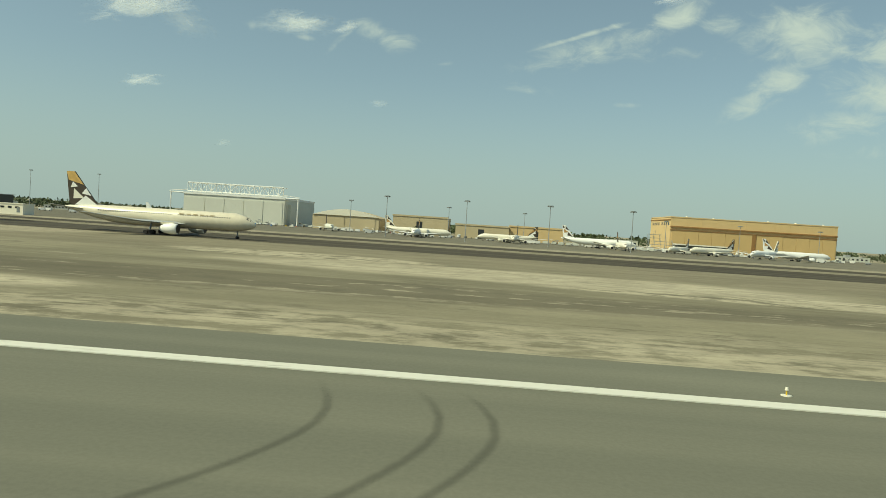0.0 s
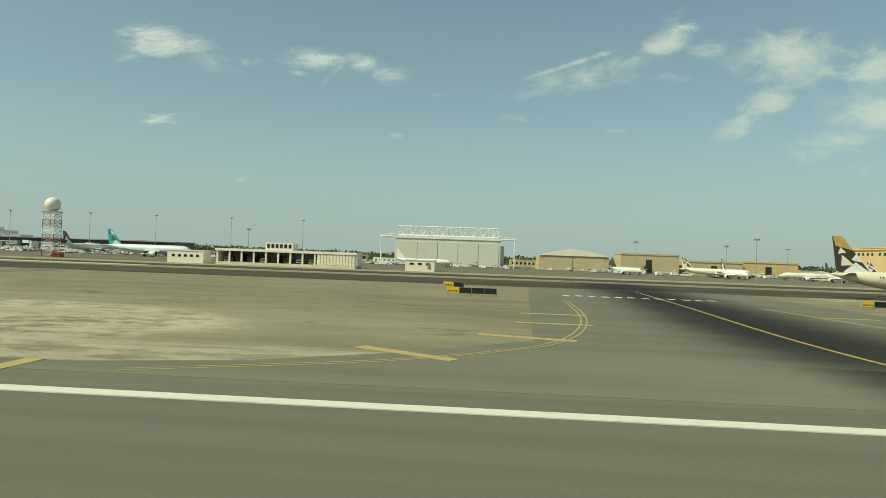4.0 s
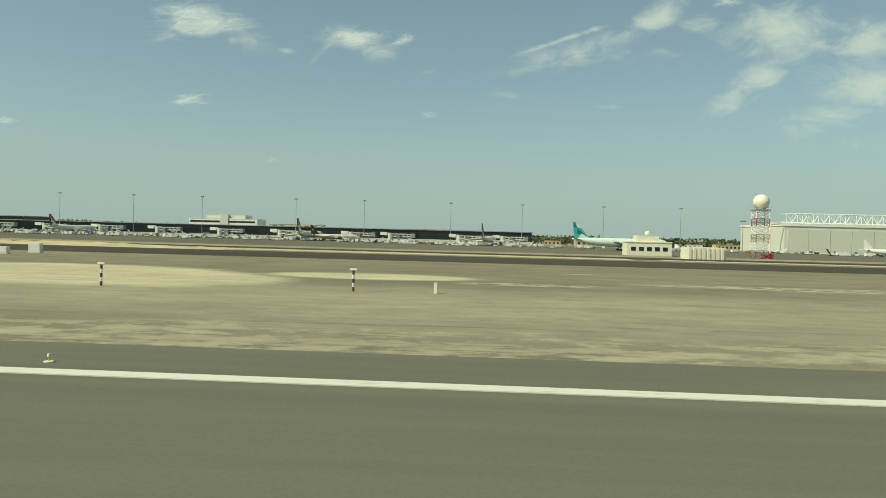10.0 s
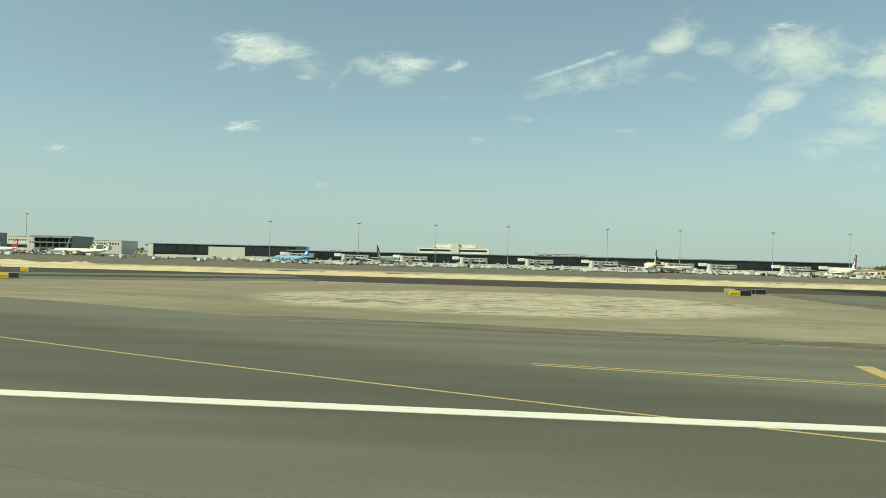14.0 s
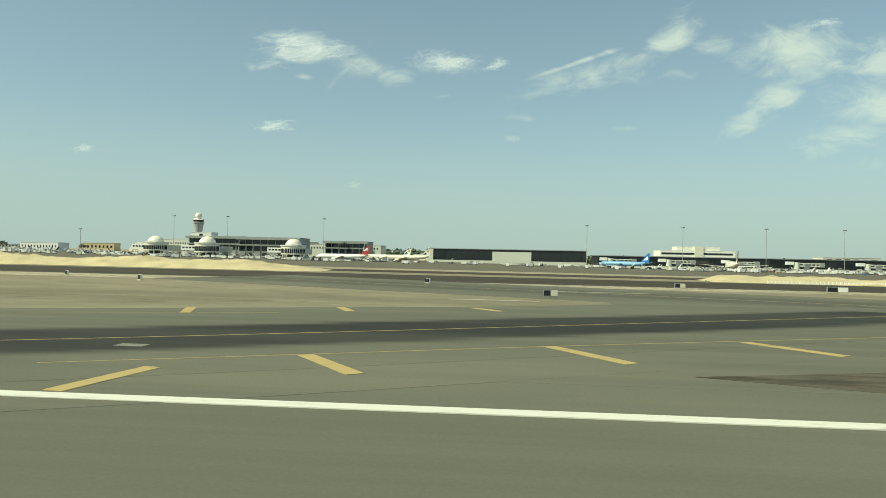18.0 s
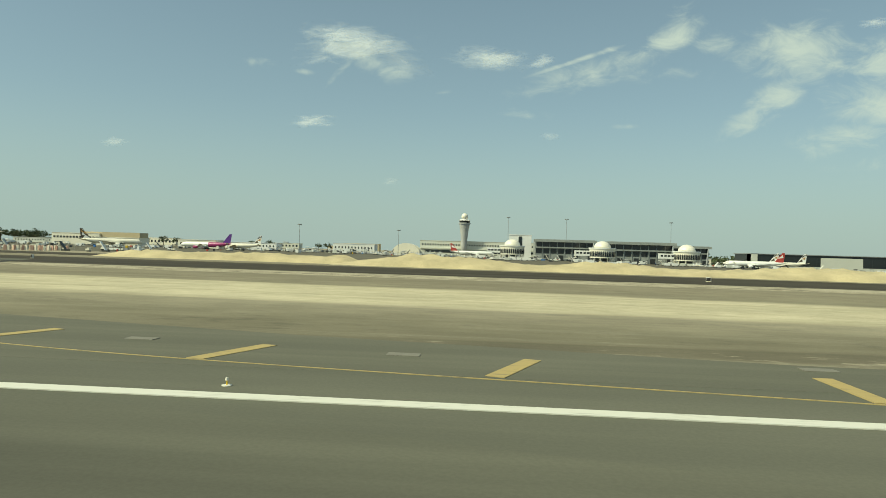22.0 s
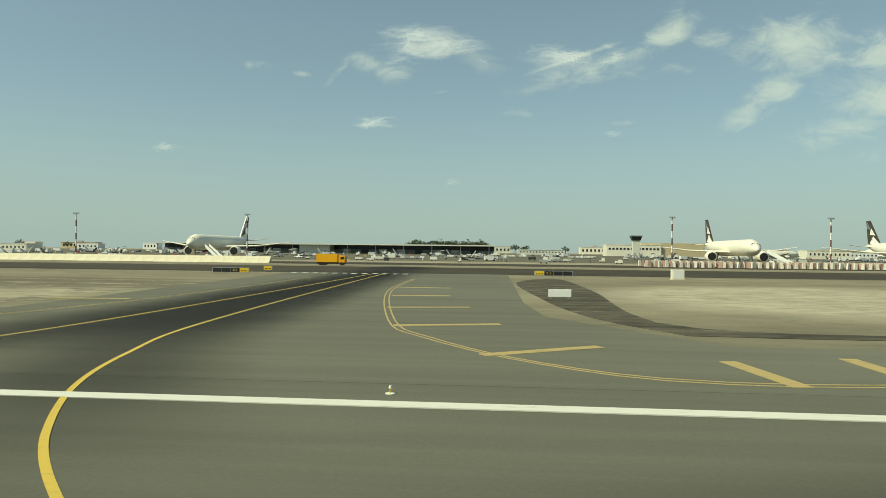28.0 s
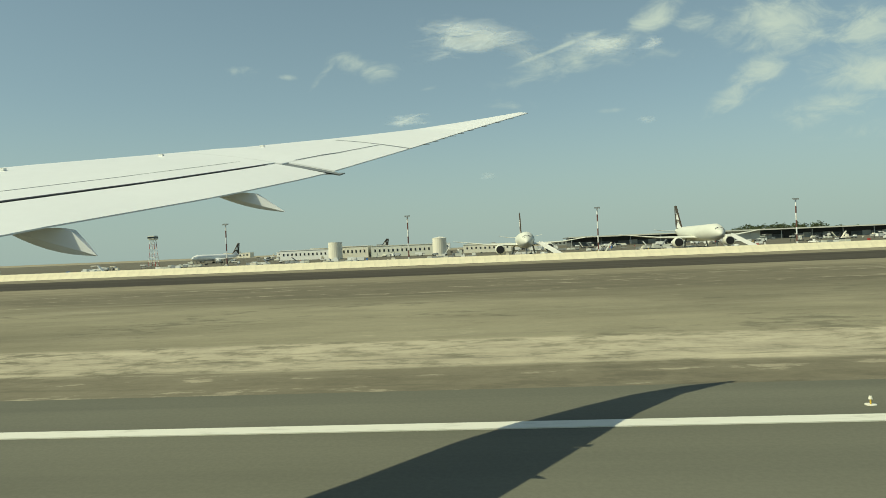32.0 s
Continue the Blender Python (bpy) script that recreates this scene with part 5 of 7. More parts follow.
# old terminal: white block with a window band, grey halls, domed satellites, tower
t = building("old_terminal", -1337, -1176, 690, 40, 14.2, PALE_GREY, "long pale terminal with a row of small windows")
windows_row(t, -79, 79, 9.6, 11.4, 60, frac=.45)
part("arcade_glazing", box(B(), -76, 60, -.2, .05, 2.4, 5.2), GLASS, t, "dark glazed ground floor")
part("balcony_band", box(B(), -80, 80, -1.0, .1, 6.2, 7.4), PALE_GREY, t)
def grey_hall(x0, x1, y, h, white, label):
    """A terminal hall: a deep roof, a dark glazed recess beneath it and a lower wall with bays."""
    t = building("grey_hall", x0, x1, y, 30, h, HALL_GREY, label, roof=WHITE if white else HALL_GREY)
    w = (x1 - x0) / 2
    part("roof_band", box(B(), -w - 1.5, w + 1.5, -3, .1, h - 1.6, h + .2), WHITE if white else HALL_GREY, t)
    part("ribbon_window", box(B(), -w + 1, w - 1, -.2, .05, h * .66, h - 1.7), GLASS, t)
    part("ledge", box(B(), -w - .5, w + .5, -1.6, .1, h * .60, h * .66), HALL_GREY, t)
    n = int(w * 2 / 5.5)
    for i in range(n):
        u = -w + (i + .5) * 2 * w / n
        part("bay_window", box(B(), u - 2.2, u + 2.2, -.2, .05, h * .34, h * .58), GLASS, t)
        part("mullion", box(B(), u + 2.4, u + 2.75, -.5, .05, 0, h - 1.7), HALL_GREY, t)
        if i % 2:
            part("loading_door", box(B(), u - 1.8, u + 1.8, -.15, .05, 0, h * .26), DARK, t)
    sl = B()
    rod(sl, (w - 3, -4, -1), (w - 1, -2.5, h - 1.6), .55, seg=6)
    part("raking_column", sl, STEEL, t)
    return t


grey_hall(-1229, -1184, 530, 15.8, False, "grey metal terminal hall with a deep roof band")
grey_hall(-1178, -1131, 505, 15.4, False, "grey metal terminal hall with a ribbon window")
grey_hall(-1125, -1090, 560, 14.8, False, "lower grey terminal hall with a ribbon window")
# linking wing of the old terminal behind the halls
t = building("terminal_wing", -1190, -1092, 640, 30, 12.5, PALE_GREY, "long pale terminal wing with a row of small windows")
windows_row(t, -47, 47, 8.6, 10.4, 34, frac=.45)
t = building("white_stair_block", -1248.5, -1230, 575, 14, 19.5, WHITE, "white square stair block")
part("recess", box(B(), -1.5, 1.5, -.2, .1, 10, 18.5), GLASS, t)


def satellite(x, y, r, h):
    t = thing("domed_satellite", x, y, 0, 0, "round cream satellite building with a dome and arched windows", "terminal building", "domed satellites")
    part("drum", rod(B(), (0, 0, 3.4), (0, 0, h), r, seg=32), CREAM, t)
    part("core", rod(B(), (0, 0, -2), (0, 0, 3.4), r * .55, seg=20), DARK, t)
    for i in range(10):
        a = math.pi * i / 5
        part("pier", rod(B(), (r * .9 * math.cos(a), r * .9 * math.sin(a), -2), (r * .9 * math.cos(a), r * .9 * math.sin(a), 3.4), .4, seg=8), CREAM, t)
    for i in range(20):
        a = math.pi + math.pi * (i + .5) / 20
        w = B()
        c = Vector((math.cos(a), math.sin(a), 0))
        s = Vector((-c.y, c.x, 0))
        p = [c * (r + .08) + s * u + Vector((0, 0, v)) for u, v in ((-.55, h * .45), (.55, h * .45), (.55, h * .72), (.3, h * .82), (-.3, h * .82), (-.55, h * .72))]
        w.faces.new([w.verts.new(q) for q in p])
        part("arched_window", w, GLASS, t)
    part("cornice", rod(B(), (0, 0, h), (0, 0, h + .7), r + .5, seg=32), WHITE, t)
    d = B()
    rr = r * .66
    loft(d, [[(rr * math.cos(f) * math.cos(a), rr * math.cos(f) * math.sin(a), h + .7 + rr * .8 * math.sin(f)) for a in [2 * math.pi * i / 28 for i in range(28)]] for f in [math.pi / 2 * k / 7.02 for k in range(8)]])
    part("dome", d, CREAM, t, smooth=True)
    part("link_bridge", box(B(), -3, 3, r - 1, r + 30, 3.5, 8), PALE_GREY, t)
    part("side_bridge", box(B(), -r - 10, -r + 1.5, -1.6, 1.6, 4.6, 8.2), WHITE, t, "white boarding bridge")
    for i in range(4):
        part("bridge_window", box(B(), -r - 9 + i * 2.4, -r - 7.4 + i * 2.4, -1.66, -1.58, 6.0, 7.2), GLASS, t)
    return t


satellite(-1247, 512, 9.0, 9.4)
satellite(-1187, 470, 8.6, 9.6)
satellite(-1128, 482, 8.8, 9.4)
satellite(-1098, 590, 8.0, 9.4)
t = thing("domed_tent", -1350, 680, 0, 0, "small pale domed hall", "hall")
out = [(14 * math.cos(math.pi * i / 12), 10 * math.sin(math.pi * i / 12)) for i in range(13)]
part("vault", prism(B(), out, "y", 0, 20), CREAM, t)

t = thing("control_tower", -1292, 685, 0, 0, "grey flared control tower with a white radar dome", "control tower")
prof = ((2.9, -2), (2.9, 10), (3.2, 16), (4.1, 24), (5.1, 30), (5.4, 31.5))
part("shaft", loft(B(), [ring_ for ring_ in [[(r * math.cos(a), r * math.sin(a), z) for a in [2 * math.pi * i / 24 for i in range(24)]] for r, z in prof]]), TOWER_GREY, t, smooth=True)
part("gallery", rod(B(), (0, 0, 31.5), (0, 0, 32.6), 6.0, seg=24), TOWER_GREY, t)
part("cab_glazing", rod(B(), (0, 0, 32.6), (0, 0, 34.8), 5.0, 5.6, seg=24), GLASS, t)
part("cab_roof", rod(B(), (0, 0, 34.8), (0, 0, 35.8), 5.8, 4.6, seg=24), WHITE, t)
part("dome_collar", rod(B(), (0, 0, 35.8), (0, 0, 36.6), 3.0, 2.6, seg=20), MID_GREY, t)
bm = B()
bmesh.ops.create_icosphere(bm, subdivisions=3, radius=3.4, matrix=Matrix.Translation((0, 0, 38.8)))
part("radome", bm, CREAM, t, smooth=True)

# canopy building of the southern apron, ramp control and low houses behind the barriers
t = thing("long_canopy", -1830, 520, 0, 0, "long low shed under a dark flat canopy", "shed")
part("canopy", box(B(), -155, 110, -8, 40, 6.5, 7.3), MID_GREY, t)
# rear wall coloured near black, so the shade under the canopy is painted in
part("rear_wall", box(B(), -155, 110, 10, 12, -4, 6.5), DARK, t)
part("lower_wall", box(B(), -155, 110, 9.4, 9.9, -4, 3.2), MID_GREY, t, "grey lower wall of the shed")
part("roof_edge", box(B(), -155.3, 110.3, -8.4, -8.02, 6.5, 7.4), PALE_GREY, t, "pale grey canopy edge")
for i in range(13):
    part("column", rod(B(), (-153 + i * 21.6, -6, -4), (-153 + i * 21.6, -6, 6.5), .3), STEEL, t)
for i in range(16):
    part("shed_door", box(B(), -122 + i * 14.2, -116 + i * 14.2, 9.2, 9.45, -1, 3.6), WHITE if i % 3 else DARK, t)
part("link_house", box(B(), -40, -16, -4, 10, -2, 7), PALE_GREY, t)
t = building("ramp_control_office", -1632, -1590, 545, 20, 9.0, CREAM, "cream ramp office with an arched entrance")
windows_row(t, -20, 20, 5.0, 6.6, 14)
part("upper_block", box(B(), 6, 55, 2, 16, 0, 10.6), BEIGE, t)
t = thing("ramp_tower", -1625, 466, 0, 0, "short ramp control tower with a dark glazed cab", "control tower")
part("shaft", box(B(), -2.2, 2.2, -2.2, 2.2, -2, 11.5), PALE_GREY, t)
part("cab_glazing", loft(B(), [[(s * 2.6, q * 2.6, 11.5) for s, q in ((-1, -1), (1, -1), (1, 1), (-1, 1))], [(s * 3.5, q * 3.5, 14.2) for s, q in ((-1, -1), (1, -1), (1, 1), (-1, 1))]]), GLASS, t)
part("cab_roof", box(B(), -3.7, 3.7, -3.7, 3.7, 14.2, 14.8), MID_GREY, t)
for x0, x1, y, h, m in ((-1556, -1520, 480, 6, CREAM), (-1500, -1470, 500, 6, CREAM), (-1700, -1660, 590, 4, PALE_GREY), (-1470, -1430, 520, 5, WHITE), (-2175, -2141, 420, 6, WHITE), (-2138, -2118, 415, 7, CREAM), (-2116, -2078, 415, 6.6, PALE_GREY), (-2060, -2030, 430, 5, CREAM),
                        (-1395, -1360, 560, 7, WHITE)):
    t = building("low_building", x0, x1, y, 15, h, m, "low flat-roofed airport building with small windows")
    w = (x1 - x0) / 2
    windows_row(t, -w + 1, w - 1, h * .45, h * .7, max(4, int(w / 1.4)), frac=.35)
t = thing("storage_tank", -2136, 405, 0, 0, "cream round storage tank", "tank")
part("shell", rod(B(), (0, 0, -2), (0, 0, 10), 4.2, seg=24), CREAM, t, smooth=False)
t = thing("storage_tank", -2073, 405, 0, 0, "cream round storage tank", "tank")
part("shell", rod(B(), (0, 0, -2), (0, 0, 10), 4.2, seg=24), CREAM, t, smooth=False)
part("lid", rod(B(), (0, 0, 10), (0, 0, 10.8), 4.3, .6, seg=24), CREAM, t)

t = thing("lattice_tower", -2247, 400, 0, 0, "small red and white lattice tower with a cab", "lattice tower")
for s in (-1, 1):
    for q in (-1, 1):
        lg = B()
        for k in range(6):
            rod(lg, (s * (2.2 - .16 * k), q * (2.2 - .16 * k), k * 2.7), (s * (2.04 - .16 * k), q * (2.04 - .16 * k), (k + 1) * 2.7), .16, seg=6, mi=k % 2)
        part("leg", lg, [RED, WHITE], t)
for k in range(6):
    br = B()
    a, b = 2.2 - .16 * k, 2.04 - .16 * k
    for s, q, u, v in ((-1, -1, 1, -1), (1, -1, 1, 1), (1, 1, -1, 1), (-1, 1, -1, -1)):
        rod(br, (s * a, q * a, k * 2.7), (u * b, v * b, (k + 1) * 2.7), .09, seg=5)
        rod(br, (s * b, q * b, (k + 1) * 2.7), (u * b, v * b, (k + 1) * 2.7), .09, seg=5)
    part("brace_panel", br, WHITE, t)
part("cab", box(B(), -2.2, 2.2, -2.2, 2.2, 16.2, 18.6, bevel=.2), PALE_GREY, t)
part("cab_window", box(B(), -2.25, 2.25, -2.25, 2.25, 17.0, 18.0), GLASS, t)

# low sheds of the far side, small and many
rs = random.Random(21)
for i in range(58):
    x0 = -2320 + i * 46 + rs.uniform(-14, 14)
    y = rs.uniform(640, 740)
    if -1370 < x0 < -1090 or -830 < x0 < -700:
        continue
    w_, h_ = rs.uniform(14, 38), rs.uniform(3.0, 7.5)
    m = rs.choice((WHITE, CREAM, PALE_GREY, BEIGE, HALL_GREY))
    t = building("far_shed", x0, x0 + w_, y, 12, h_, m, rs.choice(("low pale flat-roofed shed across the airfield", "small cream shed across the airfield")) if m in (CREAM, WHITE, PALE_GREY) else "low dull shed across the airfield", category="shed")
    windows_row(t, -w_ / 2 + 1, w_ / 2 - 1, h_ * .35, h_ * .7, int(w_ / 4), frac=.45)
    if i % 3 == 0:
        part("roof_unit", box(B(), -2, 2.5, 2, 6, h_, h_ + 1.8), STEEL, t)


# ---- masts, walls, barriers, mounds ----
POST_RED = mat("post_red_paint", (0.12, 0.04, 0.032), 0.6)
FADED_RED = mat("faded_red_paint", (0.16, 0.07, 0.06), 0.6)


def striped_mast(x, y, h):
    t = thing("apron_mast", x, y, 0, 0, "faded red and white banded floodlight mast on the apron", "floodlight mast", "apron masts")
    n = 7
    for k in range(n):
        part("pole_band", rod(B(), (0, 0, h * k / n), (0, 0, h * (k + 1) / n), .24, seg=8), FADED_RED if k % 2 else WHITE, t)
    part("lamp_crown", box(B(), -.95, .95, -.4, .4, h - .15, h + .15), MID_GREY, t)
    for i in range(4):
        part("floodlight", box(B(), -.93 + i * .5, -.58 + i * .5, -.6, -.35, h - .42, h - .1), STEEL, t)
    return t


def grey_mast(x, y, h):
    t = thing("lamp_mast", x, y, 0, 0, "tall grey floodlight mast with a ring of lamps", "floodlight mast", "tall lamp masts")
    part("pole", rod(B(), (0, 0, -5), (0, 0, h), .26, .14, seg=8), STEEL, t)
    part("lamp_ring", rod(B(), (0, 0, h - .3), (0, 0, h + .05), 1.35, 1.35, seg=12), MID_GREY, t)
    for i in range(6):
        a = math.pi * i / 3
        part("floodlight", box(B(), 1.25 * math.cos(a) - .3, 1.25 * math.cos(a) + .3, 1.25 * math.sin(a) - .3, 1.25 * math.sin(a) + .3, h - .65, h - .3), STEEL, t)
    return t


m0 = striped_mast(-1604.7, 240, 17)
for x in (-1473, -1539, -1657, -1807, -1872, -1938, -2004.5, -2070.8, -2137):
    copy_thing(m0, Matrix.Translation(at(x, 240)))
g0 = grey_mast(-512, 547, 33)
for x in (-455, -391, -331, -911, -837, -774, -716, -638, -582, -1204, -1123, -1250):
    copy_thing(g0, Matrix.Translation(at(x, 547)))
g1 = grey_mast(-53, 330, 20)
for x, y in ((-14, 330), (26, 330), (66, 335), (-90, 420), (-30, 440), (20, 470), (110, 450), (160, 460), (215, 470), (-330, 420), (-1400, 480), (-1340, 560)):
    copy_thing(g1, Matrix.Translation(at(x, y)))

# concrete blast wall with recessed joints
wall = thing("blast_wall", -2040, 222, 0, 0, "long low cream concrete wall before the apron", "wall")
wm = mesh_of("wall_panel", prism(B(), [(-2.4, -.4), (.25, 2.2), (.7, 2.2), (.7, -.4)], "x", -1.992, 1.992), CONCRETE)
for i in range(130):
    x = -1794 - i * 4
    ob = new("wall_panel", wm)
    ob.parent = wall
    ob.location = at(x, 222) - at(-2040, 222)

# red and white barrier blocks in two staggered rows
bw, br_ = mesh_of("white_block", prism(B(), [(-.52, -.3), (.52, -.3), (.40, 2.0), (-.40, 2.0)], "y", -.3, .3), CREAM), mesh_of("red_block", prism(B(), [(-.52, -.3), (.52, -.3), (.40, 2.0), (-.40, 2.0)], "y", -.3, .3), mat("faded_red_plastic", (0.50, 0.32, 0.25), 0.7, var=0.25, scale=0.8, random_part=0.3))
rnd = random.Random(4)
for rowi in range(4):
    bar = thing("barrier_row", -1575, 232 + rowi * 5, 0, 0, "row of faded red and white plastic barrier blocks", "barrier", "barrier rows")
    base = at(-1575, 232 + rowi * 5)
    for i in range(196):
        x = -1442 - i * 1.15
        if rnd.random() < .06 or (rowi > 1 and any(abs(x - q) < 9 for q in (-1498.5, -1562, -1628))):
            continue
        y = 232 + rowi * 5 + max(0, x + 1478) * .9 + (i % 2) * .5
        ob = new("barrier_block", bw if (i + rowi) % 2 == 0 else br_)
        ob.parent = bar
        ob.location = at(x, y) - base
        ob.rotation_euler = (rnd.uniform(-.06, .06), rnd.uniform(-.10, .10), rnd.uniform(-.5, .5))


def mound(name, x0, x1, y, half, h, label, seed):
    """A long irregular heap of sand."""
    bm = B()
    nx, ny = int((x1 - x0) / 1.6), 14
    rows_ = []
    for i in range(nx + 1):
        u = i / nx
        x = x0 + (x1 - x0) * u
        env = min(1, 7 * u) * min(1, 7 * (1 - u))
        hh = h * min(1, env * 1.6) * (.75 + .5 * noise.noise(Vector((x * .035, seed, 0))))
        row = []
        for j in range(ny + 1):
            v = -1 + 2 * j / ny
            prof = max(0, 1 - v * v) ** .8
            q = y + v * half * (1 + .15 * noise.noise(Vector((x * .1, seed, 5))))
            z = hh * prof * (1 + .35 * noise.noise(Vector((x * .25, q * .3, seed)))) + prof * .35 * noise.noise(Vector((x * .4, q * .5, seed))) + prof * .35 * noise.noise(Vector((x * 1.6, q * 1.7, seed)))
            row.append(bm.verts.new((x, q, gz(x, q) + max(z, -.1) - .05)))
        rows_.append(row)
    for a, b in zip(rows_, rows_[1:]):
        for j in range(ny):
            bm.faces.new((a[j], b[j], b[j + 1], a[j + 1]))
    single(name, bm, DIRT_SAND, label=label, category="sand mound", flat=True, smooth=True)


mound("sand_mound", -1310, -1035, 219, 13, 3.7, "long heap of pale sand beside the far taxiway", 1.3)
mound("sand_mound", -1392, -1300, 224, 9, 2.6, "low heap of pale sand", 7.7)
mound("sand_mound", -918, -852, 212, 10, 2.6, "low bank of pale sand by the service road", 3.1)
mound("sand_bank", -885, -560, 205, 9, 1.2, "long low bank of pale sand beyond the taxiway", 5.2)
ribbon("sand_strip", [(x, 214) for x in range(-860, -430, 20)], 16, 0.03, DIRT_SAND, "pale sand strip beyond the taxiway", across=3)
rim = thing("kerb_row", -886, 201, 0, 0, "row of small pale blocks before the sand bank", "barrier")
kb = mesh_of("kerb_block", prism(B(), [(-.40, -.3), (.40, -.3), (.30, .75), (-.30, .75)], "y", -.25, .25), CREAM)
for i in range(34):
    ob = new("kerb_block", kb)
    ob.parent = rim
    ob.location = at(-903 + i * 1.1, 201) - at(-886, 201)
ribbon("sand_strip_2", [(x, 214) for x in range(-430, -280, 20)], 10, 0.03, DIRT_SAND, "pale sand strip beyond the taxiway", across=3)


# ---- signs and markers of the strip ----
def letters(text, size, material, parent, x, z, y):
    cu = bpy.data.curves.new("lettering", "FONT")
    cu.body, cu.size, cu.align_x, cu.align_y, cu.extrude = text, size, "CENTER", "CENTER", .01
    tmp = bpy.data.objects.new("lettering", cu)
    scene.collection.objects.link(tmp)
    me = bpy.data.meshes.new_from_object(tmp.evaluated_get(bpy.context.evaluated_depsgraph_get()))
    scene.collection.objects.unlink(tmp)
    bpy.data.objects.remove(tmp)
    me.transform(Matrix.Diagonal((K, K, K, 1)) @ Matrix.Translation((x, y, z)) @ Matrix.Rotation(radians(90), 4, "X"))
    me.materials.append(material)
    ob = new("lettering", me)
    ob.parent = parent
    return ob


def guidance_sign(x, y, panels, rz=0, w=1.9, h=0.85, label="", texts=()):
    """Lit guidance sign: a row of panels (material names) on short legs."""
    t = thing("guidance_sign", x, y, 0, rz, label, "airfield sign", "airfield signs")
    tot = w * len(panels)
    part("housing", box(B(), -tot / 2 - .08, tot / 2 + .08, -.02, .32, .30, .30 + h + .12, bevel=.03), STEEL if panels[0] is not WHITE else WHITE, t)
    for i, m in enumerate(panels):
        a = -tot / 2 + i * w
        f = part("sign_face", box(B(), a + .04, a + w - .04, -.06, -.02, .36, .36 + h), m, t)
        if i < len(texts) and texts[i]:
            letters(texts[i], h * .75, BLACK if m is YELLOW else YELLOW, f, a + w / 2, .36 + h / 2, -.075)
        elif m is YELLOW:
            for j in range(5):
                part("symbol_bar", box(B(), a + w * (.14 + .16 * j), a + w * (.22 + .16 * j), -.08, -.06, .36 + h * .22, .36 + h * .5), BLACK, f)
    for i in range(len(panels) + 1):
        px = -tot / 2 + i * w
        part("leg", rod(B(), (px, .15, -.2), (px, .15, .32), .05), STEEL, t)
    return t


def board_back(x, y, n, rz=0, w=2.6, h=1.15):
    t = thing("sign_board", x, y, 0, rz, "black sign board in a white frame", "airfield sign", "sign boards")
    for i in range(n):
        a = -n * w / 2 + i * w
        fr = part("frame", box(B(), a, a + w - .1, -.05, .3, .25, .25 + h, bevel=.03), WHITE, t)
        for u0, u1 in ((.10, w * .60), (w * .60 + .07, w - .2)):
            part("panel", box(B(), a + u0, a + u1, -.09, -.04, .37, .13 + h), BLACK, fr)
        part("leg", rod(B(), (a + .3, .1, -.2), (a + .3, .1, .3), .05), STEEL, t)
        part("leg", rod(B(), (a + w - .4, .1, -.2), (a + w - .4, .1, .3), .05), STEEL, t)
    return t


PALE_SIGN = mat("faded_sign_face", (0.55, 0.53, 0.44), 0.6)
Y4, Y2, Y1 = [YELLOW, BLACK, BLACK, BLACK], [YELLOW, BLACK], [YELLOW]
BYY = [BLACK, BLACK, BLACK, YELLOW]
for x, y, p, tx in ((-180, 104, Y4, ()), (-116, 110, Y4, ()), (-184, 127, Y2, ()), (-601, 120, Y4, ("", "E5")), (-679, 126, Y2, ()), (-675, 135, Y4, ()),
                    (-810, 116, Y2, ()), (-914, 138, [BLACK, WHITE], ()), (-844, 144, Y1, ()), (-832, 150, Y1, ()), (-972, 98, [BLACK, PALE_SIGN], ()), (-943, 141, [BLACK, PALE_SIGN], ()),
                    (-1403, 104, Y2, ()), (-1524, 110, [BLACK, PALE_SIGN], ()), (-1546, 185, [BLACK], ()), (-1571, 131, [BLACK, PALE_SIGN], ()), (-1614, 155, [BLACK, PALE_SIGN], ()), (-1534, 190, [BLACK], ()),
                    (-1431.4, 141, Y2, ()), (-1419.3, 142, Y1, ()), (-1705, 141, Y4, ("", "E13")), (-1768, 150, Y1, ()), (-1771, 136, BYY, ("", "", "E13"))):
    guidance_sign(x, y, p, w=1.0 if PALE_SIGN in p else 1.9, h=.75 if PALE_SIGN in p else .85, label="yellow and black taxiway guidance sign on short legs" if YELLOW in p else "black taxiway sign seen beside the exit", texts=tx)
guidance_sign(-847, 42.1, Y1, w=1.15, h=.9, rz=22, label="yellow exit sign reading E6 on the strip", texts=("\u2190E6",))
for x, y in ((-55, 42), (-241, 46), (-536, 40), (-1537, 40.4), (-1832, 43.2)):
    t = thing("distance_board", x, y, 0, 62, "white and yellow board sign end-on to the runway", "airfield sign", "sign boards")
    part("housing", box(B(), -.62, .62, -.2, .2, .08, 1.15, bevel=.03), WHITE, t)
    for s in (-1, 1):
        f = part("sign_face", box(B(), -.55, .55, s * .21 - .02, s * .21 + .02, .14, 1.09), YELLOW if x in (-55, -1537) else BLACK, t)
        part("symbol_bars", box(B(), -.34, .34, s * .24 - .01, s * .24 + .01, .4, .8), BLACK if x in (-55, -1537) else MID_GREY, f)
    part("foot", box(B(), -.85, .85, -.3, .3, -.1, .08), CONCRETE, t)
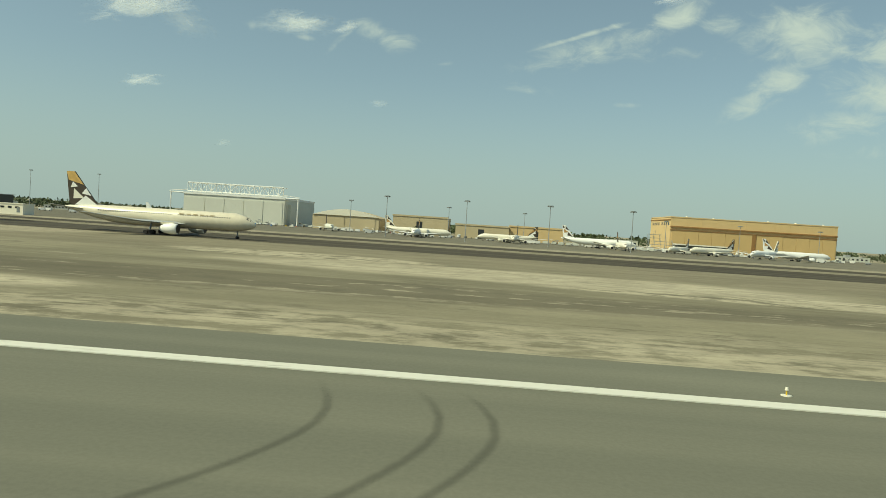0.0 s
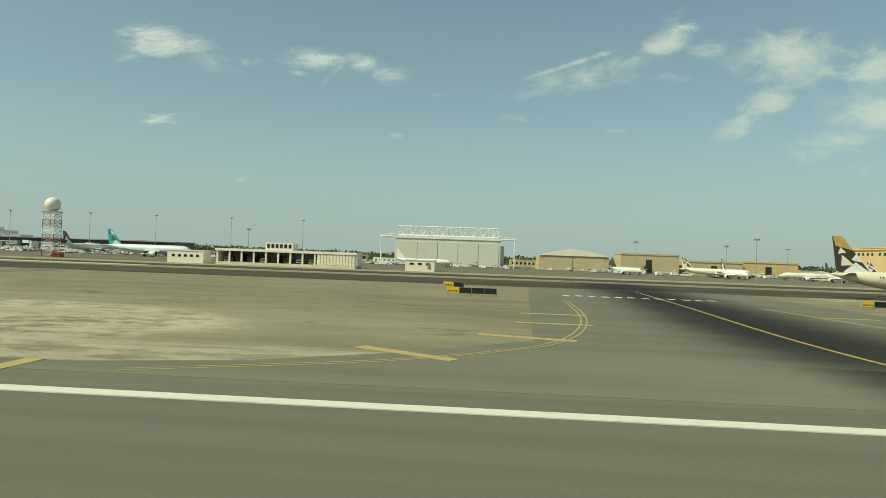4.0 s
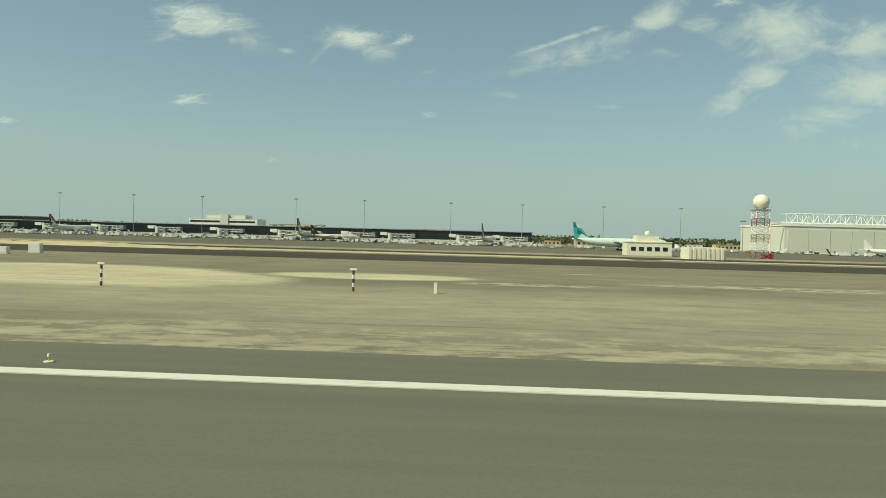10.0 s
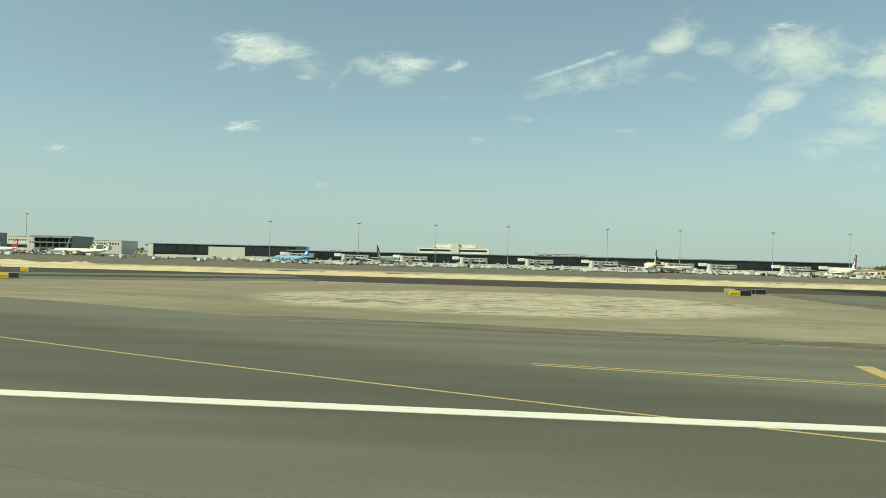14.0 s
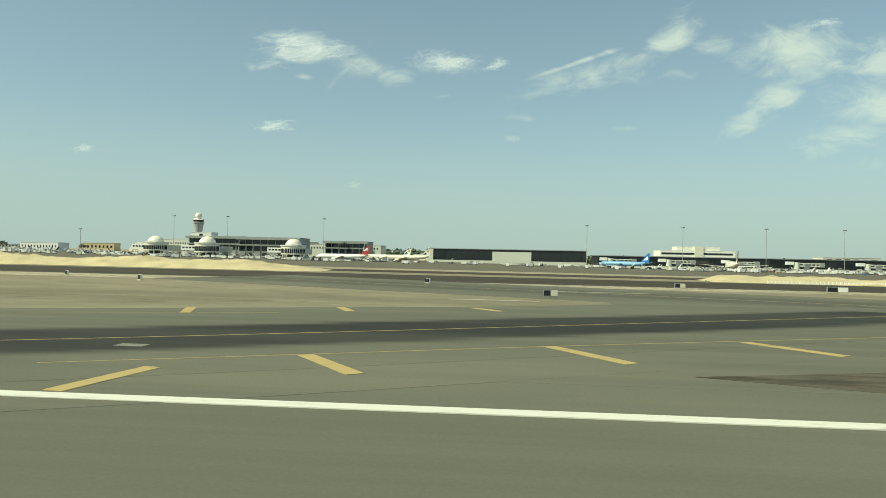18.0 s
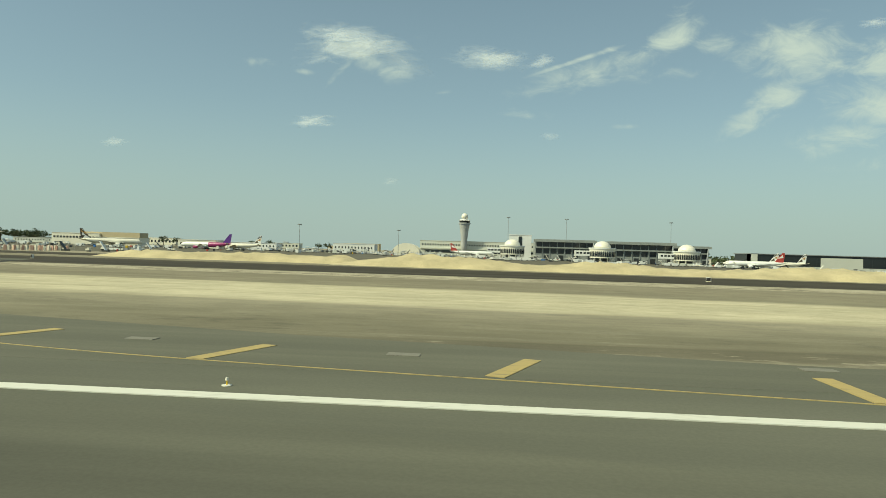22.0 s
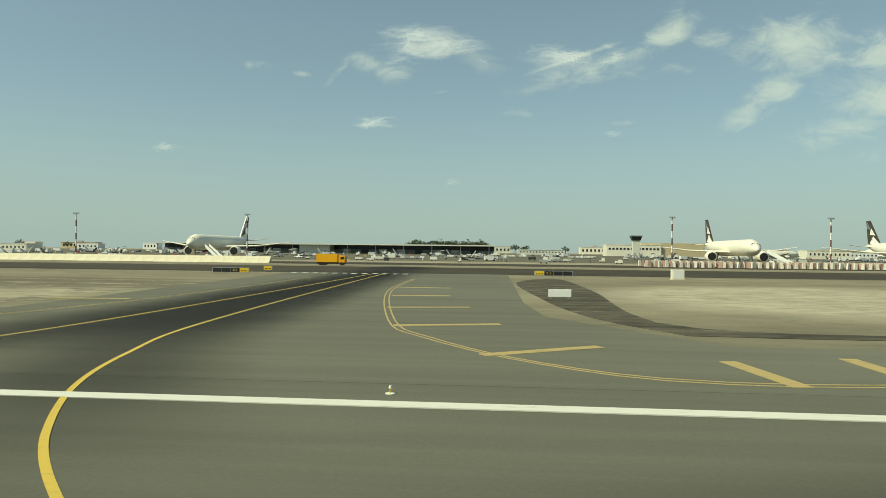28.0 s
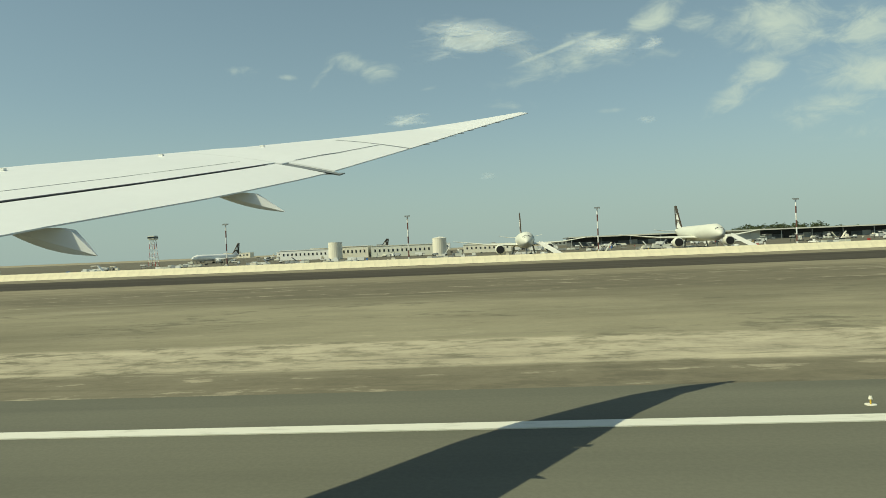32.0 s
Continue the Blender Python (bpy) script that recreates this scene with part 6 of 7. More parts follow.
for x, y in ((-1069, 135), (-1046, 122), (-994, 140), (-1207, 167), (-1382, 174), (-621, 152)):
    t = thing("marker_board", x, y, 0, -35, "small black and white marker board on the strip", "marker board", "marker boards")
    part("housing", box(B(), -.55, .55, -.18, .18, .12, 1.05, bevel=.03), WHITE, t)
    part("sign_face", box(B(), -.5, .5, -.21, -.17, .17, 1.0), BLACK, t, "black sign face")
    part("foot", box(B(), -.6, .6, -.25, .25, -.1, .12), CONCRETE, t)
board_back(-116, 69.6, 1)
board_back(-602, 74.2, 2)
for x, y, w, h in ((-578, 136, 2.4, 2.0), (-1681, 138, 2.4, 2.0), (-579, 128, 1.8, 1.4)):
    t = thing("equipment_cabinet", x, y, 0, 6, "white equipment cabinet on the strip", "cabinet", "equipment cabinets")
    part("body", box(B(), -w / 2, w / 2, -.6, .6, .1, h, bevel=.05), CREAM, t)
    part("door_panel", box(B(), -w * .42, w * .42, -.64, -.6, .25, h - .15), WHITE, t)
    part("plinth", box(B(), -w / 2 - .1, w / 2 + .1, -.7, .7, -.2, .1), CONCRETE, t)
t = thing("white_board", -1709, 81, 0, 0, "low plain white board on legs", "board")
part("board", box(B(), -1.35, 1.35, -.1, .1, .25, 1.15, bevel=.02), WHITE, t)
for s in (-1, 1):
    part("leg", rod(B(), (s, 0, -.2), (s, 0, .3), .05), STEEL, t)
for x, y, h, banded in ((-522, 63.3, 2.0, 1), (-498, 65.5, 2.0, 1), (-490, 65.8, 1.1, 0), (-1832, 65, 2.0, 1), (-1824, 67, 1.2, 0), (-1770, 57, .75, 0), (-1858, 61.8, 2.0, 1), (-1186, 41.3, 1.0, 0), (-600.8, 59.3, .7, 0)):
    t = thing("marker_post", x, y, 0, 0, "red and white banded marker post with a white head" if banded else "short white marker post", "marker post", "marker posts")
    p = B()
    if banded:
        for k in range(5):
            part("post_band", rod(B(), (0, 0, h * k / 5 - (.2 if k == 0 else 0)), (0, 0, h * (k + 1) / 5), .12, seg=8), WHITE if k % 2 else POST_RED, t)
        part("head", box(B(), -.38, .38, -.16, .16, h, h + .2, bevel=.05), WHITE, t)
    else:
        part("post", box(p, -.16, .16, -.15, .15, -.1, h, bevel=.03), WHITE, t)
        part("cap", box(B(), -.19, .19, -.18, .18, h, h + .06), MID_GREY, t)
for x, y in ((-110.6, 57.4), (-97.4, 120)):
    t = thing("stub_post", x, y, 0, 0, "thin dark post with a pale cap on the strip", "post", "stub posts")
    part("post", rod(B(), (0, 0, -.1), (0, 0, .62), .06, seg=8), MID_GREY, t)
    part("cap", rod(B(), (0, 0, .62), (0, 0, .74), .16, .12, seg=10), WHITE, t)
    part("foot", box(B(), -.3, .3, -.3, .3, -.1, .04), CONCRETE, t)

# runway edge lights
el = thing("edge_light", -43.7, 27.0, 0, 0, "small elevated runway edge light", "runway light", "runway edge lights")
part("base_plate", rod(B(), (0, 0, -.02), (0, 0, .03), .21, seg=14), CREAM, el)
part("stem", rod(B(), (0, 0, .03), (0, 0, .22), .03, seg=8), YELLOW, el)
part("lens", rod(B(), (0, 0, .22), (0, 0, .34), .075, .05, seg=12), CREAM, el)
for k in range(-3, 46):
    if k != 1:
        lx = float(np.interp(k, (-3, 0, 1, 2, 12, 13, 17, 28, 37, 39, 46), (164, 11.6, -43.7, -97.5, -604.7, -653.9, -859.5, -1421, -1870.1, -1975.1, -2335)))
        copy_thing(el, Matrix.Translation(at(lx, 27.0)))
# flush inspection covers on the shoulders
cover = single("pit_cover", box(B(), -.9, .9, -.5, .5, -.05, .045), COVER, -1186, 32.4, label="grey metal pit cover flush in the shoulder", category="pit cover", group="pit covers")
for x, y in ((-1198, 33.5), (-1130, 38), (-1112, 39), (-665, 36), (-672, 35.5), (-657, 38), (-690, 36), (-650, 36), (-1262, 37), (-1240, 37.5), (-1278, 39), (-1672, 46), (-1660, 47), (-836, 52), (-1001, 39), (-604, 36), (-596, 34), (-1420, 40), (-533, 37)):
    copy_thing(cover, Matrix.Translation(at(x, y)))
# faint painted dashes on the soil
for x, y, l_ in ((-80, 66, 3.2), (-77, 66, 3.2), (-72.5, 63, 4.5), (-101, 71, 3), (-98, 73, 4), (-607, 68, 8), (-420, 72, 5), (-470, 110, 6), (-300, 110, 5), (-980, 90, 12), (-962, 118, 16), (-1590, 100, 14), (-1560, 140, 20)):
    ribbon("faint_dash", [(x - l_ / 2, y), (x + l_ / 2, y)], .8, 0.035, FAINT_WHITE, "faint pale painted dash")
# stop bars and painted words at the hold points, as plain bars
for x0, y in ((-152, 116), (-637, 125), (-1748, 145)):
    for k in range(12):
        ribbon("hold_marking", [(x0 - 13 + k * 2.2, y + .5 * (k % 3)), (x0 - 11.9 + k * 2.2, y + .5 * (k % 3))], 2.2, 0.04, WHITE_LINE, "white painted bars of the holding point")
# pale dust dragged across the runway
DUST = rubber_film("dragged_dust_film", (0.0, 6.0), 0.42)
DUST.node_tree.nodes["Principled BSDF"].inputs["Base Color"].default_value = (0.36, 0.33, 0.25, 1)
ribbon("dragged_dust", smooth_line([(-1803, 36), (-1805, 30), (-1807, 22), (-1808, 14), (-1806, 6)], 1.5), 9, 0.0265, DUST, "pale dust dragged across the paving", across=7, skirted=False)
# tyre scuffs on the runway
SCUFF = rubber_film("rubber_scuff", (0.0, 5.0), 0.20)
PALE_SCUFF = rubber_film("dusty_scuff", (0.0, 5.0), 0.24)
PALE_SCUFF.node_tree.nodes["Principled BSDF"].inputs["Base Color"].default_value = (0.34, 0.33, 0.26, 1)


def scuff(pts, w, material, label):
    ribbon("tyre_mark", smooth_line(pts, 1.2), w, 0.008, material, label, across=5, skirted=False)


for x0, flip in ((-426.3, -1), (-422.8, -1), (-942, 1), (-939.5, 1), (0, -1), (-1.6, -1), (-5, -1), (-52, -1), (-1706, 1)):
    scuff([(x0 + 1.2 * flip, 24.2), (x0, 21.5), (x0 - .4 * flip, 18.5), (x0 + .6 * flip, 15), (x0 + 2.6 * flip, 11.5), (x0 + 6 * flip, 8.5)], .55, SCUFF, "faint dark curved tyre mark")
for dy in (0, 1.6):
    scuff([(-1876, 22.8 - dy), (-1871.5, 22.1 - dy), (-1868, 21.4 - dy), (-1865, 19.9 - dy), (-1862, 17.6 - dy), (-1860, 14.8 - dy)], .55, SCUFF, "faint dark curved tyre mark")
for x0 in (-1193, -1191.6, -1197, -1195.8, -1188, -1186.5, -1203):
    scuff([(x0 + 1.0, 24.0), (x0, 21.5), (x0 - .6, 18.5), (x0 + .2, 15), (x0 + 2.2, 11.5)], .7, PALE_SCUFF, "faint pale curved tyre mark")

# ---- vehicles ----
t = thing("yellow_lorry", -1767, 205, 0, 0, "bright yellow box lorry on the far taxiway", "lorry")
part("box_body", box(B(), -4.6, 2.0, -1.25, 1.25, .9, 3.4, bevel=.06), TRUCK_YELLOW, t)
part("cab", box(B(), 2.2, 4.4, -1.25, 1.25, .7, 3.0, bevel=.2), TRUCK_YELLOW, t)
part("windscreen", box(B(), 4.36, 4.43, -1.05, 1.05, 1.8, 2.7), GLASS, t)
part("side_window", box(B(), 2.9, 4.0, -1.28, -1.22, 1.8, 2.6), GLASS, t)
part("chassis", box(B(), -4.6, 4.3, -1.0, 1.0, .5, .9), BLACK, t)
for u in (-3.4, -2.2, 3.2):
    for s in (-1, 1):
        part("wheel", rod(B(), (u, s * .95, .5), (u, s * 1.25, .5), .5, seg=14), RUBBER, t)
v0 = vehicle("service_van", -1720, 300, 10, 5.2, 2, 2.1, WHITE, "white service van on the apron")
rnd = random.Random(11)
for k in range(170):
    x = rnd.uniform(-2250, 240)
    y = rnd.uniform(410, 520) if x > -1450 else rnd.uniform(390, 500)
    if x > -560 and x < -260:
        y = rnd.uniform(480, 520)
    copy_thing(v0, Matrix.Translation(at(x, y)) @ Matrix.Rotation(rnd.choice((0, math.pi, .3, 1.5)), 4, "Z"))
car = vehicle("baggage_tug", -505, 515, 0, 3.4, 1.6, 1.5, MID_GREY, "grey baggage tug on the apron", "tug")
for k in range(70):
    x = rnd.uniform(-2200, 200)
    y = rnd.uniform(470, 535) if x > -1450 else rnd.uniform(330, 480)
    copy_thing(car, Matrix.Translation(at(x, y)) @ Matrix.Rotation(rnd.uniform(0, 6.2), 4, "Z"))

def cargo_dolly(x, y, m, label):
    t = thing("cargo_dolly", x, y, 0, 0, label, "cargo dolly", "cargo dollies")
    part("deck", box(B(), -1.7, 1.7, -.8, .8, .42, .58), STEEL, t)
    part("container", loft(B(), [[(u, v, z) for u, v in ((-1.5, -.75), (1.5, -.75), (1.5, .75), (-1.5, .75))] if k < 1 else [(u * f, v, z) for u, v in ((-1.5, -.75), (1.5, -.75), (1.5, .75), (-1.5, .75))] for k, z, f in ((0, .6, 1), (1, 1.5, 1.06), (2, 2.0, .9))]), m, t)
    part("towbar", rod(B(), (1.7, 0, .45), (2.7, 0, .35), .05, seg=5), STEEL, t)
    for u in (-1.2, 1.2):
        for s in (-1, 1):
            part("wheel", rod(B(), (u, s * .6, .22), (u, s * .78, .22), .22, seg=10), RUBBER, t)
    return t


def belt_loader(x, y, label):
    t = thing("belt_loader", x, y, 0, 0, label, "belt loader", "belt loaders")
    part("chassis", box(B(), -2.6, 2.2, -.9, .9, .4, 1.0, bevel=.06), WHITE, t)
    part("belt", prism(B(), [(-3.6, 1.0), (-3.6, 1.25), (3.4, 3.1), (3.4, 2.8)], "y", -.45, .45), BLACK, t)
    part("cab", box(B(), -.4, .7, -.95, -.5, 1.0, 1.9, bevel=.05), WHITE, t)
    for u in (-1.8, 1.5):
        for s in (-1, 1):
            part("wheel", rod(B(), (u, s * .72, .38), (u, s * .95, .38), .38, seg=10), RUBBER, t)
    return t


d0, d1 = cargo_dolly(-520, 530, PALE_GREY, "grey cargo container on a low dolly"), cargo_dolly(-740, 532, WHITE, "white cargo container on a low dolly")
l0 = belt_loader(-628, 528, "white belt loader parked by the pier")
rk = random.Random(9)
for k in range(54):
    x = rk.choice((rk.uniform(-900, -450), rk.uniform(-900, -450), rk.uniform(-1300, -1080), rk.uniform(-2150, -1500), rk.uniform(-100, 220)))
    y = rk.uniform(515, 540) if x > -1000 and x < -440 else (rk.uniform(420, 460) if x > -1450 else rk.uniform(300, 330))
    for j in range(rk.choice((1, 2, 3))):
        copy_thing(d0 if k % 2 else d1, Matrix.Translation(at(x + j * 4.6, y)) @ Matrix.Rotation(rk.uniform(-.1, .1), 4, "Z"))
for k in range(20):
    x = rk.choice((rk.uniform(-900, -450), rk.uniform(-1300, -1080), rk.uniform(-2100, -1480)))
    copy_thing(l0, Matrix.Translation(at(x, rk.uniform(500, 525) if x > -1000 else (rk.uniform(425, 450) if x > -1450 else rk.uniform(308, 335)))) @ Matrix.Rotation(rk.uniform(-1.2, 1.2), 4, "Z"))

# low clutter of the aprons: carts on wheels, loaders, chocks, pallets, rails and steps
CLUTTER = [WHITE, STEEL, CREAM, YELLOW, BLUE, RED, DARK, PALE_GREY]
bm = B()


def block(x, y, z0, w, d, h, mi, lean=0.0):
    g_ = gz(x, y) + z0
    vs = [bm.verts.new((x + sx * w / 2 + lean * sz, y + sy * d / 2, g_ + sz * h)) for sz in (0, 1) for sx, sy in ((-1, -1), (1, -1), (1, 1), (-1, 1))]
    for q in ((0, 1, 5, 4), (1, 2, 6, 5), (2, 3, 7, 6), (3, 0, 4, 7), (4, 5, 6, 7), (3, 2, 1, 0)):
        bm.faces.new([vs[i] for i in q]).material_index = mi


for k in range(2100):
    x = rnd.uniform(-2250, 260)
    if k % 3 == 0:
        x = rnd.uniform(-1440, -1060) if k % 2 else rnd.uniform(-900, -450)
    if x > -1420:
        y = rnd.choice((rnd.uniform(500, 545), rnd.uniform(440, 540)))
    else:
        y = rnd.choice((rnd.uniform(262, 330), rnd.uniform(330, 500), rnd.uniform(380, 510)))
    if -440 < x < -270 or (-1040 < x < -910 and k % 4):
        continue
    mi = rnd.choice((0, 0, 0, 0, 0, 1, 1, 7, 7, 7, 2, 2, 2, 6, 6))
    kind = rnd.random()
    if kind < .40:
        w, h = rnd.uniform(1.2, 3.6), rnd.uniform(.5, 1.2)
        block(x, y, .45, w, 1.6, h, mi)
        block(x - w * .3, y, 0, .5, 1.2, .45, 6)
        block(x + w * .3, y, 0, .5, 1.2, .45, 6)
        if kind < .2:
            block(x + w * .2, y, .45 + h, w * .45, 1.5, rnd.uniform(.4, 1.1), rnd.choice((0, 6, mi)))
    elif kind < .62:
        block(x, y, 0, rnd.uniform(.3, 1.4), rnd.uniform(.3, 1.2), rnd.uniform(.4, 1.3), rnd.choice((mi, mi, 3, 4, 5, 6)))
    elif kind < .80:
        h = rnd.uniform(1.8, 3.6)
        for u in (-.9, .9):
            block(x + u, y, 0, .14, .14, h, rnd.choice((1, 6)))
        block(x, y, h * .55, 2.2, .5, .18, 1)
        block(x, y, h - .3, 2.4, 1.0, .35, mi)
    elif kind < .92:
        block(x, y, .5, .5, 1.3, rnd.uniform(2.0, 4.0), mi, lean=rnd.choice((-2.6, 2.6)))
        block(x, y, 0, 3.0, 1.5, .6, 6)
    else:
        for j in range(5):
            block(x + j * 2.4, y, .3, 2.0, 1.4, 1.0, rnd.choice((1, 7, 0)))
            block(x + j * 2.4, y, 0, 1.4, 1.2, .3, 6)
single("apron_equipment", bm, CLUTTER, label="scattered carts, loaders, steps and small apron equipment", category="ground equipment", kind="stuff", flat=True)

# ---- trees ----
def tree(x, y, h, seed):
    rr = random.Random(seed)
    t = thing("tree", x, y, 0, 0, "dark green broad tree beyond the apron", "tree", "trees beyond the apron")
    tk = B()
    rod(tk, (0, 0, -2), (0, 0, h * .45), .4, .25)
    for i in range(5):
        a = rr.uniform(0, 6.28)
        rod(tk, (0, 0, h * .35), (math.cos(a) * h * .25, math.sin(a) * h * .25, h * rr.uniform(.6, .8)), .18, .06, seg=5)
    part("trunk", tk, BARK, t)
    c = B()
    for i in range(46):
        a, q = rr.uniform(0, 6.28), rr.random() ** .5
        p = Vector((math.cos(a) * q * h * .48, math.sin(a) * q * h * .48, h * (.42 + .55 * rr.random() * (1 - .5 * q))))
        for j in range(9):
            d = Vector((rr.gauss(0, 1), rr.gauss(0, 1), rr.gauss(0, .8))) * h * .055
            s = h * rr.uniform(.03, .065)
            u, v = Vector((rr.gauss(0, 1), rr.gauss(0, 1), rr.gauss(0, 1))).normalized() * s, Vector((rr.gauss(0, 1), rr.gauss(0, 1), rr.gauss(0, 1))).normalized() * s
            c.faces.new([c.verts.new(p + d + w) for w in (u, v, -u * .8, -v * .9)])
    part("crown", c, FOLIAGE, t)


for i in range(15):
    tree(-1806 + i * 5.4 + 2 * math.sin(i * 2.1), 675 + 7 * math.cos(i * 1.7), 11.5 + 3.2 * math.sin(i * 1.3) ** 2, i)
for i, (x, y, h) in enumerate(((-1690, 690, 9), (-1700, 700, 10), (-1650, 690, 8), (-1560, 620, 9), (-1575, 625, 10), (-1590, 620, 8), (-60, 523, 7), (-1420, 640, 8), (-1430, 645, 7), (-350, 560, 9), (-352, 566, 8), (-300, 650, 7), (-430, 660, 8), (-442, 655, 7), (-20, 600, 8), (-12, 605, 9), (70, 610, 7), (-1395, 650, 7), (-1480, 650, 9), (-1500, 655, 8), (-2140, 640, 8), (-2190, 640, 9), (-1120, 700, 8))):
    tree(x, y, h, 40 + i)



# ---- scrub along the far boundary ----
rq = random.Random(77)
verts, faces = [], []
for k in range(2300):
    x, y = rq.uniform(-1150, 900), rq.uniform(742, 980)
    h = rq.uniform(4.0, 11.5) * (1.0 if x < 300 else .8)
    for j in range(16):
        c = Vector((x + rq.gauss(0, h * .45), y + rq.gauss(0, h * .3), gz(x, y) + h * rq.random() ** .7))
        u = Vector((rq.gauss(0, 1), rq.gauss(0, 1), rq.gauss(0, 1))).normalized() * h * .17
        v = Vector((rq.gauss(0, 1), rq.gauss(0, 1), rq.gauss(0, 1))).normalized() * h * .17
        faces.append(tuple(range(len(verts), len(verts) + 4)))
        verts += [(c + w) * K for w in (u, v, -u, -v)]
me = bpy.data.meshes.new("far_scrub")
me.from_pydata([tuple(v) for v in verts], [], faces)
me.materials.append(FOLIAGE)
tagged(new("far_scrub", me), "low dark scrub and trees along the far boundary", "scrub", "", "stuff")

# ---- clouds ----
def cloud_material(seed, thick, aspect):
    """Vapour: a soft oval eaten into by noise, lit by the sun from its own side."""
    m = bpy.data.materials.new("cloud_vapour")
    n, l, b = nodes_of(m)
    out = n["Material Output"]
    uv = n.new("ShaderNodeUVMap")
    mp = n.new("ShaderNodeMapping")
    mp.inputs["Location"].default_value = (seed * 3.1, seed * 1.7, seed)
    mp.inputs["Scale"].default_value = (0.42 * aspect, 1.0, 1)
    l.new(uv.outputs[0], mp.inputs["Vector"])
    t = n.new("ShaderNodeTexNoise")
    t.inputs["Scale"].default_value, t.inputs["Detail"].default_value, t.inputs["Roughness"].default_value, t.inputs["Distortion"].default_value = 2.3, 12, 0.63, 0.7
    l.new(mp.outputs[0], t.inputs["Vector"])
    ln = n.new("ShaderNodeVectorMath")
    ln.operation = "LENGTH"
    l.new(uv.outputs[0], ln.inputs[0])
    core = step(n, l, ln.outputs["Value"], 1.0, 0.0)
    a = step(n, l, math_node(n, l, "MULTIPLY_ADD", core, 0.85, math_node(n, l, "MULTIPLY_ADD", t.outputs[0], 1.9, -0.95)), 0.20, 1.25, 0.0, thick * 0.74)
    a = math_node(n, l, "MULTIPLY", a, step(n, l, core, 0.0, 0.30))
    tr, df, tl = n.new("ShaderNodeBsdfTransparent"), n.new("ShaderNodeBsdfDiffuse"), n.new("ShaderNodeBsdfTranslucent")
    for s in (df, tl):
        s.inputs["Color"].default_value = (0.84, 0.89, 0.91, 1)
    mx, mx2 = n.new("ShaderNodeMixShader"), n.new("ShaderNodeMixShader")
    mx2.inputs[0].default_value = 0.35
    l.new(df.outputs[0], mx2.inputs[1])
    l.new(tl.outputs[0], mx2.inputs[2])
    l.new(a, mx.inputs[0])
    l.new(tr.outputs[0], mx.inputs[1])
    l.new(mx2.outputs[0], mx.inputs[2])
    l.new(mx.outputs[0], out.inputs["Surface"])
    return m


def cloud(x, y, z, w, h, seed, thick=0.85, tilt=0.0):
    """A thin drifting sheet of vapour, leaning back towards the sky."""
    bm = B()
    uv = bm.loops.layers.uv.new("UVMap")
    nx, ny = 12, 6
    g = [[None] * (ny + 1) for _ in range(nx + 1)]
    for i in range(nx + 1):
        for j in range(ny + 1):
            u, v = -1 + 2 * i / nx, -1 + 2 * j / ny
            g[i][j] = (bm.verts.new((u * w / 2, v * h * .35 + (u * u) * h * .2, v * h / 2 + u * tilt * w / 2)), (u, v))
    for i in range(nx):
        for j in range(ny):
            q = (g[i][j], g[i + 1][j], g[i + 1][j + 1], g[i][j + 1])
            f = bm.faces.new([p[0] for p in q])
            for lp, p in zip(f.loops, q):
                lp[uv].uv = p[1]
    single("cloud", bm, cloud_material(seed, thick, w / h), x, y, z, label="thin white wisp of cloud in the blue sky", category="cloud", group="clouds", kind="backdrop", flat=True)


# low fair-weather clouds that slide past the high veils: x, distance, height, width, depth, seed, density, lean
CLOUDS = [
    (-2104, 3800, 1153, 1101, 383, 1, 1.00, 0.03),
    (-2223, 3800, 1236, 708, 237, 3, 0.60, -0.05),
    (-1852, 3800, 1077, 550, 273, 8, 0.55, -0.35),
    (-1306, 4300, 1226, 578, 247, 2, 0.95, 0.05),
    (-1024, 4300, 1218, 285, 165, 5, 0.70, 0.10),
    (-1350, 4300, 1235, 846, 289, 12, 0.60, -0.05),
    (-2620, 4800, 922, 516, 196, 7, 0.90, 0.05),
    (-4574, 5600, 873, 394, 148, 9, 0.60, 0.00),
    (-914, 5000, 870, 227, 96, 4, 0.45, 0.00),
    (-2065, 5000, 520, 207, 96, 6, 0.40, 0.00),
    (972, 4300, 1463, 302, 123, 10, 0.70, 0.10),
    (-2064, 3700, 1174, 842, 266, 11, 0.50, -0.10),
]
for c in CLOUDS:
    cloud(*c)

# ---- the wing of the airliner, standing over the runway at the end of its run ----
END_X = -2040.5
TE = [(3.4, -12.9, 5.3), (7.2, -10.5, 6.2), (11.1, -8.2, 7.2), (14.9, -6.1, 8.0), (17.9, -4.6, 8.7), (22.0, -2.6, 9.9), (24.6, -0.9, 10.8), (26.6, 1.5, 11.72)]
LE = [(3.4, -20.4, 6.6), (10.0, -15.4, 7.7), (15.3, -11.4, 8.87), (18.8, -9.1, 9.55), (20.9, -7.2, 10.02), (22.9, -5.1, 10.48), (24.7, -3.0, 10.93), (25.9, -0.9, 11.36), (26.6, 1.1, 11.75)]


def edge_at(edge, y):
    ys = [q[0] for q in edge]
    return Vector((float(np.interp(y, ys, [q[1] for q in edge])), y, float(np.interp(y, ys, [q[2] for q in edge]))))


def skin(y, f, up):
    """A point of the wing at span y, chord fraction f from the leading edge; up +1 for the top, -1 for the underside."""
    a, b = edge_at(LE, y), edge_at(TE, y)
    c = (b - a).length
    th = c * (.055 if y < 20 else .045) * (max(f, 0) ** .5) * (1 - f) * 2.2
    return a.lerp(b, f) + Vector((0, 0, th * (1.0 if up > 0 else -.75)))


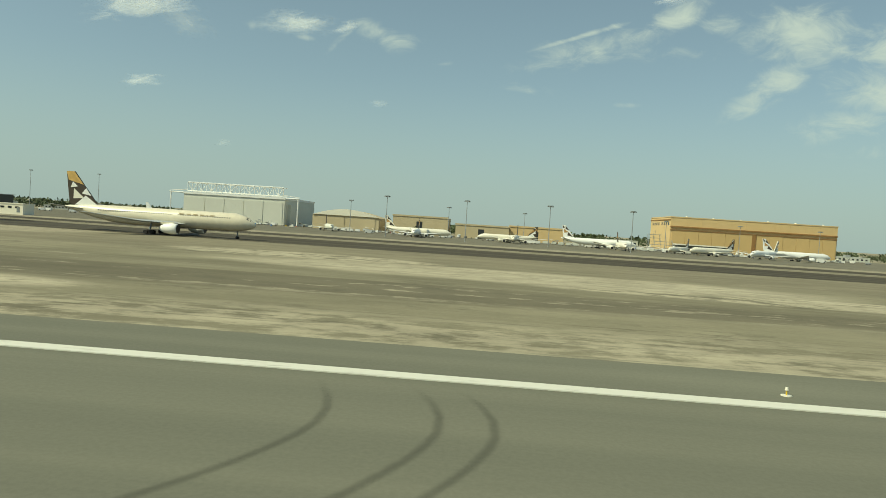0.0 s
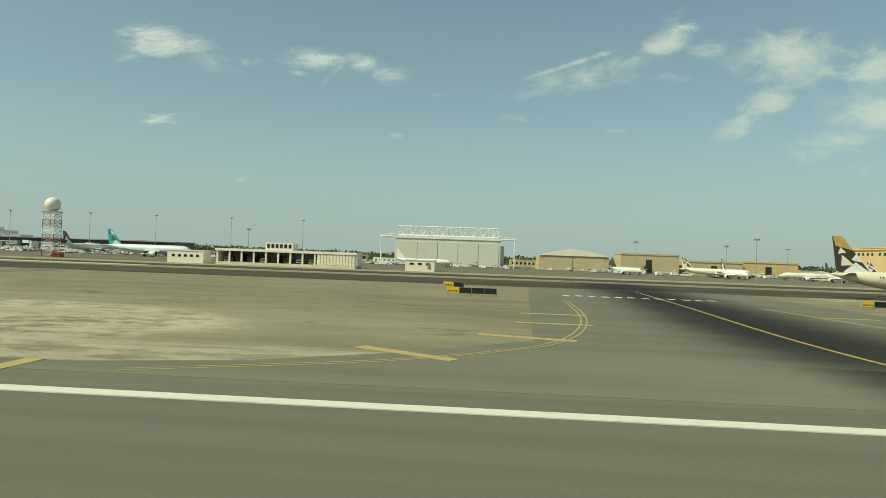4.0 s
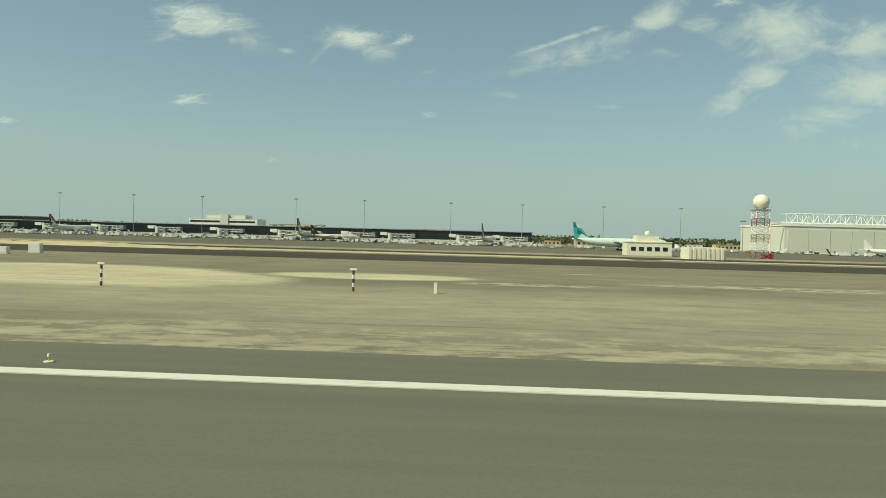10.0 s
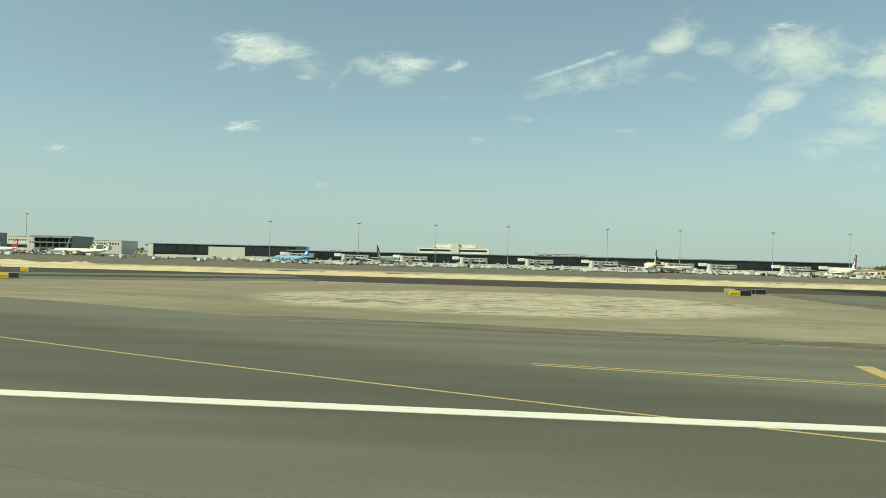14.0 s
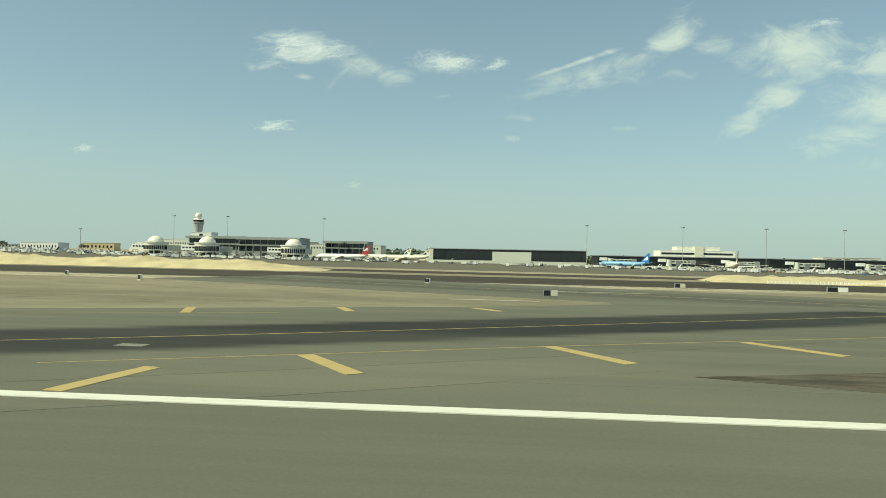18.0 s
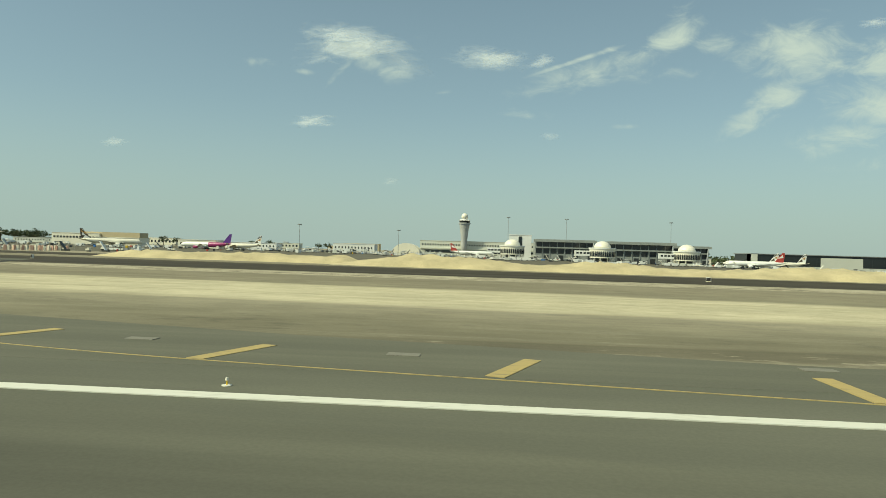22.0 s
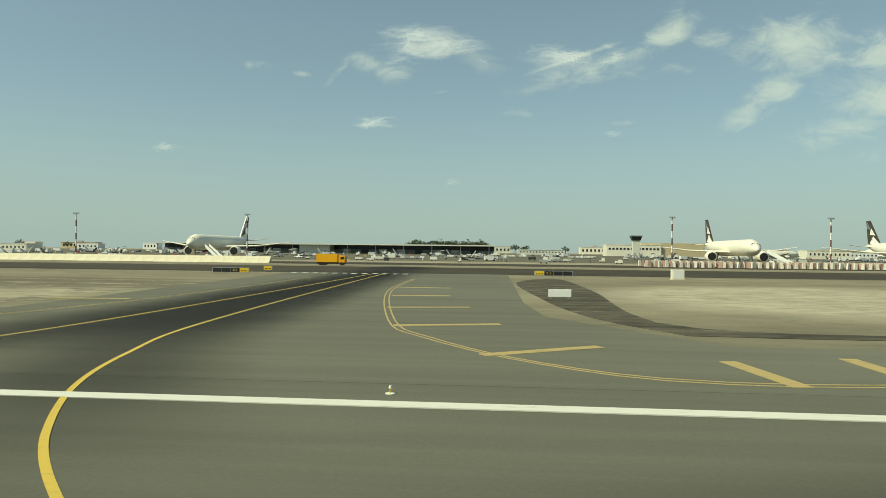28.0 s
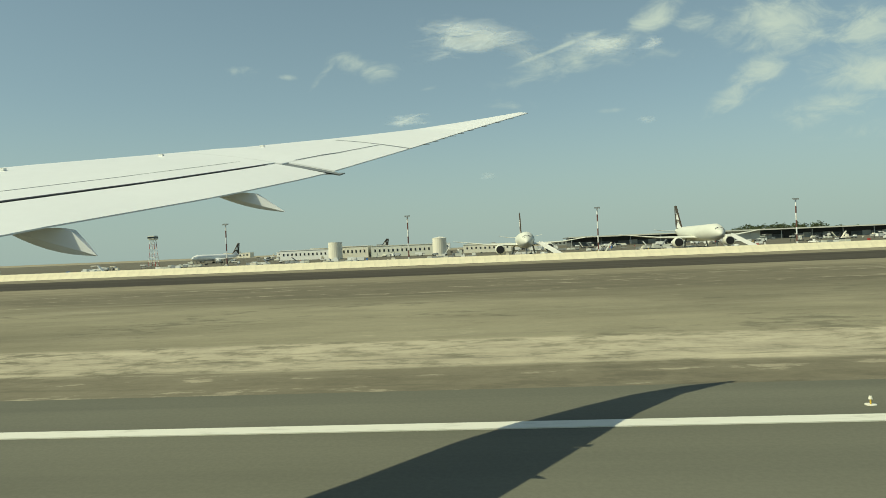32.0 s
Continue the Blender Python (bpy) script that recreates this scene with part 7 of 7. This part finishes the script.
def wing_panel(y0, y1, f0, f1, drop=0.0, n=10, gap=0.0):
    """A closed piece of the wing between two spans and two chord fractions."""
    rings = []
    for i in range(n + 1):
        y = y0 + (y1 - y0) * i / n
        fs = [f0 + (f1 - f0) * k / 8 for k in range(9)]
        top = [skin(y, f, 1) + Vector((0, 0, -drop * (f - f0) / (f1 - f0) - gap)) for f in fs]
        low = [skin(y, f, -1) + Vector((0, 0, -drop * (f - f0) / (f1 - f0) - gap)) for f in fs]
        rings.append([tuple(v) for v in top] + [tuple(v - Vector((0, 0, .03))) for v in low[::-1]])
    return loft(B(), rings)


wing = new("airliner_wing")
wing.matrix_world = Matrix.Translation((END_X * K, 0, 0))
tagged(wing, "white swept airliner wing with flaps on its wheeled main gear", "aircraft wing")
part("main_panel", wing_panel(3.4, 18.3, 0, .70, n=16), WING_WHITE, wing, "white upper wing panel")
part("outer_panel", wing_panel(18.32, 22.0, 0, .74, n=6), WING_WHITE, wing, "white outer wing panel")
part("wing_tip", wing_panel(22.02, 26.6, 0, 1.0, n=14), WING_WHITE, wing, "raked white wing tip")
part("flap_gap", wing_panel(3.5, 18.0, .702, .716, n=14, gap=-.006), BLACK, wing, "dark slot before the flap")
part("inboard_flap", wing_panel(3.4, 10.6, .725, 1.0, n=8), WING_WHITE, wing, "white inboard flap")
part("outboard_flap", wing_panel(10.63, 18.2, .725, 1.0, n=8), WING_WHITE, wing, "white outboard flap")
part("aileron", wing_panel(18.52, 21.95, .745, 1.0, n=6), WING_WHITE, wing, "white aileron")
part("actuator_fairing", wing_panel(18.28, 18.50, .69, 1.06, n=2, gap=.03), MID_GREY, wing, "grey actuator fairing")
def fairing(y0, ax, az, bx, bz, tx, tz, lz):
    """Tail of a flap track fairing: flat inboard side, chamfered keel, drawn out to a point behind the flap."""
    rings = []
    for k in range(9):
        s = -.25 + 1.25 * k / 8
        x = ax + (tx - ax) * s
        top = bz - .06 + (.0 if x < bx else (tz - bz + .06) * (x - bx) / (tx - bx))
        mid = az + (tz - az) * s
        keel = mid - 4 * lz * max(0, s + .25) * (1 - s) / 1.6
        wd = .42 * (1 - max(0, s)) ** .7 + .015
        mid, keel = min(mid, top - .004), min(keel, top - .01)
        rings.append([(x, y0, top), (x, y0 - .01, mid), (x, y0 + wd * .35, keel), (x, y0 + wd * .75, keel), (x, y0 + wd, mid), (x, y0 + wd * .95, top)])
    return loft(B(), rings)


part("flap_track_fairing", fairing(15.81, -6.42, 8.08, -5.65, 8.2, -4.89, 7.64, .10), WING_WHITE, wing, "white wedge-tailed flap track fairing")
part("flap_track_fairing", fairing(11.91, -8.84, 7.25, -7.76, 7.35, -7.2, 6.75, .16), WING_WHITE, wing, "white wedge-tailed flap track fairing")
part("spoiler_line", wing_panel(3.5, 18.0, .585, .589, n=14, gap=-.004), MID_GREY, wing, "fine dark panel joint")
part("aileron_hinge_line", wing_panel(18.8, 21.9, .725, .737, n=6, gap=-.005), MID_GREY, wing, "fine grey hinge line")
part("tip_joint", wing_panel(21.97, 22.03, .3, .99, n=2, gap=-.004), MID_GREY, wing, "fine dark panel joint")
for y in (14.4, 17.6, 20.2):
    p = skin(y, .22, 1)
    part("static_stud", box(B(), p.x - .06, p.x + .06, p.y - .05, p.y + .05, p.z - .03, p.z + .05), WHITE, wing)
for i in range(9):
    p = edge_at(TE, 22.6 + i * .42)
    part("static_wick", rod(B(), p, p + Vector((.20, .03, -.02)), .015, .006, seg=5), MID_GREY, wing)
g = B()
rod(g, (-15.6, 4.3, 1.2), (-15.4, 4.6, 6.2), .2, seg=10)
rod(g, (-15.6, 4.3, 2.4), (-14.3, 4.5, 5.7), .09, seg=8)
gear = part("main_gear", g, STEEL, wing, "grey landing gear strut")
for dx in (-.75, .75):
    for s in (-1, 1):
        part("tyre", rod(B(), (-15.6 + dx, 4.3 + s * .55 - .25, .66), (-15.6 + dx, 4.3 + s * .55 + .25, .66), .66, seg=20), RUBBER, gear)
part("bogie_beam", box(B(), -16.5, -14.7, 4.1, 4.5, .55, .85), STEEL, gear)
